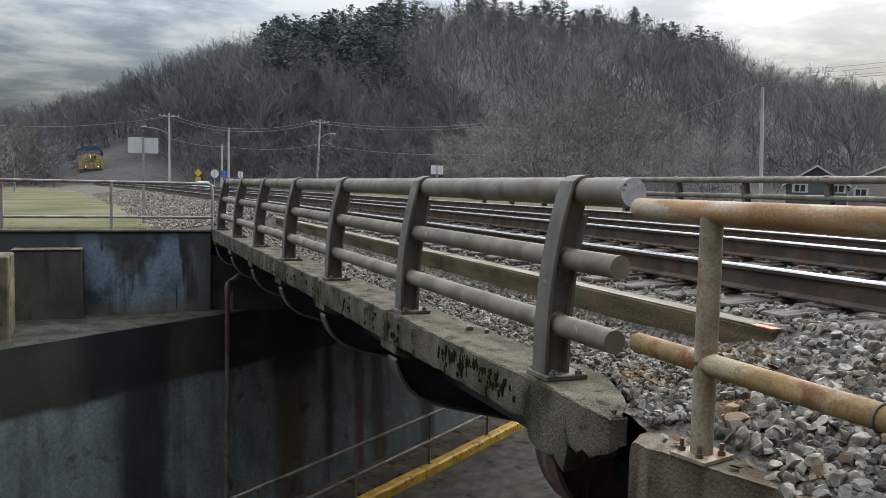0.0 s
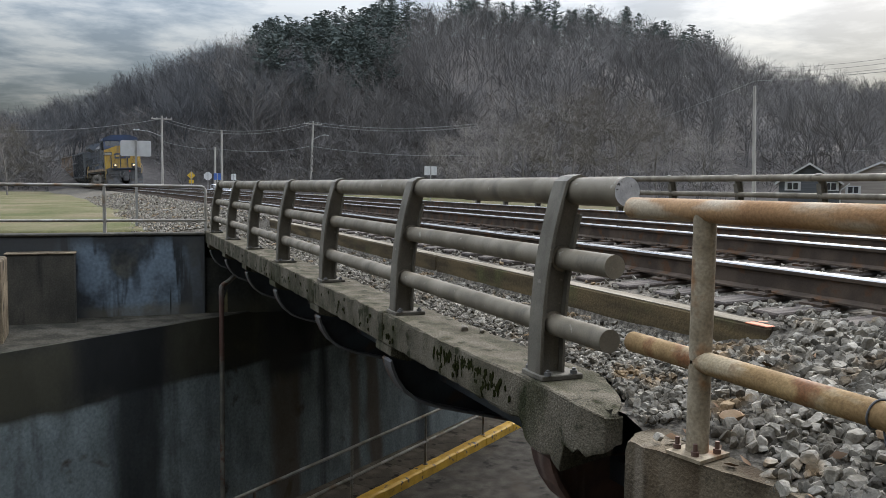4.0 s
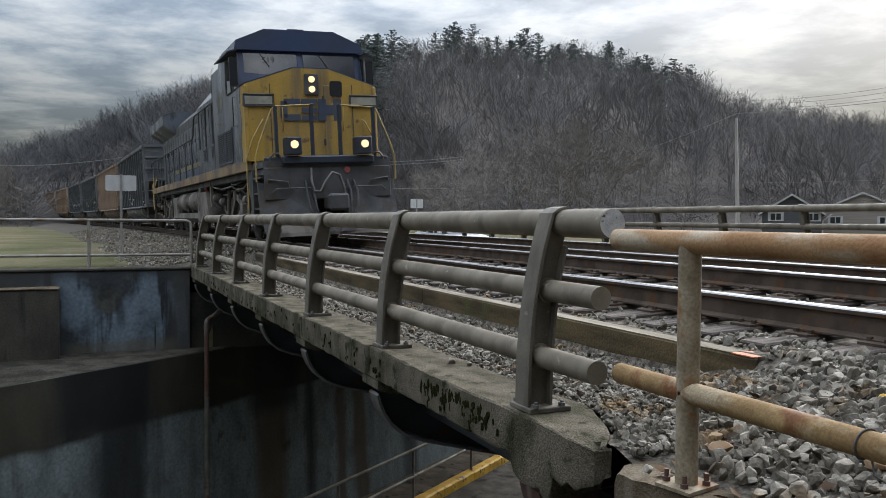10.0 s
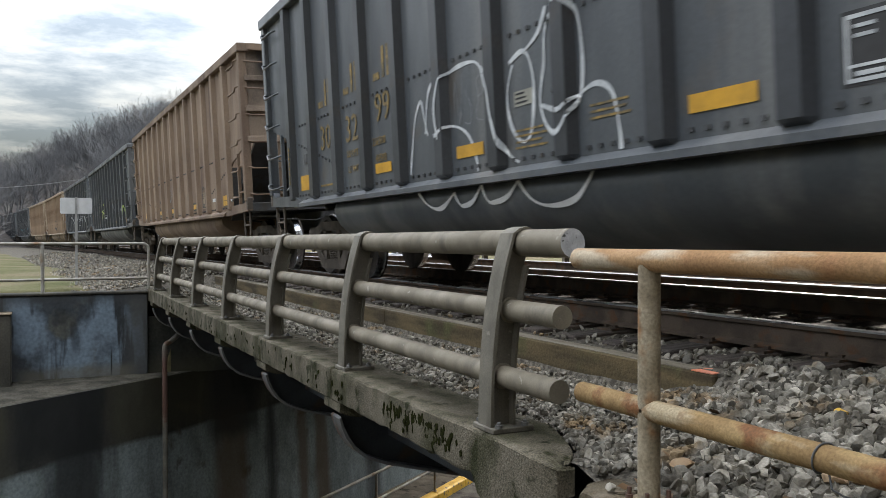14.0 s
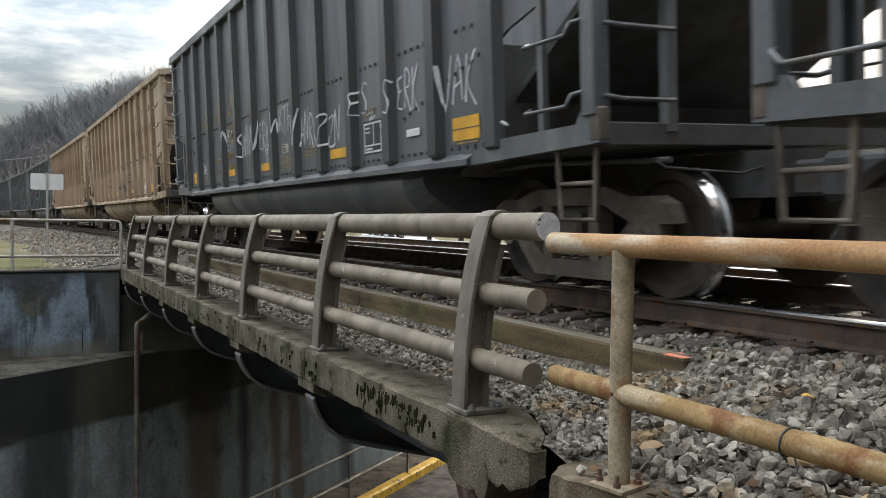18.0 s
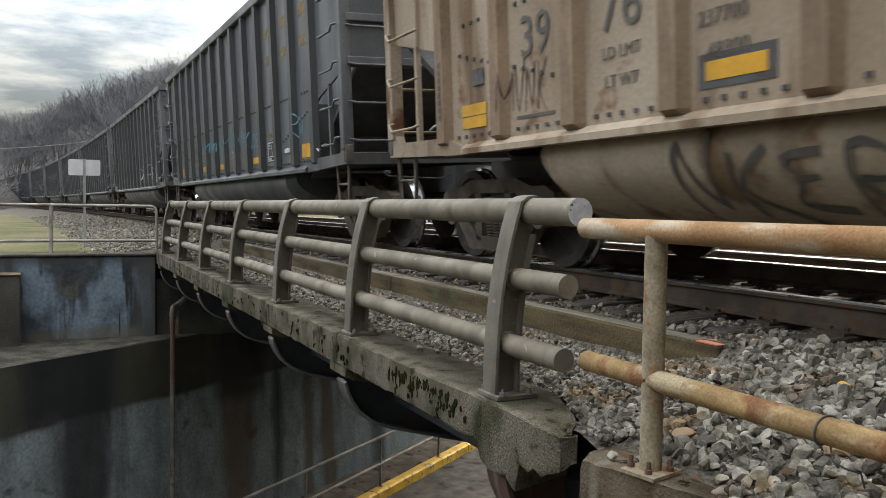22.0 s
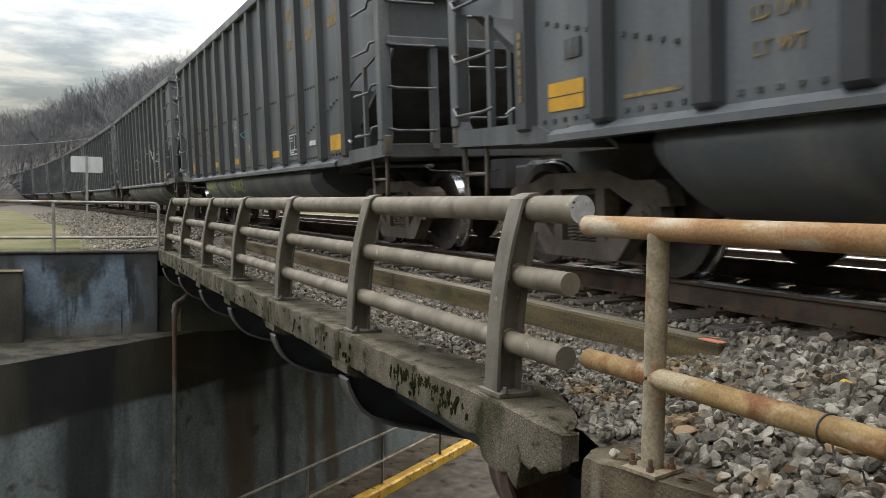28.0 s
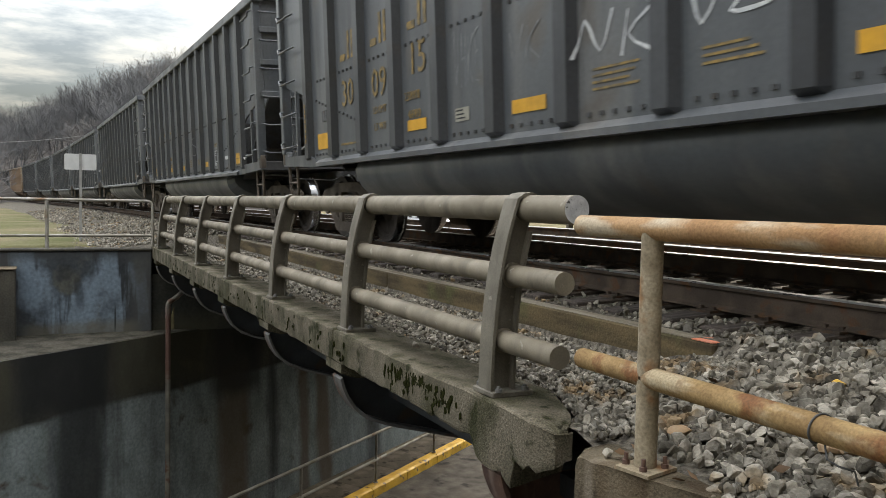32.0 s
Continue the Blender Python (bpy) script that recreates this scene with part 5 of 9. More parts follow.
def build_stones():
    temps = stone_templates(14, 3, 2)
    rnd = random.Random(11)
    fine_set = [(rand_rot(v, rnd), f) for v, f in temps for k in range(3)]
    plain_set = [(rand_rot(v, rnd), f) for v, f in stone_templates(16, 5, 1) for k in range(3)]

    def lay(name, label, zones, tops):
        ps = []
        for (x0, x1, y0, y1, count, s0, s1) in zones:
            for _ in range(count):
                y = y0 + (y1 - y0) * rnd.random()
                x = rnd.uniform(x0, x1) + (bend(y) if y > 15.3 else 0)
                s = s0 + (s1 - s0) * rnd.random() ** 1.6
                z = bed_height(x, y)
                on_tie = any(abs(x - bend(max(0, y)) - c) < 1.35 for c in (TRACK_1, TRACK_2))
                if on_tie:
                    c = TRACK_1 if abs(x - bend(max(0, y)) - TRACK_1) < 1.35 else TRACK_2
                    if any(abs(x - bend(max(0, y)) - c - o) < 0.13 + s * 0.4 for o in (-0.753, 0.753)):
                        continue
                    ph = ((y + 12.0) / 0.52) % 1.0
                    if (ph < 0.28 or ph > 0.72) and rnd.random() < (0.80 if abs(x - bend(max(0, y)) - c) < 0.95 else 0.25):
                        continue
                if 1.34 < x < 1.55 and -0.34 < y < 15.4:
                    continue
                if -1.5 < y < -1.0 and x < 0.30:
                    continue
                ps.append((rnd.randrange(len(tops)), x, y, z + s * rnd.uniform(-0.05, 0.34), rnd.uniform(0, 6.28), s, s, 0, 0))
        V, F = scatter(tops, ps)
        me = big_mesh(name, V, F, [M_STONE])
        tagged(new(name, me), label, "ballast", kind="stuff")

    lay("ballast_stones", "angular grey limestone ballast stones beside the track",
        [(0.30, 1.62, -3.3, -0.8, 3300, 0.032, 0.108), (1.2, 2.1, -3.6, 0.4, 1700, 0.034, 0.092), (0.30, 1.4, -6.0, -3.3, 300, 0.05, 0.11), (0.13, 0.34, -3.2, -1.5, 170, 0.04, 0.09), (0.95, 1.75, -1.3, -0.30, 620, 0.035, 0.09), (0.32, 0.50, -0.80, -0.20, 150, 0.03, 0.08), (0.24, 0.36, -0.86, -0.56, 60, 0.03, 0.08), (0.14, 0.26, -0.88, -0.70, 32, 0.03, 0.07), (0.36, 0.50, -0.2, 0.9, 110, 0.026, 0.06), (1.0, 1.34, -0.5, 0.3, 240, 0.03, 0.08)], fine_set)
    lay("ballast_stones", "small grey ballast stones between the curb and the tracks",
        [(1.02, 1.335, -0.36, 6.0, 1500, 0.026, 0.07), (1.02, 1.335, 6.0, 15.0, 900, 0.035, 0.08), (0.40, 1.33, -0.8, 3.0, 4400, 0.026, 0.080), (0.38, 1.30, 3.0, 8.0, 3800, 0.034, 0.082),
         (0.38, 1.30, 8.0, 15.2, 2400, 0.045, 0.09), (1.5, 4.4, -3.5, 6.0, 4800, 0.035, 0.085), (1.5, 4.4, 6, 20, 3000, 0.05, 0.09), (4.2, 9.5, -2, 24, 3000, 0.05, 0.10)], plain_set)
    lay("ballast_stones", "grey ballast stones on the shoulder beyond the bridge",
        [(-1.5, 1.7, 15.4, 30, 4600, 0.06, 0.12), (-1.7, 1.7, 30, 60, 2400, 0.08, 0.16)], plain_set)
    spots = [("tan_stone", M_STONE_TAN, "tan sandstone lump among the ballast", [(0.42, -1.12, 0.11), (0.66, -1.75, 0.13), (1.05, -2.35, 0.12), (0.55, -2.1, 0.10)]),
             ("marked_stone", M_STONE_YELLOW, "ballast stone with a yellow paint mark", [(1.15, -1.38, 0.085), (0.95, -2.3, 0.10)]),
             ("pale_stone", M_STONE, "pale limestone lump lying on the wall top", [(0.06, -1.06, 0.07), (0.16, -1.12, 0.055)])]
    for nm, mt, lb, places in spots:
        for i, (x, y, s) in enumerate(places):
            v, f = temps[(i * 3 + len(nm)) % len(temps)]
            me = big_mesh(nm, v * s, f, [mt])
            o = new(nm, me)
            o.location = (x, y, (bed_height(x, y) + s * 0.28) if x > 0.3 else WING_TOP + s * 0.3)
            o.rotation_euler = (0.2 * i, 0.1, 1.3 * i)
            tagged(o, lb, "stone")
    leaf = Geo().add([(-0.035, 0, 0.004), (0, -0.018, 0.0), (0.04, 0, 0.008), (0, 0.02, 0.012)], [(0, 1, 2, 3)]).mesh("dead_leaf", [M_LEAF])
    lr = random.Random(5)
    for i in range(34):
        x, y = (lr.uniform(0.35, 1.1), lr.uniform(-2.2, -0.75)) if i < 22 else (lr.uniform(0.06, 0.32), lr.uniform(-2.0, -0.85))
        o = new("dead_leaf", leaf)
        o.matrix_basis = pose(x, y, (bed_height(x, y) + lr.uniform(0.02, 0.045)) if x > 0.34 else WING_TOP + 0.006, lr.uniform(-30, 30), lr.uniform(-30, 30), lr.uniform(0, 360))
        tagged(o, "curled dead brown leaf on the ballast", "leaf", "dead leaves")
    v, f = temps[2]
    for x, y, s in ((0.24, 1.52, 0.075), (0.30, 0.28, 0.06), (0.33, 1.40, 0.05)):
        o = new("loose_stone", big_mesh("loose_stone", v * s, f, [M_STONE]))
        o.location = (x, y, s * 0.27)
        tagged(o, "loose ballast stone lying on the curb", "stone")


build_stones()


def guard_timber():
    t = thing("guard_timber", "long weathered ballast guard timber with a bleached top", "timber")
    y = -0.34
    for i, ln in enumerate((5.2, 5.2, 5.3)):
        part("timber", Geo().box((1.355, y, -0.12), (1.515, y + ln - 0.02, 0.262), chamfer=0.012), M_TIMBER, t)
        part("worn_top", Geo().box((1.362, y + 0.195 if i == 0 else y + 0.01, 0.2625), (1.505, y + ln - 0.03, 0.268)), M_TIMBER_TOP, t)
        if i == 0:
            part("paint_mark", Geo().box((1.358, y + 0.012, 0.2625), (1.51, y + 0.19, 0.2685)), M_ORANGE, t, "orange sprayed end mark")
        y += ln


guard_timber()


def side_road():
    """The street that runs beside the tracks beyond the bridge."""
    ys = list(range(22, 96, 4))
    vs = []
    for y in ys:
        for x in (10.9, 16.2):
            vs.append((x + bend(y), y, -0.46))
            vs.append((x + bend(y), y, -0.9))
    n = len(ys)
    fs = [(4 * k, 4 * k + 2, 4 * k + 6, 4 * k + 4) for k in range(n - 1)] + [(4 * k + 1, 4 * k + 5, 4 * k + 7, 4 * k + 3) for k in range(n - 1)]
    fs += [(4 * k, 4 * k + 4, 4 * k + 5, 4 * k + 1) for k in range(n - 1)] + [(4 * k + 2, 4 * k + 3, 4 * k + 7, 4 * k + 6) for k in range(n - 1)] + [(0, 1, 3, 2)]
    tagged(part("road", Geo().add(vs, fs), M_ROAD_PALE), "pale worn street beside the tracks", "road", kind="structure")


side_road()


# ---- signs, poles, wires ----
def board_sign(name, label, at, w, h, z0, z1, shape, face, turn, mat_post=M_GALV):
    s = thing(name, label, "road sign", at=pose(*at, 0, 0, turn))
    part("post", Geo().box((-0.03, -0.03, -0.4), (0.03, 0.0, z1 + 0.02)), mat_post, s)
    zc = (z0 + z1) / 2
    if shape == "rect":
        r = 0.04
        poly = []
        for cx, cz, a0 in ((w / 2 - r, h / 2 - r, 0), (-w / 2 + r, h / 2 - r, 90), (-w / 2 + r, -h / 2 + r, 180), (w / 2 - r, -h / 2 + r, 270)):
            poly += [(cx + r * math.cos(radians(a0 + k * 30)), zc + cz + r * math.sin(radians(a0 + k * 30))) for k in range(4)]
    elif shape == "diamond":
        poly = [(w / 2, zc), (0, zc + h / 2), (-w / 2, zc), (0, zc - h / 2)]
    else:
        poly = [(w / 2 * math.cos(radians(22.5 + 45 * k)), zc + h / 2 * math.sin(radians(22.5 + 45 * k))) for k in range(8)]
    part("panel", Geo().prism(poly, 0.002, 0.008, "y"), face, s)
    if name == "warning_sign":
        part("plaque", Geo().box((-w * 0.3, 0.002, z0 - 0.4), (w * 0.3, 0.008, z0 - 0.03)), face, s)
    return s


def polar(b, r, z=0.0):
    return (EYE[0] + r * math.sin(radians(b)), EYE[1] + r * math.cos(radians(b)), z)


board_sign("road_sign", "bare aluminium back of a rectangular sign on a steel post", (-1.33, 19.4, -0.1), 0.76, 0.41, 1.86, 2.27, "rect", M_ALU, -1)
board_sign("road_sign", "small pale sign back on a thin post", polar(21.50, 52, 0), 0.85, 0.55, 1.75, 2.35, "rect", M_ALU, 4)
board_sign("warning_sign", "yellow diamond warning sign with a plaque", polar(5.6, 92, 0), 0.85, 0.85, 1.5, 2.35, "diamond", M_SIGN_Y, 6)
board_sign("stop_sign", "pale grey back of an octagonal sign", polar(6.65, 86, 0), 0.85, 0.85, 1.4, 2.25, "oct", M_ALU, 6)
board_sign("street_sign", "blue rectangular street sign", polar(7.25, 92, 0), 0.75, 0.7, 1.5, 2.2, "rect", M_SIGN_B, 6)
board_sign("road_sign", "small grey sign back on a post", polar(8.3, 88, 0), 0.5, 0.62, 1.5, 2.1, "rect", M_ALU, 6)


def utility_pole(b, r, top, label, arm=True, lamp=0.0, lean=0.0):
    p = thing("utility_pole", label, "utility pole", "roadside poles", at=pose(*polar(b, r, land(*polar(b, r)[:2])), 0, lean, -b))
    part("shaft", Geo().cyl((0, 0, -0.5), (0, 0, top), 0.17, 10, 0.11), M_POLE, p)
    if arm:
        part("crossarm", Geo().box((-1.2, -0.06, top - 0.45), (1.2, 0.06, top - 0.32)), M_POLE, p)
        for x in (-1.1, -0.55, 0.55, 1.1):
            part("insulator", Geo().lathe([(0, 0.03), (0.05, 0.06), (0.12, 0.05), (0.18, 0.02)], (x, 0, top - 0.32), "z", 8), M_GALV, p)
    if lamp:
        part("lamp_arm", Geo().tube([(0, 0, top - 2.5), (lamp * 0.5, -0.2, top - 1.95), (lamp, -0.3, top - 1.8)], 0.04, 6), M_GALV, p)
        part("lamp_head", Geo().box((lamp - 0.38, -0.42, top - 1.88), (lamp + 0.38, -0.18, top - 1.72), chamfer=0.05), M_GALV, p)
    return p


POLES = [(13.35, 112, 9.6), (7.54, 108, 7.8), (3.8, 108, 9.3), (42.8, 70, 9.3)]
utility_pole(*POLES[0], "grey wooden utility pole with a crossarm and street lamp", True, 1.7, 2.0)
utility_pole(*POLES[1], "grey wooden utility pole with wires", False)
utility_pole(*POLES[2], "wooden utility pole with a crossarm and a long-armed street lamp", True, -2.9)
utility_pole(*POLES[3], "tall bare wooden utility pole behind the bridge", False, 0.0, -1.7)
utility_pole(7.08, 106, 5.6, "short leaning wooden pole stub", False, 0.0, 1.0)


def cables():
    c = thing("overhead_cables", "sagging overhead cables strung between roadside poles", "cables")

    def span(b0, r0, z0, b1, r1, z1, sag, rad=0.042):
        a, b = Vector(polar(b0, r0, z0)), Vector(polar(b1, r1, z1))
        part("cable", Geo().tube([a.lerp(b, k / 12) - Vector((0, 0, sag * 4 * (k / 12) * (1 - k / 12))) for k in range(13)], rad, 4), M_WIRE, c)

    for dz in (0.0, 0.35):
        span(3.8, 108, 9.1 - dz, 7.54, 108, 7.7 - dz, 0.3)
        span(7.54, 108, 7.7 - dz, 13.35, 112, 9.4 - dz, 0.5)
        span(13.35, 112, 9.4 - dz, 24.5, 100, 8.6 - dz, 0.7)
    span(3.8, 108, 6.2, 7.54, 108, 5.4, 0.3)
    span(7.54, 108, 5.4, 13.35, 112, 6.2, 0.5)
    span(13.35, 112, 6.2, 24.5, 100, 4.9, 0.5)
    span(-8, 118, 7.6, 3.8, 108, 8.9, 0.9)
    span(42.6, 70, 9.6, 62, 60, 9.8, 0.4, 0.02)
    span(42.6, 70, 4.2, 62, 60, 4.6, 0.4, 0.015)
    span(30, 110, 7.0, 42.6, 70, 9.6, 0.8, 0.02)
    for dz in (0, 0.9, 1.7):
        span(43.5, 185, 24.5 + dz, 56, 150, 22.5 + dz, 1.0, 0.035)


cables()


# ---- houses beyond the tracks ----
def house(at, turn, w, d, eave, peak, wall, label, windows, garage=False):
    h = thing("house", label, "house", "houses beyond the tracks", at=pose(*at, 0, 0, turn))
    part("wall", Geo().prism([(-w / 2, -0.5), (w / 2, -0.5), (w / 2, eave), (0, peak), (-w / 2, eave)], 0, d, "y"), wall, h)
    roof = Geo()
    k = (peak - eave) / (w / 2)
    for sg in (-1, 1):
        e = w / 2 + 0.4
        roof.add([(0, -0.4, peak + 0.02), (sg * e, -0.4, peak + 0.02 - k * e), (sg * e, d + 0.4, peak + 0.02 - k * e), (0, d + 0.4, peak + 0.02),
                  (0, -0.4, peak + 0.16), (sg * e, -0.4, peak + 0.16 - k * e), (sg * e, d + 0.4, peak + 0.16 - k * e), (0, d + 0.4, peak + 0.16)],
                 [(0, 1, 2, 3), (4, 7, 6, 5), (0, 4, 5, 1), (1, 5, 6, 2), (2, 6, 7, 3)])
    part("roof", roof, M_ROOF, h)
    for sg in (-1, 1):
        e = w / 2 + 0.4
        part("fascia", Geo().add([(0, -0.42, peak + 0.17), (sg * e, -0.42, peak + 0.17 - k * e), (sg * e, -0.42, peak - 0.04 - k * e), (0, -0.42, peak - 0.04),
                                  (0, -0.40, peak + 0.17), (sg * e, -0.40, peak + 0.17 - k * e), (sg * e, -0.40, peak - 0.04 - k * e), (0, -0.40, peak - 0.04)],
                                 [(0, 1, 2, 3), (4, 7, 6, 5), (0, 4, 5, 1), (3, 2, 6, 7), (1, 5, 6, 2)]), M_TRIM, h)
    for x, z in windows:
        wn = part("window", Geo().box((x - 0.75, -0.06, z - 0.45), (x + 0.75, -0.003, z + 0.45)), M_TRIM, h, "white framed window")
        for dx in (-0.27, 0.27):
            part("pane", Geo().box((x + dx - 0.22, -0.075, z - 0.33), (x + dx + 0.22, -0.062, z + 0.33)), M_GLASS, wn)
    part("downspout", Geo().tube([(w / 2 + 0.9, -0.3, eave - 0.1), (w / 2 + 0.1, -0.15, eave - 0.8), (w / 2 + 0.1, -0.12, -0.3)], 0.06, 6), M_TRIM, h)


house(polar(46.0, 92, -0.3), -46, 5.6, 9.0, 2.3, 4.1, M_HOUSE, "dark sided gabled bungalow with white trim", [(-1.5, 1.9), (2.0, 1.9)])
house(polar(50.0, 100, -0.3), -46, 8.6, 9.0, 2.5, 4.5, M_HOUSE_B, "tan bungalow with a grey shingle roof", [(-2.6, 1.6), (2.2, 1.6)])


# ---- trees ----
def bare_tree(seed, height, levels, spread, n_kids, twig, n0=5, crown=0.35):
    """A leafless tree as (vertices, quads): a tapered trunk, limbs and thin twigs."""
    rnd = random.Random(seed)
    V, F = [], []

    def limb(p, d, ln, r, lev):
        nseg = 3 if lev == 0 else 2 if lev == 1 else 1
        sides = n0 if lev == 0 else 3 if lev < levels - 1 else 2
        prev, pts = None, []
        q = p.copy()
        for k in range(nseg + 1):
            rr = max(twig, r * (1 - 0.75 * k / nseg))
            u = d.orthogonal().normalized()
            w = d.cross(u)
            ring = []
            for j in range(sides):
                t = 6.2832 * j / sides
                c = q + u * (math.cos(t) * rr) + w * (math.sin(t) * rr)
                ring.append(len(V))
                V.append(c[:])
            if prev:
                for j in range(sides if sides > 2 else 1):
                    F.append((prev[j], prev[(j + 1) % sides], ring[(j + 1) % sides], ring[j]))
            prev = ring
            pts.append((q.copy(), d.copy(), rr))
            d = (d + Vector((rnd.gauss(0, 0.12), rnd.gauss(0, 0.12), rnd.gauss(0.04, 0.08)))).normalized()
            q = q + d * (ln / nseg)
        if lev >= levels:
            return
        for k in range(n_kids[lev]):
            f = crown + (1 - crown) * (k + rnd.random()) / n_kids[lev] if lev == 0 else 0.25 + 0.75 * (k + rnd.random()) / n_kids[lev]
            a = min(nseg - 1, int(f * nseg))
            pt = pts[a][0].lerp(pts[a + 1][0], f * nseg - a)
            dd = pts[a][1]
            side = Vector((rnd.gauss(0, 1), rnd.gauss(0, 1), rnd.gauss(0.1, 0.4)))
            side = (side - dd * side.dot(dd)).normalized()
            nd = (dd * (0.75 if lev else 0.55) + side * spread + Vector((0, 0, 0.18))).normalized()
            limb(pt, nd, ln * (0.62 if lev else 0.50) * rnd.uniform(0.7, 1.15) * (1.25 - 0.5 * f if lev == 0 else 1), pts[a][2] * 0.55, lev + 1)

    limb(Vector((0, 0, -0.3)), Vector((rnd.gauss(0, 0.03), rnd.gauss(0, 0.03), 1)).normalized(), height, height * 0.014, 0)
    V = np.array(V)
    V *= height / V[:, 2].max()
    return V, np.array(F)


def pine(seed, height):
    """A tall conifer: bare lower trunk and an uneven, rounded crown of spreading boughs set with small sprays."""
    rnd = random.Random(seed)
    V, F = [], []
    n = 5
    for z, r in ((0, 0.20), (height * 0.97, 0.03)):
        for j in range(n):
            V.append((r * math.cos(6.283 * j / n), r * math.sin(6.283 * j / n), z))
    for j in range(n):
        F.append((j, (j + 1) % n, n + (j + 1) % n, n + j))
    base = rnd.uniform(0.28, 0.45)
    z = height * base
    while z < height:
        f = max(0.0, (z / height - base) / (1 - base))
        ln = 3.1 * min(1.0, 0.45 + 1.6 * f) * max(0.0, 1 - f ** 2.4) ** 0.8 + 0.35
        for b in range(rnd.randint(3, 5)):
            a = rnd.uniform(0, 6.283)
            reach = ln * rnd.uniform(0.5, 1.2)
            rise = rnd.uniform(0.0, 0.35)
            steps = max(3, int(reach / 0.36))
            for t in range(steps):
                q = (t + 0.8) / steps
                c0 = Vector((math.cos(a) * reach * q, math.sin(a) * reach * q, z + rise * reach * q * q))
                for _ in range(2):
                    o = len(V)
                    ax = a + rnd.gauss(0, 0.9)
                    dx = Vector((math.cos(ax), math.sin(ax), rnd.uniform(-0.1, 0.6))).normalized() * rnd.uniform(0.28, 0.52)
                    dy = dx.cross(Vector((rnd.gauss(0, 1), rnd.gauss(0, 1), rnd.gauss(0, 0.6)))).normalized() * rnd.uniform(0.09, 0.17)
                    c = c0 + Vector((rnd.gauss(0, 0.16), rnd.gauss(0, 0.16), rnd.gauss(0, 0.14)))
                    for p in (c - dx, c - dy, c + dx * 0.8, c + dy):
                        V.append(p[:])
                    F.append((o, o + 1, o + 2, o + 3))
        z += rnd.uniform(0.38, 0.70)
    return np.array(V), np.array(F)


def on_line(x, y):
    """Whether a place lies on the cleared strip of the tracks."""
    return -2.0 < x - bend(y) < 11.5 and 0 < y < 146


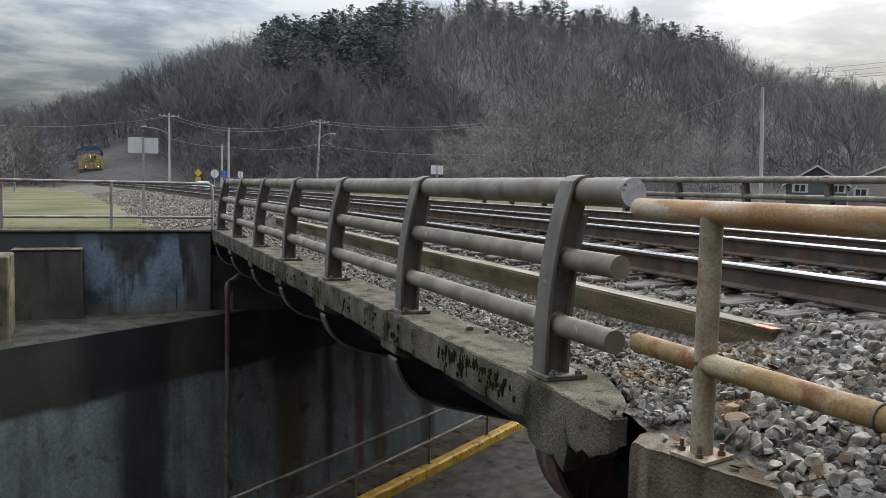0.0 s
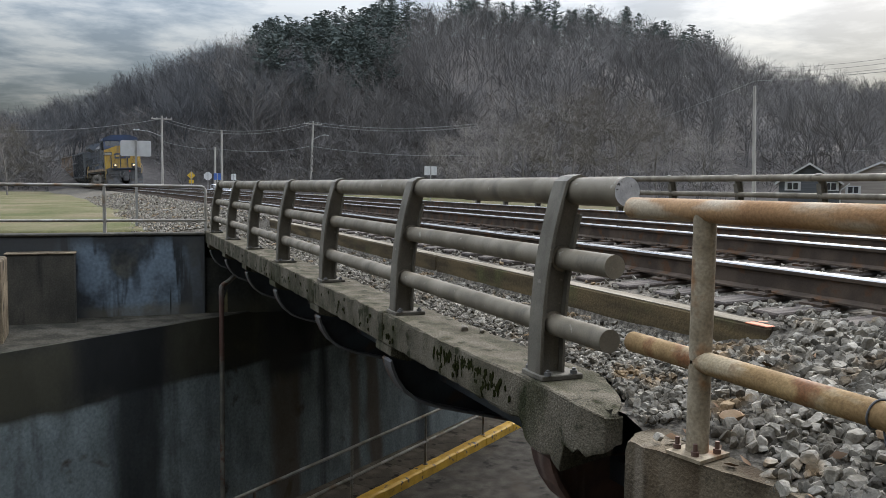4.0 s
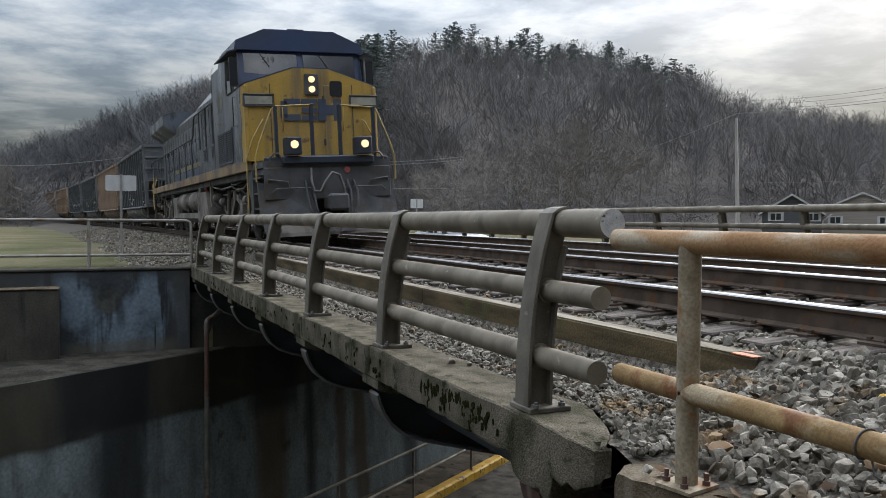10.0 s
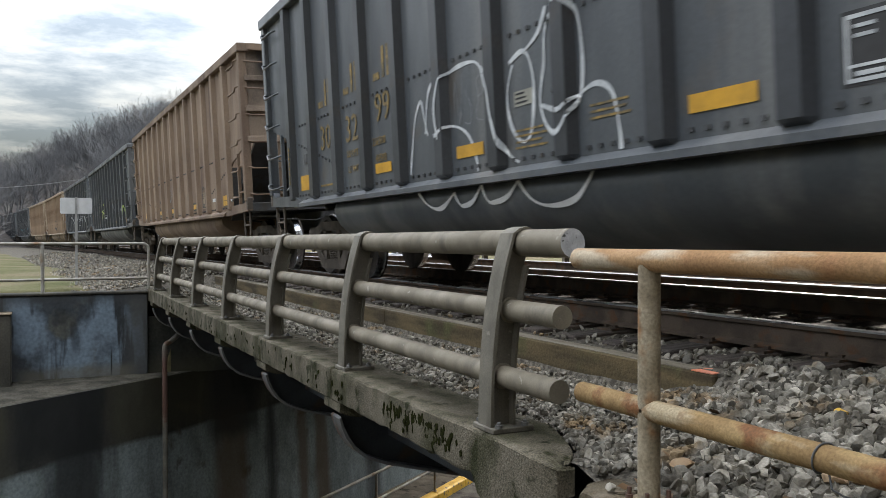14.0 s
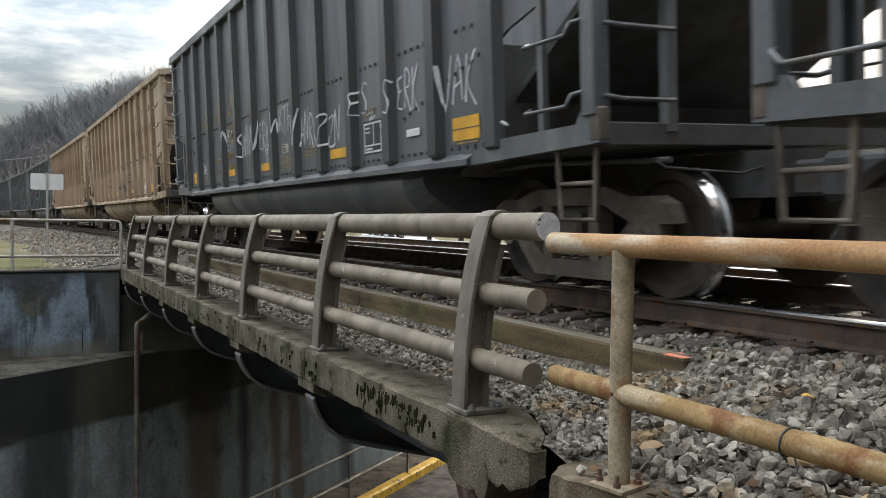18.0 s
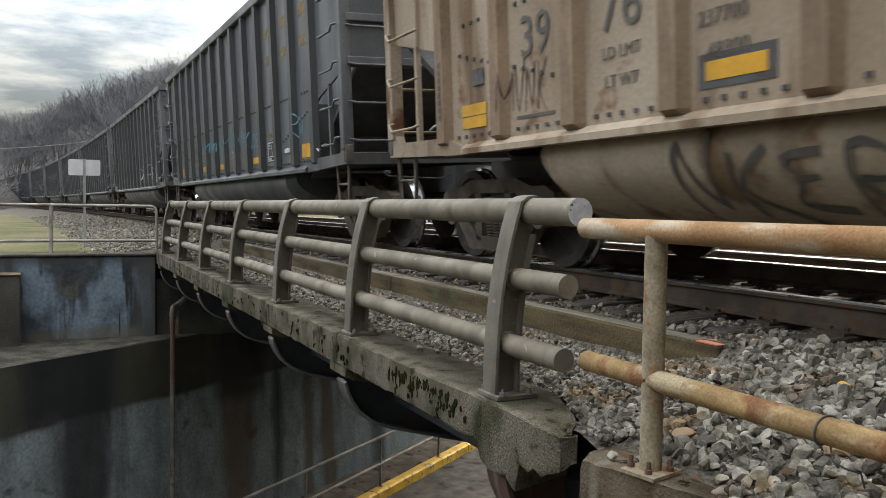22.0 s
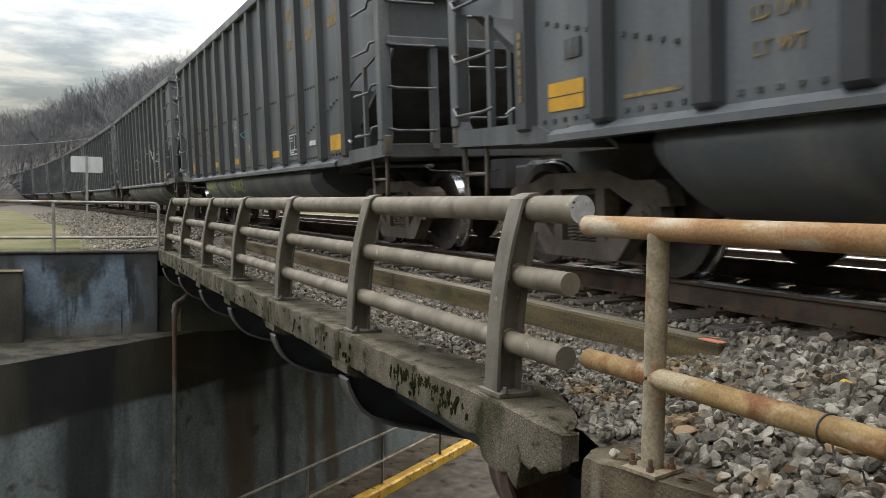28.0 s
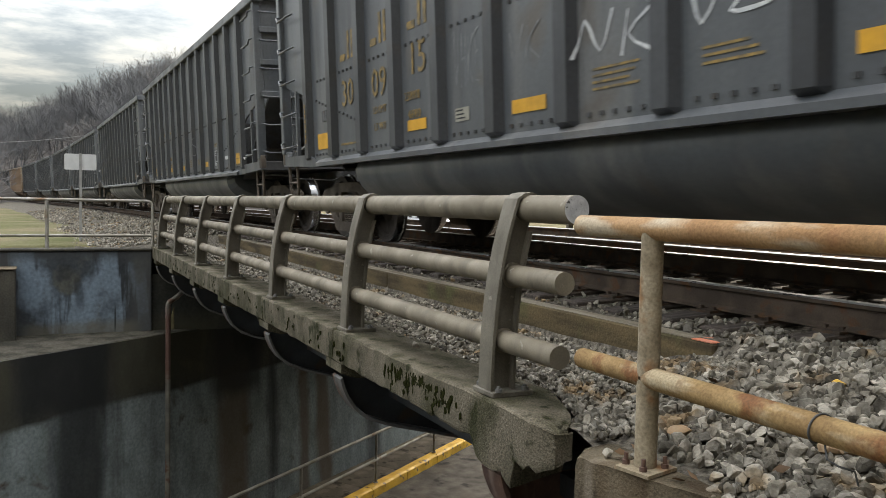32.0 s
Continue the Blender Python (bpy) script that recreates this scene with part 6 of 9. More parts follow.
def build_woods():
    rnd = random.Random(21)
    far = [bare_tree(100 + i, TREE_H, 3, 0.50, (11, 5, 4), 0.024, 4, 0.22) for i in range(7)]
    ps, left = [], []
    for i in range(1500):
        b = rnd.uniform(-11, 60)
        edge = rnd.random() < 0.34
        r = rnd.uniform(CREST - 22, CREST + 14) if edge else FOOT + 2 + (CREST - FOOT) * rnd.random() ** 0.85
        x, y, _ = polar(b, r)
        if (9.5 < b < 20.0 and r > 168 and rnd.random() < 0.82) or (20.5 < b < 36 and r > 195 and rnd.random() < 0.5):
            continue
        if (-2 < b < 9 and r < 122) or on_line(x, y):
            continue
        s = rnd.uniform(0.75, 1.15)
        top = EYE[2] + r * math.tan(radians(ridge_elev(b) * rnd.uniform(0.82, 1.02)))
        s = min(s, (top - land(x, y)) / TREE_H)
        if s < 0.25:
            continue
        (left if b < 7.5 else ps).append((rnd.randrange(7), x, y, land(x, y), rnd.uniform(0, 6.28), s * rnd.uniform(0.9, 1.2), s, rnd.gauss(0, 0.04), rnd.gauss(0, 0.04)))
    brush = [bare_tree(150 + i, 4.5, 2, 0.8, (9, 5), 0.022, 3, 0.05) for i in range(4)]
    low = []
    for i in range(1700):
        b, r = rnd.uniform(-9, 58), FOOT - 4 + (CREST - FOOT) * rnd.random() ** 1.3
        if -2 < b < 9 and r < 122:
            continue
        x, y, _ = polar(b, r)
        if on_line(x, y):
            continue
        s = rnd.uniform(0.6, 1.5)
        low.append((rnd.randrange(4), x, y, land(x, y), rnd.uniform(0, 6.28), s * 1.2, s, rnd.gauss(0, 0.06), rnd.gauss(0, 0.06)))
    for i in range(900):
        b, r = rnd.uniform(-6, 24), rnd.uniform(FOOT + 1, FOOT + 34)
        x, y, _ = polar(b, r)
        if on_line(x, y):
            continue
        s = rnd.uniform(0.8, 1.7)
        low.append((rnd.randrange(4), x, y, land(x, y), rnd.uniform(0, 6.28), s, s, rnd.gauss(0, 0.05), rnd.gauss(0, 0.05)))
    V, F = scatter(brush, low)
    tagged(new("hillside_brush", big_mesh("hillside_brush", V, F, [M_BARK])), "bare brush and saplings on the hillside", "brush", kind="stuff")
    V, F = scatter(far, ps)
    tagged(new("hillside_woods", big_mesh("hillside_woods", V, F, [M_BARK])), "bare grey-brown winter woods covering the hill", "woods", kind="stuff")
    for i in range(260):
        b, r = rnd.uniform(-8, 13), rnd.uniform(124, 165)
        x, y, _ = polar(b, r)
        if on_line(x, y):
            continue
        top = EYE[2] + r * math.tan(radians(ridge_elev(b) * rnd.uniform(0.70, 0.98)))
        s = min(rnd.uniform(0.6, 1.0), (top - land(x, y)) / TREE_H)
        if s > 0.25:
            left.append((rnd.randrange(7), x, y, land(x, y), rnd.uniform(0, 6.28), s * 1.1, s, rnd.gauss(0, 0.04), rnd.gauss(0, 0.04)))
    V, F = scatter(far, left)
    tagged(new("hillside_woods", big_mesh("hillside_woods", V, F, [M_BARK_SHADED])), "bare woods on the far shoulder of the hill, toned dark for shade", "woods", kind="stuff")
    pines = [pine(50 + i, 15.0) for i in range(6)]
    ps = []
    # stands of pine: bearing from and to, distance from and to, how many
    for b0, b1, r0, r1, count in ((9.2, 15.5, 160, 262, 105), (15.5, 20.5, 180, 262, 52), (10.0, 19.0, 136, 172, 56), (20.5, 26.5, 225, 262, 34), (26.5, 34.5, 215, 264, 66), (34.5, 40.0, 228, 260, 26), (21.0, 27.0, 180, 225, 8)):
        for i in range(count):
            b, r = rnd.uniform(b0, b1), rnd.uniform(r0, r1)
            x, y, _ = polar(b, r)
            top = EYE[2] + r * math.tan(radians(ridge_elev(b) * rnd.uniform(0.72, 1.05)))
            s = max(0.35, min(rnd.uniform(0.8, 1.2), (top - land(x, y)) / 15.0))
            ps.append((rnd.randrange(6), x, y, land(x, y), rnd.uniform(0, 6.28), s * rnd.uniform(1.0, 1.35), s, 0, 0))
    V, F = scatter(pines, ps)
    tagged(new("pine_woods", big_mesh("pine_woods", V, F, [M_PINE])), "dark green pines crowning the hill", "woods", kind="stuff")
    near = [bare_tree(300 + i, 11.0, 4, 0.95, (12, 7, 6, 5), 0.013, 6, 0.16) for i in range(3)]
    spots = [(24.5, 84, 0.85), (27.8, 80, 1.02), (31.0, 86, 1.15), (34.2, 82, 1.0), (36.8, 92, 1.05), (39.5, 84, 0.72), (22.6, 96, 0.7), (29.4, 100, 1.2), (-5.2, 78, 0.62), (-8.0, 70, 0.7),
             (54.0, 66, 0.95), (57.0, 60, 1.1), (-6.8, 92, 0.8)]
    for i, (b, r, s) in enumerate(spots):
        x, y, _ = polar(b, r)
        t = thing("tree", "leafless spreading tree with fine grey twigs", "tree", "bare trees behind the tracks", at=pose(x, y, land(x, y), 0, 0, 77 * i))
        v, f = near[i % 3]
        # the trunk is the first limb, the rest is the crown
        nt = 3 * 6
        part("trunk", big_mesh("trunk", v[:24] * s, f[:nt], [M_TWIG]), None, t)
        part("crown", big_mesh("crown", v * s, f[nt:], [M_TWIG]), None, t)


build_woods()


# ---- rolling stock ----
FACE_X, SILL, TOP = -1.60, 1.12, 4.06
SHORT, LONG_CAR = (16.26, 1.01), (17.0, 1.07)
BAY_0, BAY = 2.08, 0.996
RIB_D = 0.085


def wheel_mesh(r, sg):
    """One flanged wheel of a wheelset, on its side of the axle."""
    c = sg * 0.753
    prof = [(c - sg * 0.085, 0.10), (c - sg * 0.07, r * 0.60), (c - sg * 0.075, r * 0.82), (c - sg * 0.075, r + 0.028), (c - sg * 0.045, r + 0.024), (c - sg * 0.035, r), (c + sg * 0.065, r - 0.004),
            (c + sg * 0.065, r * 0.84), (c + sg * 0.030, r * 0.78), (c + sg * 0.015, r * 0.42), (c + sg * 0.06, r * 0.30), (c + sg * 0.075, 0.10)]
    return Geo().lathe(prof, (0, 0, 0), "x", 36, 0, [0, 0, 0, 0, 1, 1, 0, 0, 0, 0, 0]).mesh("wheel", [M_WHEEL, M_TREAD])


MESH_AXLE = Geo().cyl((-1.04, 0, 0), (1.04, 0, 0), 0.084, 12).mesh("axle", [M_WHEEL])
WAGON_WHEELS = [wheel_mesh(0.475, -1), wheel_mesh(0.475, 1)]
LOCO_WHEELS = [wheel_mesh(0.53, -1), wheel_mesh(0.53, 1)]


def wheelset(truck, wheels, y, r):
    part("axle", MESH_AXLE, None, truck).location = (0, y, r)
    for me in wheels:
        part("wheel", me, None, truck, "steel wheel with a bright tread").location = (0, y, r)


def hopper_truck():
    """A three-piece freight truck: two side frames, bolster, springs and two wheelsets."""
    t = part("truck", Geo().box((-0.98, -0.20, 0.42), (0.98, 0.20, 0.72), chamfer=0.03), M_GRIME)
    sf = Geo()
    x0, x1 = 0.90, 1.05
    sf.prism([(-1.16, 0.56), (-1.12, 0.70), (-0.98, 0.76), (-0.74, 0.76), (-0.46, 0.84), (0.46, 0.84), (0.74, 0.76), (0.98, 0.76), (1.12, 0.70), (1.16, 0.56), (0.76, 0.56), (0.44, 0.70), (-0.44, 0.70), (-0.76, 0.56)], x0, x1, "x")
    sf.prism([(-0.94, 0.56), (-0.72, 0.56), (-0.36, 0.26), (0.36, 0.26), (0.72, 0.56), (0.94, 0.56), (0.52, 0.12), (-0.52, 0.12)], x0, x1, "x")
    for y in (-0.37, 0.25):
        sf.box((x0, y, 0.22), (x1, y + 0.12, 0.74))
    for y in (-0.89, 0.89):
        sf.box((x0 - 0.02, y - 0.15, 0.38), (x1 + 0.01, y + 0.15, 0.64), chamfer=0.03)
        sf.cyl((x1, y, 0.475), (x1 + 0.03, y, 0.475), 0.11, 16)
        sf.cyl((x1 + 0.03, y, 0.475), (x1 + 0.05, y, 0.475), 0.05, 8)
    me = sf.mesh("side_frame", [M_TRUCK])
    coil = Geo().tube([(0.975 + 0.058 * math.cos(a), 0.058 * math.sin(a), 0.27 + 0.15 * a / 31.4) for a in np.linspace(0, 31.4, 46)], 0.015, 4).mesh("spring", [M_TRUCK])
    end = Geo().box((0.88, -0.17, 0.44), (1.09, 0.17, 0.66), chamfer=0.03).mesh("bolster_end", [M_TRUCK])
    for m in (Matrix(), pose(0, 0, 0, 0, 0, 180)):
        part("side_frame", me, None, t).matrix_basis = m
        part("bolster_end", end, None, t).matrix_basis = m
        for y in (-0.14, 0.0, 0.14):
            part("spring", coil, None, t).matrix_basis = m @ pose(0, y, 0)
        part("brake_beam", Geo().box((-0.7, -0.50, 0.34), (0.7, -0.42, 0.44)), M_GRIME, t).matrix_basis = m
        part("brake_shoe", Geo().box((0.70, -0.52, 0.36), (0.82, -0.42, 0.62), chamfer=0.015), M_TRUCK, t).matrix_basis = m
    for y in (-0.89, 0.89):
        wheelset(t, WAGON_WHEELS, y, 0.475)
    return t


TUB_W = 1.55


def build_hopper(paint, label, size):
    """A ribbed coal gondola with open-cornered ends and a rounded tub between its trucks."""
    h = thing("coal_hopper", label, "railway wagon", "coal train")
    length, k_ = size
    Y = lambda b: (b - 8.05) * k_ + length / 2
    x = FACE_X
    mid = length / 2
    flip = pose(0, length, 0, 0, 0, 180)
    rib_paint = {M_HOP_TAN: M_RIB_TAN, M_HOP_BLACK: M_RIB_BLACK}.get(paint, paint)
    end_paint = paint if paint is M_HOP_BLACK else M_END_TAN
    z0, z1 = SILL + 0.07, TOP - 0.10
    w0, w1, d = 0.118, 0.078, RIB_D
    rib = Geo().add([(0, -w0, z0), (-d, -w1, z0), (-d, w1, z0), (0, w0, z0), (0, -w0, z1), (-d, -w1, z1), (-d, w1, z1), (0, w0, z1), (0, -0.10, z0 - 0.05), (0, 0.10, z0 - 0.05)],
                    [(0, 1, 5, 4), (1, 2, 6, 5), (2, 3, 7, 6), (4, 5, 6, 7), (1, 8, 9, 2), (0, 8, 1), (2, 9, 3)])
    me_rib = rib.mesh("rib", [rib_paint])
    rivets = Geo()

    def stud(b, z):
        rivets.box((x - 0.017, Y(b) - 0.017, z - 0.015), (x - 0.001, Y(b) + 0.017, z + 0.015))
        rivets.box((-x + 0.001, Y(16.1 - b) - 0.017, z - 0.015), (-x + 0.017, Y(16.1 - b) + 0.017, z + 0.015))

    for k in range(12):
        for j in range(5):
            b = BAY_0 + BAY * (k + 0.5) + 0.135 * (j - 2)
            stud(b, 1.225)
            if k not in (0, 11) or abs(j - 2) < 2:
                stud(b, 2.22)
    for j in range(13):
        b = 2.35 + 0.13 * j
        if abs((b - BAY_0 + BAY / 2) % BAY - BAY / 2) > 0.17:
            stud(b, 1.975 - 0.26 * (b - 2.3))
            stud(16.1 - b, 1.975 - 0.26 * (b - 2.3))
    sheet = [(Y(b), z) for b, z in ((2.08, SILL), (14.02, SILL), (14.02, 2.0), (14.2, 2.08), (15.28, 2.34), (15.28, TOP), (0.82, TOP), (0.82, 2.34), (1.9, 2.08), (2.08, 2.0))]
    for m in (Matrix(), flip):
        part("side_sheet", Geo().prism(sheet, x, x + 0.03, "x"), paint, h).matrix_basis = m
        part("side_sill", Geo().prism([(x - 0.085, SILL - 0.055), (x + 0.08, SILL - 0.055), (x + 0.08, SILL), (x, SILL + 0.05), (x - 0.085, SILL - 0.005)], Y(2.45), Y(13.65), "y"), paint, h).matrix_basis = m
        part("top_chord", Geo().box((x - 0.10, Y(0.74), TOP - 0.10), (x + 0.10, Y(15.36), TOP + 0.06), chamfer=0.015), paint, h).matrix_basis = m
        for k in range(13):
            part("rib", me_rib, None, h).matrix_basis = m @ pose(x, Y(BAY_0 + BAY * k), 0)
        for b in (2.30, 13.80):
            part("sill_web", Geo().box((x - 0.02, Y(b) - 0.32, SILL - 0.055), (x + 0.05, Y(b) + 0.32, SILL + 0.06)), paint, h).matrix_basis = m
    # studs take the dark grime colour to paint in their shadows
    tagged(part("rivets", rivets, M_GRIME, h, "rows of rivet heads, shadow painted dark"), "rows of rivet heads, shadow painted dark", kind="stuff")
    E, P0, P1 = Y(0.82), Y(0.80), Y(2.08)
    w = -x
    for m in (Matrix(), flip):
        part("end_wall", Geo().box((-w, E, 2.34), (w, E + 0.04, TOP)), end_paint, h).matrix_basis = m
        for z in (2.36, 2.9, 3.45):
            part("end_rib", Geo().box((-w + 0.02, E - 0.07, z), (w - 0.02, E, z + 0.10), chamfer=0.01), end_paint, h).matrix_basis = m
        part("end_chord", Geo().box((-w - 0.08, E - 0.08, TOP - 0.06), (w + 0.08, E + 0.10, TOP + 0.055)), paint, h).matrix_basis = m
        # dark grime on these two sheets paints in the shade of the open corner
        part("slope_sheet", Geo().prism([(E + 0.04, 2.40), (P1 + 0.9, 1.02), (P1 + 0.9, 0.98), (E, 2.34)], -w + 0.16, w - 0.16, "x"), M_GRIME, h).matrix_basis = m
        part("bulkhead", Geo().box((-w + 0.03, P1, SILL), (w - 0.03, P1 + 0.03, 2.0)), M_GRIME, h).matrix_basis = m
        part("end_sill", Geo().box((-w + 0.02, P0 - 0.02, 1.10), (w - 0.02, P0 + 0.14, 1.26), chamfer=0.01), M_GRIME, h, "grimy end sill").matrix_basis = m
        part("end_floor", Geo().box((-w + 0.04, P0 + 0.14, 1.10), (w - 0.04, P1, 1.125)), M_GRIME, h).matrix_basis = m
        for sx in (-1, 1):
            part("corner_step", Geo().prism([(P0 - 0.03, 1.12), (P1 + 0.42, 1.06), (P1 + 0.42, 1.12), (P1, 1.24), (P0 + 0.22, 1.26), (P0 + 0.16, 1.34), (P0 - 0.03, 1.34)], sx * w - 0.045, sx * w + 0.045, "x"), paint, h).matrix_basis = m
            post = part("corner_post", Geo().box((sx * w - 0.07, P0 - 0.015, 1.3), (sx * w + 0.07, P0 + 0.13, TOP - 0.06), chamfer=0.012), paint, h)
            post.matrix_basis = m
            part("corner_casting", Geo().box((sx * w - 0.052, P0 - 0.035, 1.13), (sx * w + 0.052, P0 + 0.07, 1.36), chamfer=0.015), M_TRUCK, h, "worn corner casting").matrix_basis = m
            yl = Y(1.45)
            lad = part("ladder", Geo().box((sx * w - 0.025, yl - 0.03, 1.2), (sx * w + 0.025, yl + 0.03, 2.2)), paint, h)
            lad.matrix_basis = m
            o = sx * (w + 0.02)
            rung = Geo().tube([(o, P0 + 0.10, 0.05), (o + sx * 0.10, P0 + 0.16, 0.02), (o + sx * 0.10, P0 + 0.22, -0.05), (o + sx * 0.10, yl + 0.06, -0.05), (o + sx * 0.03, yl + 0.10, -0.02)], 0.016, 6).mesh("rung", [paint])
            side = Geo().tube([(sx * (w - 0.02), P0 - 0.02, 0.03), (sx * (w - 0.10), P0 - 0.11, 0), (sx * 1.05, P0 - 0.11, 0), (sx * 1.0, P0 - 0.03, 0.02)], 0.016, 6).mesh("rung", [paint])
            for k in range(6):
                part("rung", rung, None, lad).location.z = 1.43 + 0.475 * k
                part("rung", side, None, post).location.z = 1.40 + 0.475 * k
            part("end_post", Geo().box((sx * 1.0 - 0.045, P0 - 0.03, 1.2), (sx * 1.0 + 0.045, P0 + 0.05, 2.36)), paint, h).matrix_basis = m
            st = [(sx * (w - 0.02), P0 + 0.08, 1.1), (sx * (w - 0.02), P0 + 0.10, 0.61), (sx * (w - 0.02), P0 + 0.50, 0.61), (sx * (w - 0.02), P0 + 0.52, 1.1)]
            part("stirrup_step", Geo().tube(st, 0.024, 6).tube([(st[0][0], P0 + 0.09, 0.86), (st[0][0], P0 + 0.51, 0.86)], 0.018, 6), M_TRUCK, h).matrix_basis = m
            part("handhold_hook", Geo().tube([(sx * w, Y(1.95), 1.36), (sx * (w + 0.06), Y(1.93), 1.37), (sx * (w + 0.07), Y(1.82), 1.33)], 0.012, 5), M_GALV, h).matrix_basis = m
        part("coupler", Geo().box((-0.12, -0.02, 0.72), (0.12, 0.75, 0.98), chamfer=0.03).box((-0.2, -0.03, 0.68), (0.2, 0.16, 1.02), chamfer=0.05), M_GRIME, h).matrix_basis = m
        part("brake_hose", Geo().tube([(0.3, 0.5, 0.85), (0.32, 0.3, 0.6), (0.3, 0.12, 0.38), (0.22, 0.0, 0.34)], 0.022, 6), M_GRIME, h).matrix_basis = m
        part("cut_lever", Geo().tube([(-w + 0.45, P0 - 0.02, 1.0), (-w + 0.5, P0 - 0.06, 0.95), (-0.4, P0 - 0.08, 0.90), (-0.15, P0 - 0.2, 0.98)], 0.010, 5), M_GRIME, h).matrix_basis = m
    n = 20
    tub = [(x + 0.10, SILL - 0.02)] + [(-TUB_W * math.cos(math.pi * k / n), 0.98 - 0.66 * math.sin(math.pi * k / n)) for k in range(n + 1)] + [(-x - 0.10, SILL - 0.02)]
    g = Geo().prism(tub, Y(4.0), Y(12.5), "y", smooth=True)
    for y0, y1 in ((Y(4.0), Y(3.75)), (Y(12.5), Y(12.75))):
        vs = [(a, y0, b) for a, b in tub] + [(a * 0.93, y1, b * 0.75 + 0.28) for a, b in tub]
        q = len(tub)
        g.add(vs, [(i, i + 1, q + i + 1, q + i) for i in range(q - 1)] + [tuple(range(q, 2 * q))])
    part("tub", g, paint, h)
    part("centre_sill", Geo().box((-0.26, 0.5, 0.72), (0.26, length - 0.5, 1.06)), M_GRIME, h)
    part("floor", Geo().box((x + 0.04, Y(2.12), SILL + 0.005), (-x - 0.04, Y(13.98), SILL + 0.03)), M_GRIME, h)
    part("brake_pipe", Geo().tube([(-1.1, 0.7, 1.0), (-1.15, 2.2, 1.05), (-1.15, 3.6, 1.02), (-0.4, 3.9, 0.9)], 0.022, 6), M_GRIME, h)
    for y in (1.93, length - 1.93):
        t = hopper_truck()
        t.parent, t.location = h, (0, y, 0)
    return h


def smooth_line(pts, n=5):
    """A rounded stroke through a few points."""
    out = []
    q = [pts[0]] + list(pts) + [pts[-1]]
    for i in range(1, len(q) - 2):
        for k in range(n):
            t = k / n
            out.append(tuple(0.5 * (2 * q[i][j] + (q[i + 1][j] - q[i - 1][j]) * t + (2 * q[i - 1][j] - 5 * q[i][j] + 4 * q[i + 1][j] - q[i + 2][j]) * t * t
                                    + (3 * q[i][j] - q[i - 1][j] - 3 * q[i + 1][j] + q[i + 2][j]) * t ** 3) for j in (0, 1)))
    return out + [tuple(pts[-1])]


def skin(b):
    """How far the painted side stands out at this place: on the sheet or on a rib."""
    d = abs((b - BAY_0 + BAY / 2) % BAY - BAY / 2)
    return RIB_D * min(1.0, max(0.0, (0.135 - d) / 0.05))


def tub_skin(z):
    return TUB_W * math.sqrt(max(0.05, 1 - (min(0.60, 0.98 - z) / 0.66) ** 2)) + 0.010 if z < 0.98 else TUB_W + 0.010


def strokes(h, lines, width, material, label, Y, on_tub=False):
    """Sprayed strokes that follow the ribs, or the round tub."""
    g = Geo()
    for pts in lines:
        fine = []
        for (a, b), (c, d) in zip(pts, pts[1:]):
            n = max(1, int(math.hypot(c - a, d - b) / 0.035))
            fine += [(a + (c - a) * k / n, b + (d - b) * k / n) for k in range(n)]
        fine.append(pts[-1])
        n = len(fine)
        vs = []
        for k in range(n):
            (a, b), (c, d) = fine[max(0, k - 1)], fine[min(n - 1, k + 1)]
            ln = math.hypot(c - a, d - b) or 1
            wd = width * (0.75 + 0.25 * math.sin(k * 0.45 + len(pts)))
            ny, nz = -(d - b) / ln * wd / 2, (c - a) / ln * wd / 2
            for sg in (-1, 1):
                y, z = fine[k][0] + sg * ny, fine[k][1] + sg * nz
                vs.append((-tub_skin(z) if on_tub else FACE_X - 0.006 - skin(y), Y(y), z))
        g.add(vs, [(2 * k, 2 * k + 1, 2 * k + 3, 2 * k + 2) for k in range(n - 1)])
    return part("sprayed_tag", g, material, h, label)


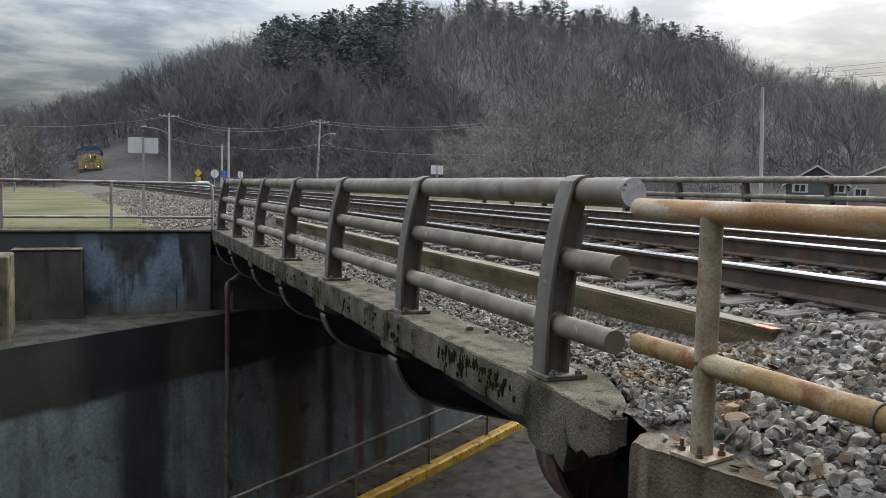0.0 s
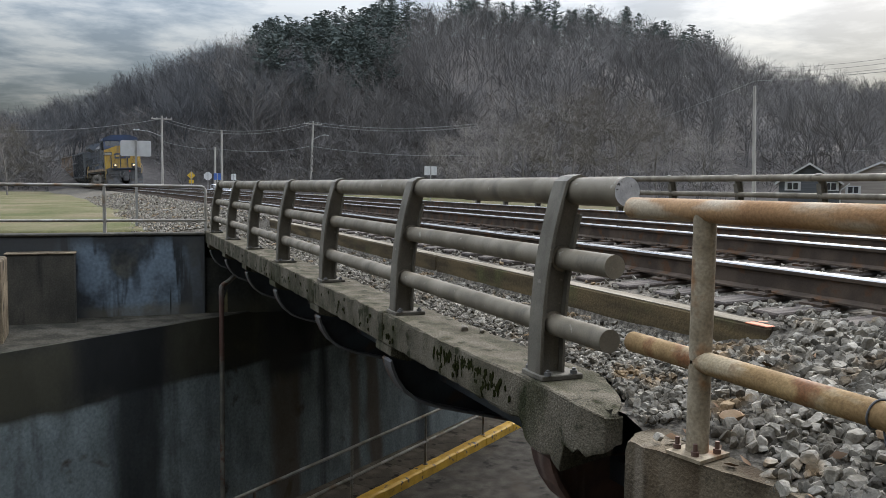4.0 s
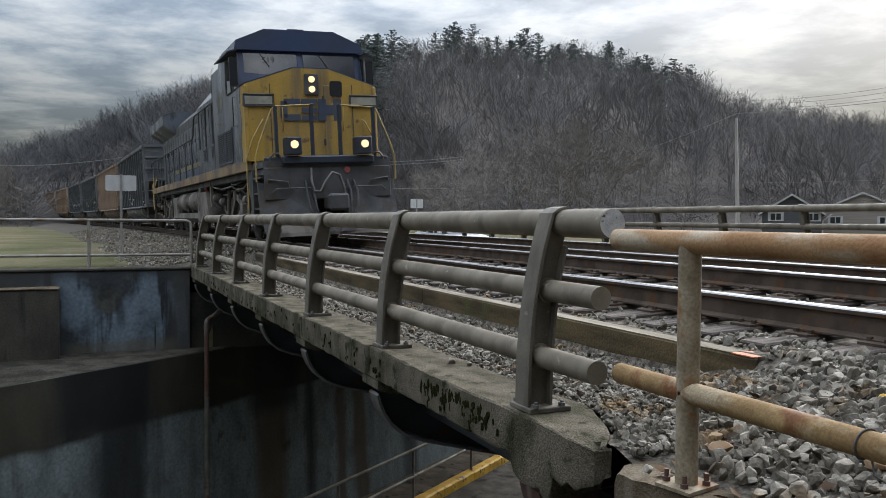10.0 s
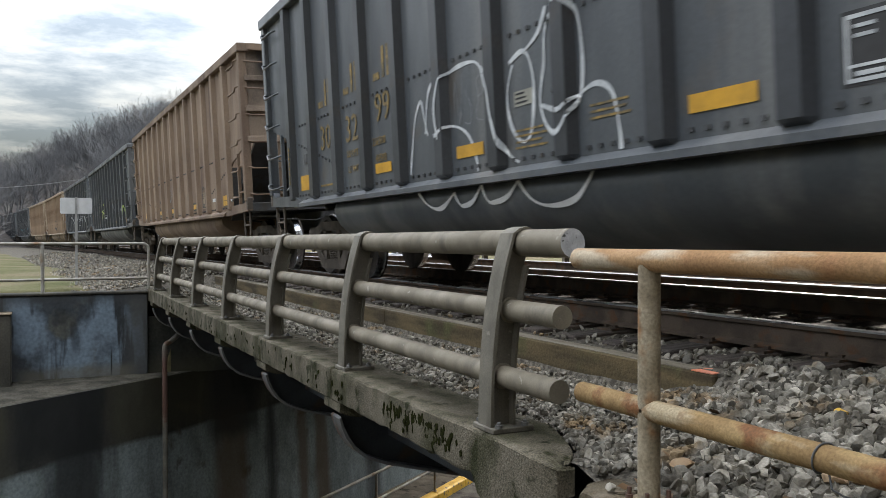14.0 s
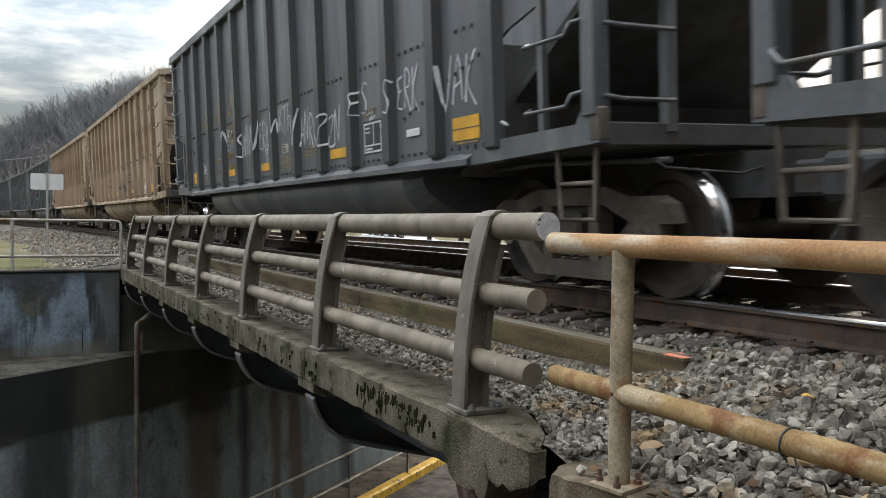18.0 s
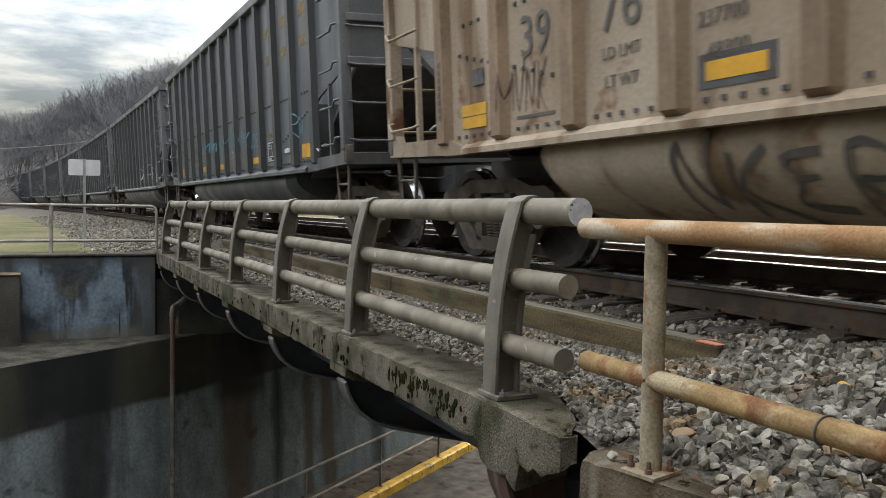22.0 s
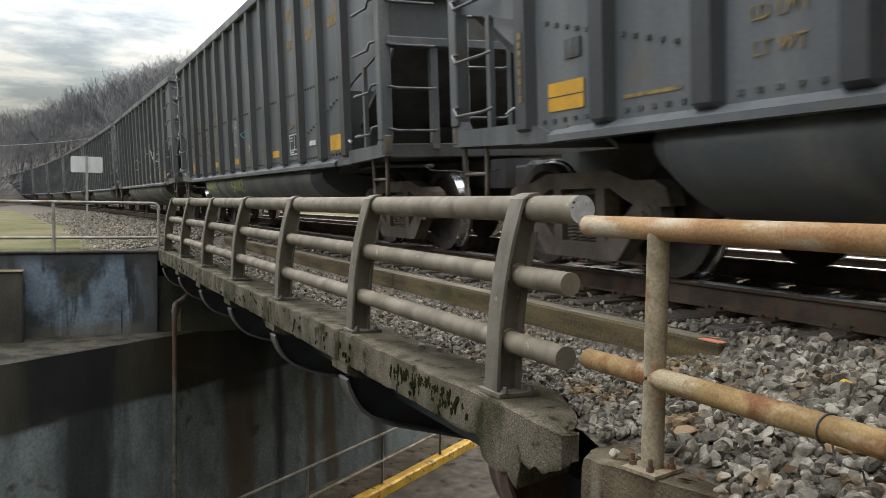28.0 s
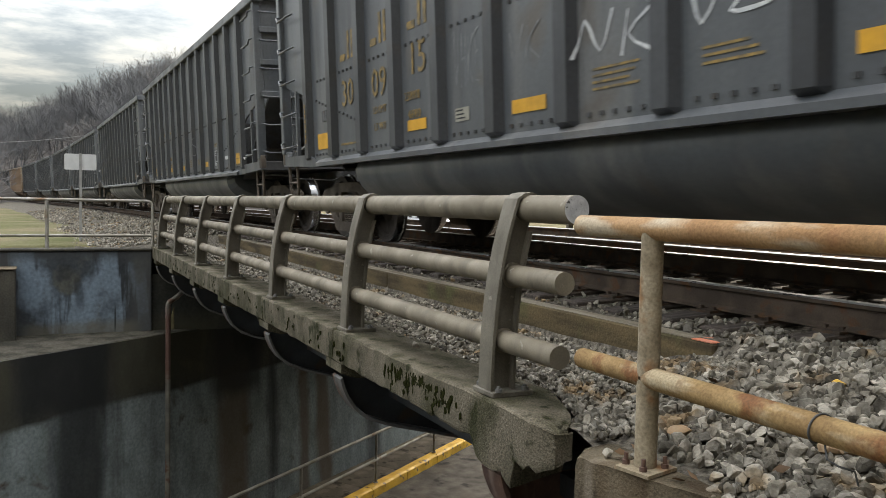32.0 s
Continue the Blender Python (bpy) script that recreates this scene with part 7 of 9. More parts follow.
# strokes of a hurried spray-can alphabet in a unit box
LETTER = {
    "A": [[(0, 0), (0.42, 1), (0.8, 0.05)], [(0.15, 0.35), (0.75, 0.45)]], "E": [[(0.7, 0.95), (0.1, 0.85), (0.3, 0.5), (0.05, 0.1), (0.75, 0.0)], [(0.2, 0.5), (0.6, 0.55)]],
    "N": [[(0, 0), (0.1, 1), (0.55, 0.1), (0.75, 1.1)]], "S": [[(0.75, 0.9), (0.4, 1), (0.15, 0.75), (0.6, 0.4), (0.5, 0.05), (0.0, 0.1)]],
    "W": [[(0, 1), (0.2, 0), (0.4, 0.7), (0.6, 0), (0.85, 1.1)]], "M": [[(0, 0), (0.12, 1), (0.4, 0.3), (0.7, 1), (0.8, 0)]],
    "O": [[(0.4, 1), (0.05, 0.6), (0.3, 0.0), (0.75, 0.3), (0.7, 0.85), (0.35, 1)]], "V": [[(0, 1), (0.35, 0), (0.8, 1.15)]],
    "R": [[(0.1, 0), (0.15, 1), (0.7, 0.85), (0.6, 0.55), (0.15, 0.5), (0.85, -0.1)]], "K": [[(0.1, 0), (0.15, 1)], [(0.8, 1.05), (0.2, 0.45), (0.9, -0.1)]],
    "D": [[(0.1, 0), (0.1, 1), (0.7, 0.75), (0.65, 0.2), (0.05, 0.0)]], "T": [[(0, 0.95), (0.85, 1.05)], [(0.4, 1), (0.35, -0.15)]],
    "H": [[(0.1, 0), (0.15, 1)], [(0.7, 0), (0.75, 1.1)], [(0.1, 0.5), (0.75, 0.55)]], "I": [[(0.3, 0), (0.4, 1)]], "Z": [[(0.05, 0.95), (0.8, 1), (0.05, 0.05), (0.85, 0.0), (1.0, 0.25)]],
    "2": [[(0.05, 0.75), (0.35, 1), (0.65, 0.75), (0.05, 0.0), (0.8, 0.05)]], "0": [[(0.4, 1), (0.05, 0.6), (0.3, 0.0), (0.75, 0.3), (0.7, 0.85), (0.35, 1)]],
    "1": [[(0.2, 0.8), (0.4, 1), (0.35, 0)]], "6": [[(0.65, 1), (0.15, 0.5), (0.3, 0.0), (0.8, 0.2), (0.55, 0.5), (0.15, 0.3)]], "!": [[(0.4, 1.1), (0.3, 0.3)], [(0.28, 0.08), (0.26, 0.0)]],
    "_": [[(-0.4, 0.0), (0.6, 0.1), (0.1, -0.15), (0.8, -0.05)]]}


def sprayed_word(word, b, z, w, hh, rnd):
    """Strokes of a word that runs from place b towards the leading end."""
    out = []
    step = w / len(word)
    for i, ch in enumerate(word):
        lift = rnd.uniform(-0.08, 0.08) * hh
        k = rnd.uniform(0.85, 1.2)
        for line in LETTER[ch]:
            pts = [(b - (i + u * 1.05 + 0.10 * v) * step, z + lift + v * hh * k) for u, v in line]
            out.append(smooth_line(pts, 3) if len(pts) > 2 else pts)
    return out


def bay(k):
    """Middle of the sheet between rib k and the next, from the leading end."""
    return BAY_0 + BAY * (k + 0.5)


def side_text(h, word, size, y, z, material, label):
    me = text_mesh(word, size)
    me.materials.append(material)
    part("stencil", me, None, h, label).matrix_basis = Matrix.Translation((FACE_X - 0.009, y, z)) @ Matrix(((0, 0, -1, 0), (-1, 0, 0, 0), (0, 1, 0, 0), (0, 0, 0, 1)))


# sprayed words by wagon: word, place along the side, height of its foot, width, height, paint
TAGS = {
    3: [("OO", 10.9, 2.75, 0.5, 0.5, "w"), ("V_", 10.75, 2.5, 0.35, 0.4, "w"), ("NSAN", 9.96, 1.58, 0.64, 0.36, "g"), ("_SVS", 8.98, 1.65, 0.66, 0.55, "w"), ("W", 6.05, 1.78, 0.70, 0.34, "p"), ("M", 7.6, 1.55, 0.4, 0.55, "t"),
        ("NSANE", 3.0, 1.62, 0.62, 0.34, "g"), ("SS", 4.0, 1.45, 0.45, 0.5, "w"), ("KES", 10.3, 1.85, 0.95, 0.45, "g")],
    4: [("SWEN!", 12.86, 1.46, 0.60, 0.20, "w"), ("NEA!", 10.98, 1.78, 0.68, 0.34, "w"), ("SAHVR", 9.98, 1.62, 0.74, 0.42, "w"), ("NERK", 9.08, 1.62, 0.76, 0.42, "w"), ("K", 8.55, 1.40, 0.25, 0.3, "w"), ("WKTR", 8.02, 1.82, 0.72, 0.3, "w"),
        ("VANRO", 7.1, 1.58, 0.86, 0.40, "w"), ("ZZN", 6.1, 1.50, 0.62, 0.36, "w"), ("ES_", 5.05, 1.72, 0.6, 0.3, "w"), ("SERK", 4.1, 1.66, 0.66, 0.34, "w"), ("VAK", 3.0, 1.58, 0.62, 0.36, "w")],
    5: [("ODA", 10.1, 1.60, 0.72, 0.26, "k"), ("ODE", 8.86, 1.68, 0.62, 0.24, "k"), ("KSEV", 6.1, 1.62, 0.75, 0.24, "k")],
    6: [("DAN", 4.92, 1.82, 0.62, 0.34, "k"), ("EME", 3.85, 1.55, 0.6, 0.45, "k"), ("NES", 3.1, 2.05, 0.72, 0.30, "k"), ("SZ", 6.55, 1.5, 0.4, 0.36, "k"), ("MVNK", 13.0, 1.35, 0.62, 0.36, "r")],
    7: [("OVER", 10.88, 1.76, 0.66, 0.22, "t"), ("MOVER", 10.04, 1.74, 0.74, 0.20, "t"), ("MOVER", 9.06, 1.73, 0.68, 0.20, "t"), ("MOVER", 8.02, 1.74, 0.68, 0.19, "t"), ("2016", 7.12, 1.75, 0.68, 0.20, "t"), ("VKDEW", 6.1, 1.62, 0.78, 0.22, "t"), ("ME", 12.6, 1.4, 0.5, 0.34, "p"),
        ("RW", 3.1, 1.62, 0.4, 0.28, "t")],
    8: [("OTO", 4.05, 1.52, 0.55, 0.30, "w"), ("SOTO", 3.1, 1.45, 0.62, 0.32, "w"), ("OTOS", 6.05, 1.42, 0.58, 0.42, "w"), ("SOS", 7.95, 1.45, 0.5, 0.46, "p")],
    9: [("ME", 9.2, 1.5, 0.5, 0.5, "p"), ("OS", 6.0, 1.6, 0.5, 0.4, "p")],
    10: [("NE", 5.2, 1.5, 0.5, 0.4, "p")],
    11: [("MAE", 8.9, 1.96, 0.58, 0.18, "w"), ("SO", 8.85, 1.68, 0.5, 0.26, "w"), ("I", 8.72, 1.45, 0.2, 0.3, "w"), ("OEM", 7.98, 1.80, 0.66, 0.14, "t"), ("NN", 11.8, 1.86, 0.56, 0.28, "t"), ("NN", 10.8, 1.78, 0.54, 0.32, "t"), ("SO", 6.9, 1.75, 0.5, 0.2, "p")],
    12: [("HV", 6.1, 1.92, 0.7, 0.42, "w"), ("NEKT", 5.02, 1.82, 0.70, 0.46, "w"), ("ZK", 4.0, 1.84, 0.55, 0.26, "w"), ("OVKT", 9.06, 1.72, 1.15, 0.32, "w")],
    13: [("VHKE", 9.78, 1.66, 0.48, 0.44, "p"), ("VK", 8.85, 1.74, 0.45, 0.28, "p"), ("NK", 7.95, 1.60, 0.85, 0.30, "w"), ("VZ", 6.9, 1.66, 0.6, 0.2, "w"), ("MEN", 5.1, 1.72, 0.7, 0.3, "p")]}
FIGURES = {1: ("99", "32", "30"), 3: ("26", "25", "30"), 4: ("28", "", ""), 5: ("94", "76", "39"), 6: ("94", "76", "39"), 7: ("16", "34", "30"), 11: ("26", "52", "30"), 13: ("15", "09", "30")}
BUBBLE = [[(9.87, 1.25), (9.80, 1.5), (9.70, 1.8), (9.55, 1.95), (9.48, 1.75), (9.42, 1.6)], [(9.47, 1.62), (9.40, 1.95), (9.28, 2.08), (9.20, 1.9), (9.15, 1.57), (8.9, 1.63), (8.6, 1.52), (8.46, 1.3), (8.44, 1.18)],
          [(9.05, 1.52), (9.10, 1.8), (9.0, 2.05), (8.85, 2.13), (8.5, 2.14), (8.33, 2.06), (8.24, 1.8)], [(8.33, 2.06), (8.12, 1.9), (8.05, 1.6), (7.92, 1.3), (7.76, 1.2)],
          [(7.80, 1.98), (7.9, 1.75), (7.85, 1.5), (7.7, 1.36), (7.56, 1.42), (7.50, 1.75), (7.55, 1.98), (7.66, 2.06), (7.85, 2.0)], [(7.62, 2.05), (7.42, 2.15), (7.3, 2.32)],
          [(7.35, 1.9), (7.30, 2.2), (7.06, 2.32), (6.90, 2.15), (6.88, 1.67), (7.08, 1.38), (7.3, 1.4), (7.42, 1.62), (7.35, 1.9)], [(7.2, 1.9), (7.17, 1.65)], [(7.4, 1.6), (7.1, 1.52), (6.88, 1.62), (6.7, 1.65), (6.55, 1.56), (6.49, 1.31), (6.48, 1.18)]]
SCALLOP = [[(9.81, 1.06), (9.6, 0.93), (9.41, 0.88), (9.2, 0.92), (9.01, 1.02)], [(9.01, 1.02), (8.93, 0.92), (8.86, 0.89), (8.65, 0.93), (8.48, 1.06)], [(8.48, 1.06), (8.4, 0.93), (8.3, 0.9), (8.05, 0.94), (7.87, 1.06)],
           [(7.87, 1.06), (7.65, 0.88), (7.37, 0.84), (7.05, 0.9), (6.84, 1.08)]]
TALL = [[(7.95, 1.5), (7.7, 1.95), (7.54, 2.12), (7.42, 2.05), (7.38, 1.7), (7.3, 1.27)], [(7.92, 1.55), (7.7, 1.62), (7.5, 1.55), (7.35, 1.42)], [(7.25, 1.62), (7.05, 1.68), (6.95, 1.55), (6.9, 1.2)], [(7.0, 2.15), (6.82, 1.95), (6.8, 1.6), (6.83, 1.22)],
        [(6.83, 1.5), (6.6, 1.46), (6.45, 1.68), (6.25, 1.76)], [(6.05, 1.32), (6.04, 1.58), (5.9, 1.68), (5.8, 1.6), (5.7, 1.4), (5.55, 1.36)]]
TALL_LOW = [[(7.81, 1.06), (7.7, 0.85), (7.42, 0.76), (7.25, 0.82), (7.2, 0.92), (7.3, 0.97), (7.38, 0.92)], [(7.2, 0.92), (7.05, 0.78), (6.86, 0.74), (6.6, 0.8), (6.41, 0.96)], [(6.41, 0.96), (6.3, 0.87), (6.13, 0.85), (6.05, 0.93), (6.01, 1.04)]]


def mark_hopper(h, i, tone, size):
    """Reflective sheets, data panel, stencils and sprayed tags on the side that is seen."""
    rnd = random.Random(900 + i)
    Y = lambda b: (b - 8.05) * size[1] + size[0] / 2
    x = FACE_X - 0.006
    ink = M_SPRAY if tone != "tan" else M_SPRAY_K
    sten = M_STENCIL if tone != "tan" else M_SPRAY_S
    for b, z, w, hh in ((bay(0), 1.385, 0.46, 0.20), (bay(3) + 0.02, 1.375, 0.52, 0.11), (bay(6) + 0.02, 1.375, 0.50, 0.11), (bay(8) + 0.05, 1.385, 0.46, 0.11), (bay(11) - 0.02, 1.40, 0.46, 0.21)):
        y = Y(b)
        if tone == "tan" and 3 < b < 11:
            part("dark_patch", Geo().box((x + 0.001, y - w / 2 - 0.06, z - hh / 2 - 0.045), (x + 0.004, y + w / 2 + 0.06, z + hh / 2 + 0.045)), M_GRIME, h, "dark painted patch round the reflector")
        o = part("reflector", Geo().box((x - 0.003, y - w / 2, z - hh / 2), (x, y + w / 2, z + hh / 2)), M_MARK_Y, h, "yellow reflective sheet")
        if hh > 0.15 and i % 2 == 0:
            part("seam", Geo().box((x - 0.005, y - w / 2, z - 0.004), (x - 0.0035, y + w / 2, z + 0.004)), M_GRIME, o)
    y, z, w, hh = Y(bay(2)), 1.475, 0.46, 0.32
    t = 0.020
    panel = part("data_panel", Geo().box((x + 0.004, y - w / 2 - 0.02, z - hh / 2 - 0.02), (x + 0.007, y + w / 2 + 0.02, z + hh / 2 + 0.02)), M_SPRAY_K if tone != "tan" else M_HOP_TAN, h, "data panel with a painted outline")
    for a0, a1, b0, b1 in ((-w / 2, w / 2, hh / 2 - t, hh / 2), (-w / 2, w / 2, -hh / 2, -hh / 2 + t), (-w / 2, -w / 2 + t, -hh / 2 + t, hh / 2 - t), (w / 2 - t, w / 2, -hh / 2 + t, hh / 2 - t),
                           (-0.035, -0.020, -hh / 2 + 0.085, hh / 2 - t), (-w / 2 + t, w / 2 - t, -hh / 2 + 0.07, -hh / 2 + 0.085), (0.07, w / 2 - 0.05, 0.094, 0.112), (0.07, w / 2 - 0.05, 0.050, 0.068), (0.02, w / 2 - 0.05, -0.130, -0.108)):
        part("panel_line", Geo().box((x, y + a0, z + b0), (x + 0.003, y + a1, z + b1)), ink, panel)
    part("routing_plate", Geo().box((x - 0.014, Y(bay(1)) - 0.14, 1.40), (x, Y(bay(1)) + 0.14, 1.47), chamfer=0.003), M_ALU, h, "small pale metal plate")
    yl = Y(bay(11)) - 0.12
    tag = part("card_holder", Geo().box((x - 0.008, yl - 0.10, 1.66), (x, yl + 0.10, 1.80)), M_GRIME, h, "small dark card holder")
    part("card_bar", Geo().box((x - 0.012, yl - 0.012, 1.66), (x - 0.0085, yl + 0.012, 1.80)), M_FLANGE, tag)
    where, zs = {1: (5.1, 1.70), 3: (7.1, 1.40), 4: (5.05, 1.58), 7: (5.05, 1.58), 11: (5.06, 1.58), 13: (7.1, 1.40)}.get(i, (7.0, 1.42))
    yb = Y(BAY_0 + BAY * (where + 0.5))
    st = part("sticker", Geo().box((x, yb - 0.135, zs - 0.06), (x + 0.003, yb + 0.135, zs + 0.06)), M_BOARD, h, "pale printed sticker")
    for q in range(3):
        part("print_line", Geo().box((x - 0.003, yb - 0.02 - 0.02 * q, zs + 0.030 - 0.035 * q), (x, yb + 0.11, zs + 0.044 - 0.035 * q)), M_SPRAY_K, st)
    for k, z0, rows in ((4, 1.50, 3), (5, 1.52, 4)) if tone != "tan" else ():
        if abs(where - k) < 0.3 and rows == 4:
            z0 -= 0.08
        for q in range(rows):
            wd = rnd.uniform(0.34, 0.50)
            part("stencil_line", Geo().box((x, Y(bay(k)) + 0.24 - wd, z0 - q * 0.045), (x + 0.003, Y(bay(k)) + 0.24, z0 - q * 0.045 + 0.017)), sten, h, "faded stencilled line")
    part("stencil_line", Geo().box((x, Y(bay(10)) - 0.26, 1.30), (x + 0.003, Y(bay(10)) + 0.30, 1.325)), sten, h, "faded stencilled line")
    part("stencil_line", Geo().box((x, Y(bay(0)) - 0.20, 1.255), (x + 0.003, Y(bay(0)) + 0.24, 1.275)), sten, h, "faded stencilled line")
    for q in range(8):
        part("jack_mark", Geo().box((x - RIB_D - 0.003, Y(14.02) - 0.025, 1.40 + 0.07 * q), (x - RIB_D, Y(14.02) + 0.025, 1.45 + 0.07 * q)), sten, h, "faded stencil mark on the end rib")
    weights = {1: ("236500", "49500"), 3: ("236800", "49200"), 4: ("238000", "48000"), 6: ("237700", "48300"), 8: ("237100", "48900"), 5: ("236800", "49200")}.get(i, ("238000", "48000") if i % 2 else ("236500", "49500"))
    side_text(h, weights[0], 0.13, Y(bay(8) + 0.14), 1.685, sten, "stencilled weight figures")
    side_text(h, weights[1], 0.13, Y(bay(8) + 0.10), 1.495, sten, "stencilled weight figures")
    side_text(h, "LD LMT", 0.12, Y(bay(9)), 1.63, sten, "stencilled lettering")
    side_text(h, "LT WT", 0.12, Y(bay(9)), 1.44, sten, "stencilled lettering")
    side_text(h, "CU FT", 0.11, Y(bay(2) + 0.06), 1.74, sten, "stencilled lettering")
    fig = FIGURES.get(i, ("", "", ""))
    for k in (8, 9, 10):
        if fig[k - 8]:
            side_text(h, fig[k - 8], 0.46, Y(bay(k)), 1.92 + (0.12 if k == 8 else 0.0), sten, "faded stencilled wagon figures")
        # lettering above as plain blocks
        c = Y(bay(k))
        for a0, a1 in ((-0.24, -0.17), (-0.10, -0.03), (0.05, 0.24)):
            z0 = 2.36 if k < 10 else 2.34
            part("stencil_block", Geo().box((x, c + a0, z0), (x + 0.003, c + a1, z0 + (0.34 if a1 < 0.1 else 0.08))), sten, h, "faded stencilled block")
    if i % 2 and tone != "tan" or i in (9, 13, 5, 6):
        for k in (0, 1, 2):
            c = Y(bay(k))
            for a0, a1, b0, b1 in ((-0.28, -0.12, 2.9, 3.5), (-0.12, 0.16, 3.34, 3.5), (-0.12, 0.16, 2.9, 3.04)):
                part("painted_block", Geo().box((x, c + a0, b0), (x + 0.003, c + a1, b1)), M_STENCIL if tone != "tan" else M_GRIME, h, "large faded painted block")
    paint = {"w": M_SPRAY, "g": M_SPRAY_G, "t": M_SPRAY_T, "k": M_SPRAY_K, "p": M_SPRAY_P, "r": M_RUST}
    for word, b, z, w, hh, c in TAGS.get(i, [("NSE", rnd.uniform(4, 9), 1.6, 0.6, 0.4, "p")]):
        strokes(h, sprayed_word(word, b, z, w, hh, rnd), {"w": 0.026, "p": 0.013}.get(c, 0.020), paint[c], "sprayed graffiti lettering", Y)
    if i == 1:
        strokes(h, [smooth_line(q) for q in BUBBLE], 0.045, M_SPRAY, "large white sprayed bubble letters", Y)
        strokes(h, [smooth_line(q) for q in SCALLOP], 0.046, M_WHITE, "white sprayed scallops on the tub", Y, True)
    if i == 5:
        strokes(h, [smooth_line(q) for q in TALL], 0.055, M_SPRAY_S, "tall black sprayed letters", Y)
        strokes(h, [smooth_line(q) for q in TALL_LOW], 0.060, M_SPRAY_K, "black sprayed scallops on the tub", Y, True)
    if i == 6:
        strokes(h, sprayed_word("NKERK", 11.2, 0.55, 1.9, 0.40, rnd), 0.05, M_SPRAY_S, "black sprayed tag on the tub", Y, True)
    if i == 11:
        for b in (12.35, 9.6):
            strokes(h, sprayed_word("SANKE", b, 0.78, 1.2, 0.22, rnd), 0.046, M_SPRAY_G, "green sprayed tag on the tub", Y, True)


# wagons by their place in the train: 0 black, 1 brown, 2 tan; the longer build is marked
TAN, BROWN, LONG = (5, 6, 20), (2,), (2, 3, 5, 6, 9, 12, 13, 16, 19, 20)
# centre of each wagon behind the leading coupler of the locomotive
CENTRES = [33.6, 50.4, 67.57, 83.99, 100.61, 117.64, 134.27, 150.51, 167.03, 183.36, 199.83, 216.37, 233.28]


def build_train():
    sources, used, cars = {}, set(), []
    looks = {"black": (M_HOP_BLACK, "grimy black ribbed coal hopper with graffiti and yellow reflectors"), "brown": (M_HOP_BROWN, "rust-brown ribbed coal hopper with faded paint"),
             "tan": (M_HOP_TAN, "faded tan ribbed coal hopper with black graffiti")}
    for i in range(1, 23):
        tone = "brown" if i in BROWN else "tan" if i in TAN else "black"
        size = LONG_CAR if i in LONG else SHORT
        key = (tone, size[0])
        if key not in sources:
            sources[key] = build_hopper(*looks[tone], size)
            c = sources[key]
        else:
            c = copy_thing(sources[key], Matrix())
        cars.append((c, i, tone, size))
    for c, i, tone, size in cars:
        mark_hopper(c, i, "tan" if tone == "brown" else tone, size)
    return [(c, size[0]) for c, _, _, size in cars]


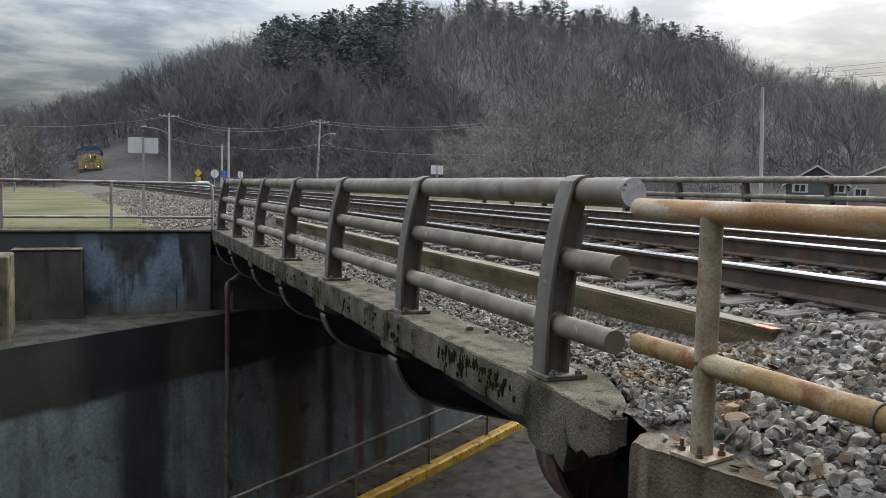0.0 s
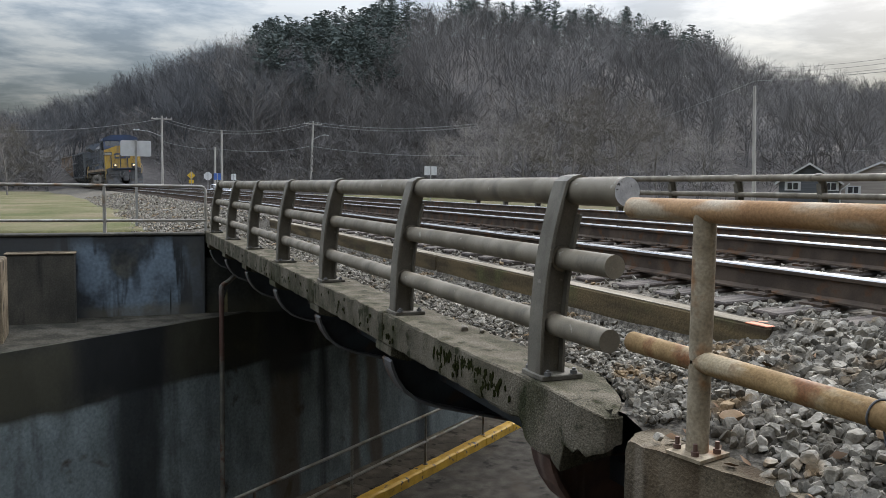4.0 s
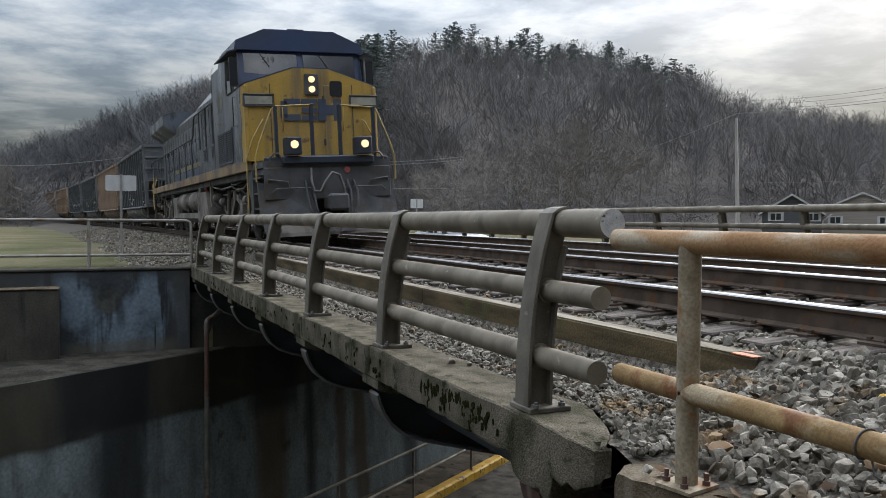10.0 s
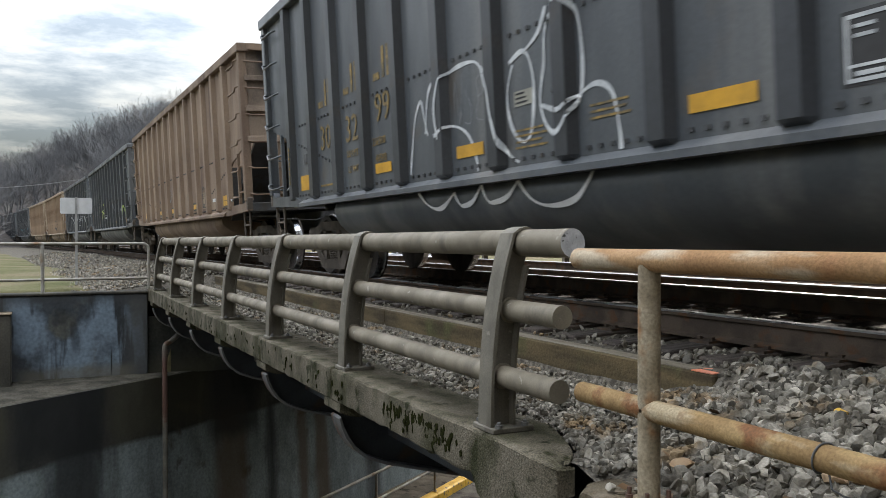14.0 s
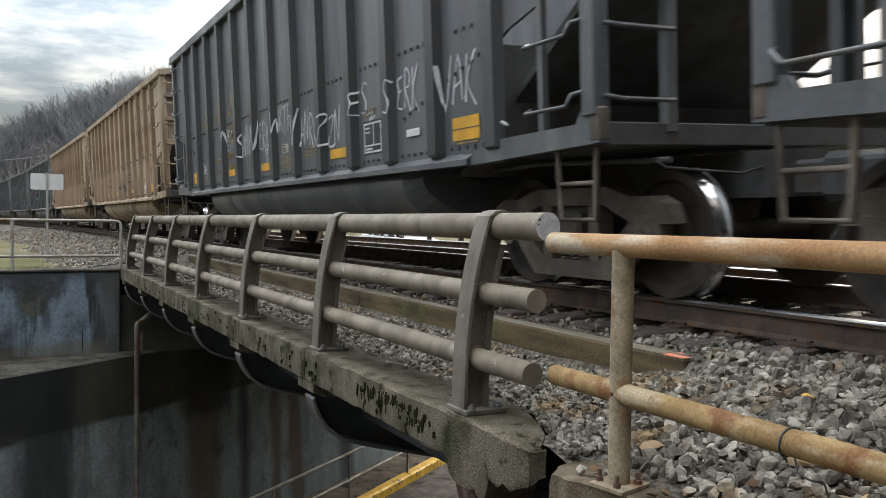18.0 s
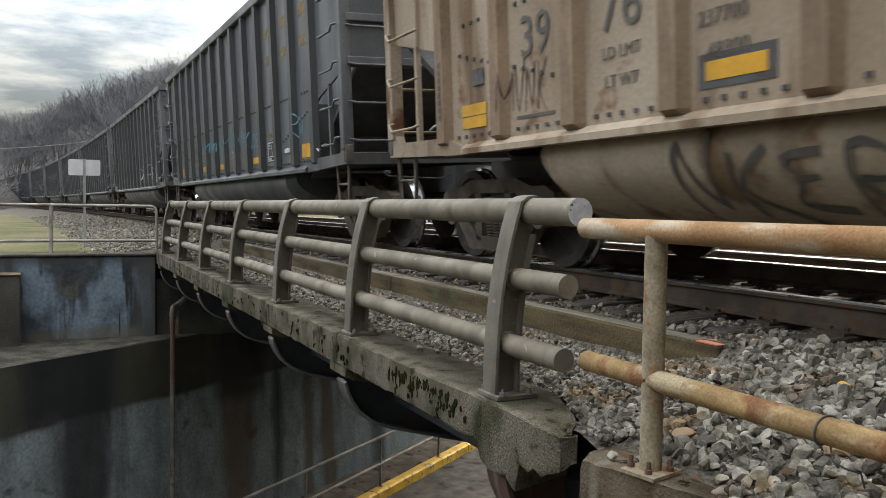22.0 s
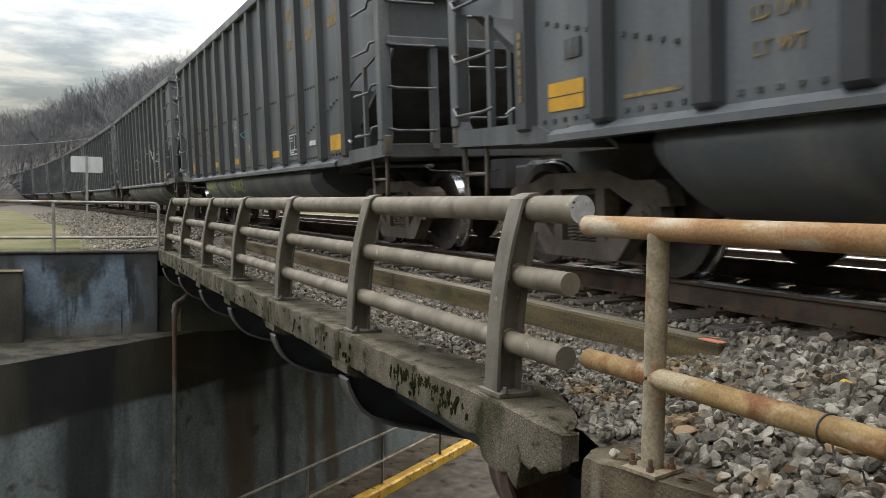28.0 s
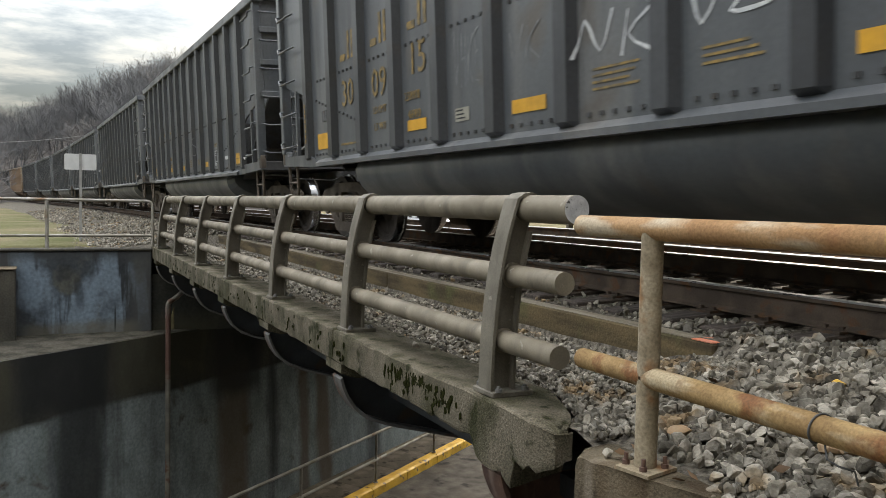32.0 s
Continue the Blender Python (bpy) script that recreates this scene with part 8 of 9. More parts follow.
# ---- locomotive ----
def loco_truck():
    t = part("truck", Geo().box((-0.85, -1.9, 0.55), (0.85, 1.9, 0.95), chamfer=0.04), M_GRIME)
    x0, x1 = 0.98, 1.16
    out = [(-2.75, 0.84), (-2.62, 1.06), (-2.05, 1.08), (-1.45, 1.10), (-0.95, 1.16), (0.35, 1.16), (0.95, 1.10), (1.45, 1.10), (2.05, 1.08), (2.62, 1.06), (2.75, 0.84), (2.50, 0.72), (2.40, 0.98), (1.62, 0.98),
           (1.48, 0.70), (1.15, 0.46), (0.75, 0.46), (0.50, 0.78), (0.32, 0.98), (-0.32, 0.98), (-0.50, 0.78), (-0.75, 0.46), (-1.15, 0.46), (-1.48, 0.70), (-1.62, 0.98), (-2.40, 0.98), (-2.50, 0.72)]
    me = Geo().prism(out, x0, x1, "x").mesh("side_frame", [M_GRIME_TAN])
    box = Geo().box((1.0, -0.24, 0.34), (1.22, 0.24, 0.78), chamfer=0.04).cyl((1.22, 0, 0.53), (1.28, 0, 0.53), 0.15, 16).cyl((1.28, 0, 0.53), (1.30, 0, 0.53), 0.07, 10)
    me_box = box.mesh("journal_box", [M_GRIME_TAN])
    arm = Geo().prism([(-1.02, 0.70), (-0.48, 1.14), (-0.34, 1.22), (-0.18, 1.22), (0.62, 0.92), (0.62, 0.78), (-0.22, 1.05), (-0.34, 1.02), (-0.86, 0.60)], 1.17, 1.27, "x")
    arm.box((1.17, 0.56, 0.66), (1.34, 0.86, 0.92), chamfer=0.02).box((1.25, -0.38, 1.06), (1.32, -0.14, 1.26), chamfer=0.015)
    me_arm = arm.mesh("link_arm", [M_GRIME_TAN])
    cyl = Geo().lathe([(-0.22, 0.04), (-0.21, 0.10), (0.16, 0.11), (0.21, 0.07), (0.24, 0.03)], (1.22, 0, 0.98), "y", 26)
    me_cyl = cyl.mesh("brake_cylinder", [M_GRIME_TAN])
    for m in (Matrix(), pose(0, 0, 0, 0, 0, 180)):
        part("side_frame", me, None, t).matrix_basis = m
        for y in (-1.93, 0.0, 1.93):
            part("journal_box", me_box, None, t).matrix_basis = m @ pose(0, y, 0)
        part("link_arm", me_arm, None, t).matrix_basis = m @ pose(0, 0.0, 0)
        for y in (-1.35, 1.35):
            part("shock_absorber", Geo().cyl((1.24, y - 0.12, 0.72), (1.24, y + 0.10, 1.30), 0.055, 12).cyl((1.24, y - 0.20, 0.55), (1.24, y - 0.12, 0.74), 0.035, 10), M_GRIME_TAN, t).matrix_basis = m
        for y in (-1.0, 1.0):
            coil = Geo()
            for k in range(4):
                coil.lathe([(0.86 + 0.06 * k, 0.085), (0.88 + 0.06 * k, 0.11), (0.90 + 0.06 * k, 0.085)], (1.10, y, -0.30), "z", 14)
            part("spring", coil, M_GRIME, t).matrix_basis = m
        for y in (-2.35, 1.05):
            part("brake_cylinder", me_cyl, None, t).matrix_basis = m @ pose(0, y, 0.05)
        part("brake_pipe", Geo().tube([(1.2, -2.4, 1.22), (1.2, -1.3, 1.20), (1.22, -1.0, 1.3), (1.22, 0.4, 1.26), (1.2, 0.7, 1.18), (1.2, 2.3, 1.22)], 0.022, 6), M_GRIME_TAN, t).matrix_basis = m
    for y in (-1.93, 0.0, 1.93):
        wheelset(t, LOCO_WHEELS, y, 0.53)
    return t


FRONT_MARK = ((1, 0, 0, 0), (0, 0, -1, 0), (0, 1, 0, 0), (0, 0, 0, 1))


def louvre(l, sg, x, y0, y1, z0, z1, step):
    """A framed panel of sloping slats over a dark opening."""
    d = part("louvre_panel", Geo().box((sg * x - 0.006, y0, z0), (sg * x + 0.006, y1, z1)), M_GRIME, l, "framed louvre panel")
    fr = Geo()
    for a0, a1, b0, b1 in ((y0 - 0.05, y0, z0 - 0.05, z1 + 0.05), (y1, y1 + 0.05, z0 - 0.05, z1 + 0.05), (y0, y1, z0 - 0.05, z0), (y0, y1, z1, z1 + 0.05)):
        fr.box((sg * x - 0.008, a0, b0), (sg * x + sg * 0.03 + (0.0 if sg > 0 else 0.0), a1, b1)) if sg > 0 else fr.box((-x - 0.03, a0, b0), (-x + 0.008, a1, b1))
    part("frame", fr, M_LOCO_G, d)
    me = Geo().prism([(0.0, 0.0), (sg * 0.032, -0.022), (sg * 0.032, -0.012), (0.0, 0.012)], y0, y1, "y").mesh("slat", [M_LOCO_G])
    z = z0 + step * 0.7
    while z < z1:
        part("slat", me, None, d).location = (sg * (x + 0.006), 0, z)
        z += step


def loco_sides(l):
    """Cab sides, cabinets, hood doors, handrails, tank and reservoirs."""
    cabinet = Geo().prism([(-1.42, 1.74), (1.42, 1.74), (1.42, 3.95), (1.0, 4.45), (-1.0, 4.45), (-1.42, 3.95)], 6.86, 10.45, "y")
    part("equipment_cabinet", cabinet, M_LOCO_G, l, "blue-grey equipment cabinet with louvres")
    part("fuel_tank", Geo().prism([(-1.30, 0.42), (1.30, 0.42), (1.48, 0.56), (1.46, 0.74), (-1.46, 0.74), (-1.48, 0.56)], 9.0, 17.4, "y"), M_GRIME_TAN, l, "dusty fuel tank")
    part("tank_core", Geo().box((-0.92, 9.05, 0.74), (0.92, 17.4, 1.5)), M_GRIME, l)
    for sg in (-1, 1):
        m = lambda a, b: (min(sg * a, sg * b), max(sg * a, sg * b))
        louvre(l, sg, 1.545, 4.20, 5.02, 2.00, 2.74, 0.052)
        louvre(l, sg, 1.545, 5.20, 6.05, 2.00, 2.74, 0.052)
        low = part("riveted_panel", Geo().box((m(1.415, 1.44)[0], 6.92, 1.90), (m(1.415, 1.44)[1], 10.35, 3.0)), M_LOCO_G, l, "riveted lower cabinet panel")
        riv = Geo().box((sg * 1.446 - 0.006, -0.012, -0.012), (sg * 1.446 + 0.006, 0.012, 0.012)).mesh("rivet", [M_GRIME])
        for k in range(11):
            for z in (1.96, 2.94):
                part("rivet", riv, None, low).location = (0, 7.05 + 0.32 * k, z)
        louvre(l, sg, 1.445, 7.32, 7.78, 2.28, 2.60, 0.055)
        louvre(l, sg, 1.445, 8.77, 9.28, 2.28, 2.60, 0.055)
        for y in (7.35, 8.75):
            part("vent_opening", Geo().box((sg * 1.422 - 0.01, y, 3.28), (sg * 1.422 + 0.01, y + 0.62, 3.86)), M_GRIME, l, "dark vent opening")
        for y in (8.25, 9.60):
            part("cabinet_seam", Geo().box((sg * 1.424 - 0.006, y, 3.02), (sg * 1.424 + 0.006, y + 0.03, 3.94)), M_GRIME, l)
        part("cab_seam", Geo().box((sg * 1.545 - 0.006, 6.80, 1.8), (sg * 1.545 + 0.006, 6.84, 4.3)), M_GRIME, l)
        for y0, y1 in ((3.10, 3.78), (3.98, 4.62)):
            w = part("side_window", Geo().box((sg * 1.545 - 0.006, y0, 3.62), (sg * 1.545 + 0.006, y1, 4.38)), M_GLASS, l, "dark cab side window")
            part("window_frame", Geo().tube([(sg * 1.55, y0, 3.62), (sg * 1.55, y1, 3.62), (sg * 1.55, y1, 4.38), (sg * 1.55, y0, 4.38), (sg * 1.55, y0, 3.62)], 0.024, 5), M_GRIME, w)
        part("sun_awning", Geo().prism([(sg * 1.54, 4.46), (sg * 1.80, 4.38), (sg * 1.80, 4.41), (sg * 1.54, 4.50)], 3.0, 4.7, "y"), M_LOCO_B, l)
        part("wind_deflector", Geo().box((sg * 1.66 - 0.09, 3.05, 3.62), (sg * 1.66 + 0.09, 3.07, 4.3)), M_GLASS, l)
        me = text_mesh("519", 0.60)
        me.materials.append(M_LOCO_PALE)
        turn = Matrix(((0, 0, -1, 0), (-1, 0, 0, 0), (0, 1, 0, 0), (0, 0, 0, 1))) if sg < 0 else Matrix(((0, 0, 1, 0), (1, 0, 0, 0), (0, 1, 0, 0), (0, 0, 0, 1)))
        part("cab_numerals", me, None, l, "faded yellow cab numerals").matrix_basis = Matrix.Translation((sg * 1.546, 5.72, 3.48)) @ turn
        part("cab_emblem", Geo().prism([(5.25, 3.02), (5.75, 3.10), (5.70, 3.00), (6.25, 3.08), (5.85, 2.97), (5.90, 3.06)], sg * 1.546 - 0.004, sg * 1.546 + 0.004, "x"), M_LOCO_PALE, l, "faded yellow flash emblem")
        part("cab_sticker", Geo().box((sg * 1.545 - 0.005, 3.12, 2.02), (sg * 1.545 + 0.005, 3.42, 2.36)), M_BOARD, l, "pale stencil patch on the cab")
        part("nose_side_edge", Geo().prism([(3.28, 1.88), (3.28, 3.60), (2.94, 3.60), (2.99, 3.1), (2.92, 2.7), (3.06, 2.35), (2.97, 2.1), (3.05, 1.88)], sg * 1.563 - 0.004, sg * 1.563 + 0.004, "x"), M_LOCO_G, l, "ragged grey edge over the yellow paint")
        part("cab_grab", Geo().tube([(sg * 1.55, 3.6, 2.75), (sg * 1.61, 3.6, 2.75), (sg * 1.61, 3.6, 3.45), (sg * 1.55, 3.6, 3.45)], 0.014, 5), M_GRIME, l)
        # hood doors, latches and painted bands
        me_d = Geo().box((sg * 1.03 - 0.012, 0, 1.85), (sg * 1.03 + 0.012, 0.70, 3.80), chamfer=0.005).mesh("hood_door", [M_LOCO_G])
        me_l = Geo().box((sg * 1.05 - 0.015, 0.05, 2.5), (sg * 1.05 + 0.015, 0.10, 2.62)).box((sg * 1.05 - 0.015, 0.05, 3.2), (sg * 1.05 + 0.015, 0.10, 3.32)).mesh("latch", [M_GRIME])
        me_b = Geo().box((sg * 1.045 - 0.002, 0.01, 1.88), (sg * 1.045 + 0.002, 0.69, 2.30)).mesh("blue_band", [M_LOCO_BLUE])
        me_p = Geo().box((sg * 1.045 - 0.002, 0.01, 2.33), (sg * 1.045 + 0.002, 0.69, 2.50)).mesh("pale_band", [M_LOCO_PALE])
        for k in range(17):
            d = part("hood_door", me_d, None, l, "streaked blue-grey hood door")
            d.location = (0, 10.50 + 0.770 * k, 0)
            part("latch", me_l, None, d)
            if k < 13:
                part("blue_band", me_b, None, d)
                part("pale_band", me_p, None, d)
        pts = [(sg * 1.44, 7.0, 3.72), (sg * 1.50, 7.2, 3.76), (sg * 1.50, 10.5, 3.76), (sg * 1.50, 10.75, 3.66), (sg * 1.50, 11.0, 3.22), (sg * 1.50, 11.2, 3.10), (sg * 1.50, 24.2, 3.10), (sg * 1.50, 24.6, 2.9)]
        part("side_handrail", Geo().tube(pts, 0.024, 6), M_GRIME, l)
        for y in (7.3, 8.5, 9.7):
            part("stanchion", Geo().box((sg * 1.50 - 0.022, y - 0.035, 2.65), (sg * 1.50 + 0.022, y + 0.035, 3.76), chamfer=0.008), M_GRIME, l)
        for y in (11.5, 13.05, 14.65, 16.35, 17.8, 18.9, 20.7, 21.8, 23.6):
            part("stanchion", Geo().box((sg * 1.50 - 0.022, y - 0.05, 1.66), (sg * 1.50 + 0.022, y + 0.05, 3.12), chamfer=0.008), M_GRIME, l)
        # tank, reservoirs and small gear
        tb = part("tank_block", Geo().prism([(8.85, 0.62), (9.0, 0.46), (10.95, 0.46), (10.95, 1.36), (9.12, 1.36)], *m(0.92, 1.49), "x"), M_GRIME_TAN, l, "dusty corner tank")
        # dark strip laid on the tank's side, painting in a shaded slot
        part("sight_gauge", Geo().box((sg * 1.49 - 0.01, 10.60, 0.80), (sg * 1.49 + 0.01, 10.70, 1.24)), M_GRIME, tb)
        part("tank_block", Geo().box((m(0.92, 1.47)[0], 16.25, 0.50), (m(0.92, 1.47)[1], 17.45, 1.34), chamfer=0.05), M_GRIME_TAN, l)
        for y0, y1 in ((11.05, 13.25), (13.55, 16.05)):
            g = Geo().lathe([(y0, 0.04), (y0 + 0.05, 0.18), (y0 + 0.14, 0.30), (y0 + 0.24, 0.335), (y1 - 0.24, 0.335), (y1 - 0.14, 0.30), (y1 - 0.05, 0.18), (y1, 0.04)], (sg * 1.18, 0, 1.13), "y", 32)
            g.s = [True] * len(g.s)
            r = part("air_reservoir", g, M_GRIME_TAN, l, "dusty cylindrical air reservoir")
            for yb in (y0 + 0.42, y1 - 0.42):
                part("strap", Geo().lathe([(yb - 0.025, 0.331), (yb - 0.02, 0.343), (yb + 0.02, 0.343), (yb + 0.025, 0.331)], (sg * 1.18, 0, 1.13), "y", 32), M_GRIME, r)
                part("saddle", Geo().box((sg * 1.24 - 0.16, yb - 0.07, 0.74), (sg * 1.24 + 0.16, yb + 0.07, 0.90), chamfer=0.02), M_GRIME, r)
        part("filler_cap", Geo().cyl((sg * 1.30, 9.8, 1.36), (sg * 1.38, 9.8, 1.50), 0.07, 14), M_FILLER, l, "red fuel filler cap")
        part("valve_box", Geo().box((sg * 1.33 - 0.12, 10.50, 1.362), (sg * 1.33 + 0.12, 10.85, 1.54), chamfer=0.02), M_FLANGE, l)
        part("frame_bracket", Geo().box((sg * 1.40 - 0.04, 8.55, 0.9), (sg * 1.40 + 0.04, 8.70, 1.66)), M_GRIME_TAN, l)
        part("frame_bracket", Geo().box((sg * 1.40 - 0.04, 10.96, 1.36), (sg * 1.40 + 0.04, 11.04, 1.66)), M_GRIME_TAN, l)
        part("brake_cylinder", Geo().lathe([(2.86, 0.04), (2.87, 0.15), (3.24, 0.16), (3.32, 0.09), (3.42, 0.04)], (sg * 1.26, 0, 1.18), "y", 28), M_GRIME_TAN, l)
        part("brake_rod", Geo().cyl((sg * 1.26, 3.4, 1.16), (sg * 1.26, 4.3, 1.12), 0.03, 8), M_GRIME_TAN, l)
        part("step_panel", Geo().prism([(2.40, 1.66), (2.95, 1.66), (2.60, 0.40), (2.40, 0.40)], sg * 1.46 - 0.02, sg * 1.46 + 0.02, "x"), M_GRIME, l)
        part("sand_pipe", Geo().tube([(sg * 1.38, 2.8, 1.42), (sg * 1.38, 3.6, 1.38), (sg * 1.32, 4.2, 1.30), (sg * 1.32, 5.2, 1.30), (sg * 1.36, 5.6, 1.40), (sg * 1.36, 7.2, 1.36), (sg * 1.38, 8.6, 1.48)], 0.026, 6), M_GRIME_TAN, l)
        part("air_pipe", Geo().tube([(sg * 1.36, 9.2, 1.54), (sg * 1.37, 13.0, 1.53), (sg * 1.36, 23.8, 1.55)], 0.032, 6), M_GRIME, l)
        part("brake_hose", Geo().tube([(sg * 1.3, 8.7, 1.5), (sg * 1.38, 8.6, 1.2), (sg * 1.36, 8.4, 0.95), (sg * 1.2, 8.2, 0.85)], 0.028, 6), M_GRIME, l)
        part("cable_loop", Geo().tube([(sg * 1.30, 5.7, 1.6), (sg * 1.36, 5.6, 1.45), (sg * 1.34, 5.2, 1.42), (sg * 1.2, 4.9, 1.5)], 0.024, 6), M_GRIME, l)
        part("brake_cylinder", Geo().lathe([(8.35, 0.04), (8.38, 0.12), (8.68, 0.13), (8.74, 0.10), (8.78, 0.04)], (sg * 1.26, 0, 1.16), "y", 28), M_GRIME_TAN, l)
        part("brake_cylinder", Geo().lathe([(18.36, 0.04), (18.38, 0.15), (18.76, 0.16), (18.84, 0.09), (18.94, 0.04)], (sg * 1.26, 0, 1.16), "y", 28), M_GRIME_TAN, l)
        part("brake_cylinder", Geo().lathe([(23.95, 0.04), (23.98, 0.12), (24.26, 0.13), (24.32, 0.10), (24.36, 0.04)], (sg * 1.26, 0, 1.15), "y", 28), M_GRIME_TAN, l)
        for y in (17.9, 18.25):
            bl = Geo()
            for k in range(5):
                bl.lathe([(1.12 + 0.07 * k, 0.07), (1.155 + 0.07 * k, 0.10), (1.19 + 0.07 * k, 0.07)], (sg * 1.34, y, 0), "z", 14)
            part("rubber_bellows", bl, M_GRIME, l, "ribbed rubber bellows hose")
        link = Geo().lathe([(-0.035, 0.016), (0.035, 0.016)], (0, 0, 0), "y", 6).tube([(0.0, 0.035, 0.0), (0.022, 0.02, 0.0), (0.022, -0.02, 0.0), (0.0, -0.035, 0.0)], 0.011, 5).mesh("chain_link", [M_FLANGE])
        for y0, ln, sag in ((20.2, 1.45, 0.30), (21.75, 1.35, 0.34), (23.15, 0.85, 0.26)):
            ch = part("safety_chain", Geo().cyl((sg * 1.42, y0, 1.52), (sg * 1.42, y0, 1.66), 0.018, 6), M_FLANGE, l, "slack safety chain")
            n = int(ln / 0.062)
            for k in range(n + 1):
                q = k / n
                c_ = part("chain_link", link, None, ch)
                c_.matrix_basis = pose(sg * 1.42, y0 + ln * q, 1.54 - sag * 4 * q * (1 - q), math.degrees(math.atan2(-sag * 4 * (1 - 2 * q), ln)), 90 * (k % 2), 0)


# places along the body as drawn, and along the real frame
SPREAD = [(-0.1, 0.60), (0.34, 1.02), (0.80, 1.45), (0.92, 1.72), (1.24, 2.38), (1.30, 2.42), (1.36, 2.47), (2.60, 3.20), (3.0, 3.45), (5.0, 5.2), (6.9, 6.85), (8.6, 8.6), (17.2, 18.9), (20.6, 24.0), (21.35, 24.5), (22.1, 25.5)]


def loco_y(y):
    for (a, p), (b, q) in zip(SPREAD, SPREAD[1:]):
        if y <= b or b == SPREAD[-1][0]:
            return p + (q - p) * (y - a) / (b - a)


def build_loco():
    l = thing("diesel_locomotive", "dirty yellow-nosed blue and grey diesel freight locomotive with lit headlights", "locomotive", "coal train")
    part("underframe", Geo().box((-1.42, 0.75, 1.50), (1.42, 21.35, 1.66), chamfer=0.02).box((-0.6, 0.8, 1.05), (0.6, 21.3, 1.50)), M_GRIME, l)
    for sg in (-1, 1):
        part("side_sill", Geo().box((sg * 1.50 - 0.05, 1.5, 1.66), (sg * 1.50 + 0.05, 20.7, 1.90), chamfer=0.01), M_LOCO_SILL, l, "dusty ochre side sill")
    # walkway
    part("walkway", Geo().box((-1.46, 0.75, 1.66), (1.46, 21.3, 1.74)), M_GRIME, l)
    # nose
    nose = [(-1.56, 1.86), (1.56, 1.86), (1.56, 3.60), (0.42, 3.98), (-0.42, 3.98), (-1.56, 3.60)]
    part("nose", Geo().prism(nose, 1.35, 2.70, "y"), M_LOCO_Y, l, "dirty yellow nose")
    part("nose_roof", Geo().prism([(1.58, 3.605), (0.43, 3.985), (-0.43, 3.985), (-1.58, 3.605), (-1.58, 3.63), (-0.43, 4.012), (0.43, 4.012), (1.58, 3.63)], 1.42, 2.9, "y"), M_LOCO_ROOF, l)
    part("nose_door", Geo().box((0.28, 1.325, 1.95), (0.92, 1.346, 3.6), chamfer=0.008), M_LOCO_Y, l)
    part("nose_window", Geo().prism([(0.47, 3.34), (0.69, 3.34), (0.73, 3.38), (0.73, 3.66), (0.69, 3.70), (0.47, 3.70), (0.43, 3.66), (0.43, 3.38)], 1.305, 1.322, "y"), M_GLASS, l, "small dark nose window")
    # cab
    cab = [(2.62, 3.60), (2.95, 4.55), (3.10, 4.70), (5.2, 4.70), (5.6, 4.45), (6.9, 4.45), (6.9, 1.74), (2.62, 1.74)]
    part("cab", Geo().prism(cab, -1.54, 1.54, "x"), M_LOCO_G, l, "grey cab side")
    part("cab_face", Geo().add([(-1.53, 2.60, 3.6), (1.53, 2.60, 3.6), (1.50, 2.93, 4.6), (-1.50, 2.93, 4.6), (-1.53, 2.635, 3.6), (1.53, 2.635, 3.6), (1.50, 2.965, 4.6), (-1.50, 2.965, 4.6)],
                              [(0, 1, 2, 3), (4, 7, 6, 5), (0, 3, 7, 4), (1, 5, 6, 2), (3, 2, 6, 7), (0, 4, 5, 1)]), M_LOCO_ROOF, l)
    roof = [(-1.58, 4.52), (1.58, 4.52), (1.52, 4.74), (0.85, 5.02), (-0.85, 5.02), (-1.52, 4.74)]
    part("cab_roof", Geo().prism(roof, 2.72, 5.0, "y"), M_LOCO_ROOF, l, "dark blue cab roof")
    part("roof_rail", Geo().tube([(-0.2, 3.2, 5.02), (-0.2, 3.2, 5.10), (0.2, 3.2, 5.10), (0.2, 3.2, 5.02)], 0.02, 5), M_GRIME, l)
    for sg in (-1, 1):
        a, b = (0.08, 1.36) if sg > 0 else (-1.36, -0.08)
        k = lambda x, z: (x, 2.592 + (z - 3.6) * 0.33, z)
        g = Geo().add([k(a, 3.98), k(b, 3.90), k(b, 4.46), k(a, 4.46)], [(0, 1, 2, 3)])
        o = part("windshield", g, M_GLASS, l, "dark windshield pane")
        part("wiper", Geo().tube([k(a + 0.4, 4.45), (a + 0.6, 2.73, 4.15)], 0.012, 4), M_GRIME, o)
        part("mirror", Geo().box((sg * 1.72 - 0.06, 2.95, 3.8), (sg * 1.72 + 0.06, 2.99, 4.25)), M_GRIME, l)
    # lamps and number boards
    fx = 1.345
    part("headlight_housing", Geo().box((-0.17, fx - 0.05, 3.36), (0.17, fx, 3.86), chamfer=0.02), M_GRIME, l)
    for z in (3.50, 3.73):
        part("headlight", Geo().cyl((0, fx - 0.075, z), (0, fx - 0.04, z), 0.075, 18), M_LAMP, l, "lit round headlight")
    for sg in (-1, 1):
        part("ditch_light_box", Geo().box((sg * 0.80 - 0.17, 1.18, 1.92), (sg * 0.80 + 0.17, 1.55, 2.30), chamfer=0.02), M_LOCO_B, l, "dark ditch light box on the platform")
        part("ditch_light", Geo().cyl((sg * 0.80, 1.155, 2.14), (sg * 0.80, 1.19, 2.14), 0.085, 20), M_LAMP, l, "lit ditch light")
        bd = part("number_board", Geo().box((sg * 1.25 - 0.34, fx - 0.03, 3.12), (sg * 1.25 + 0.34, fx, 3.36)), M_GRIME, l)
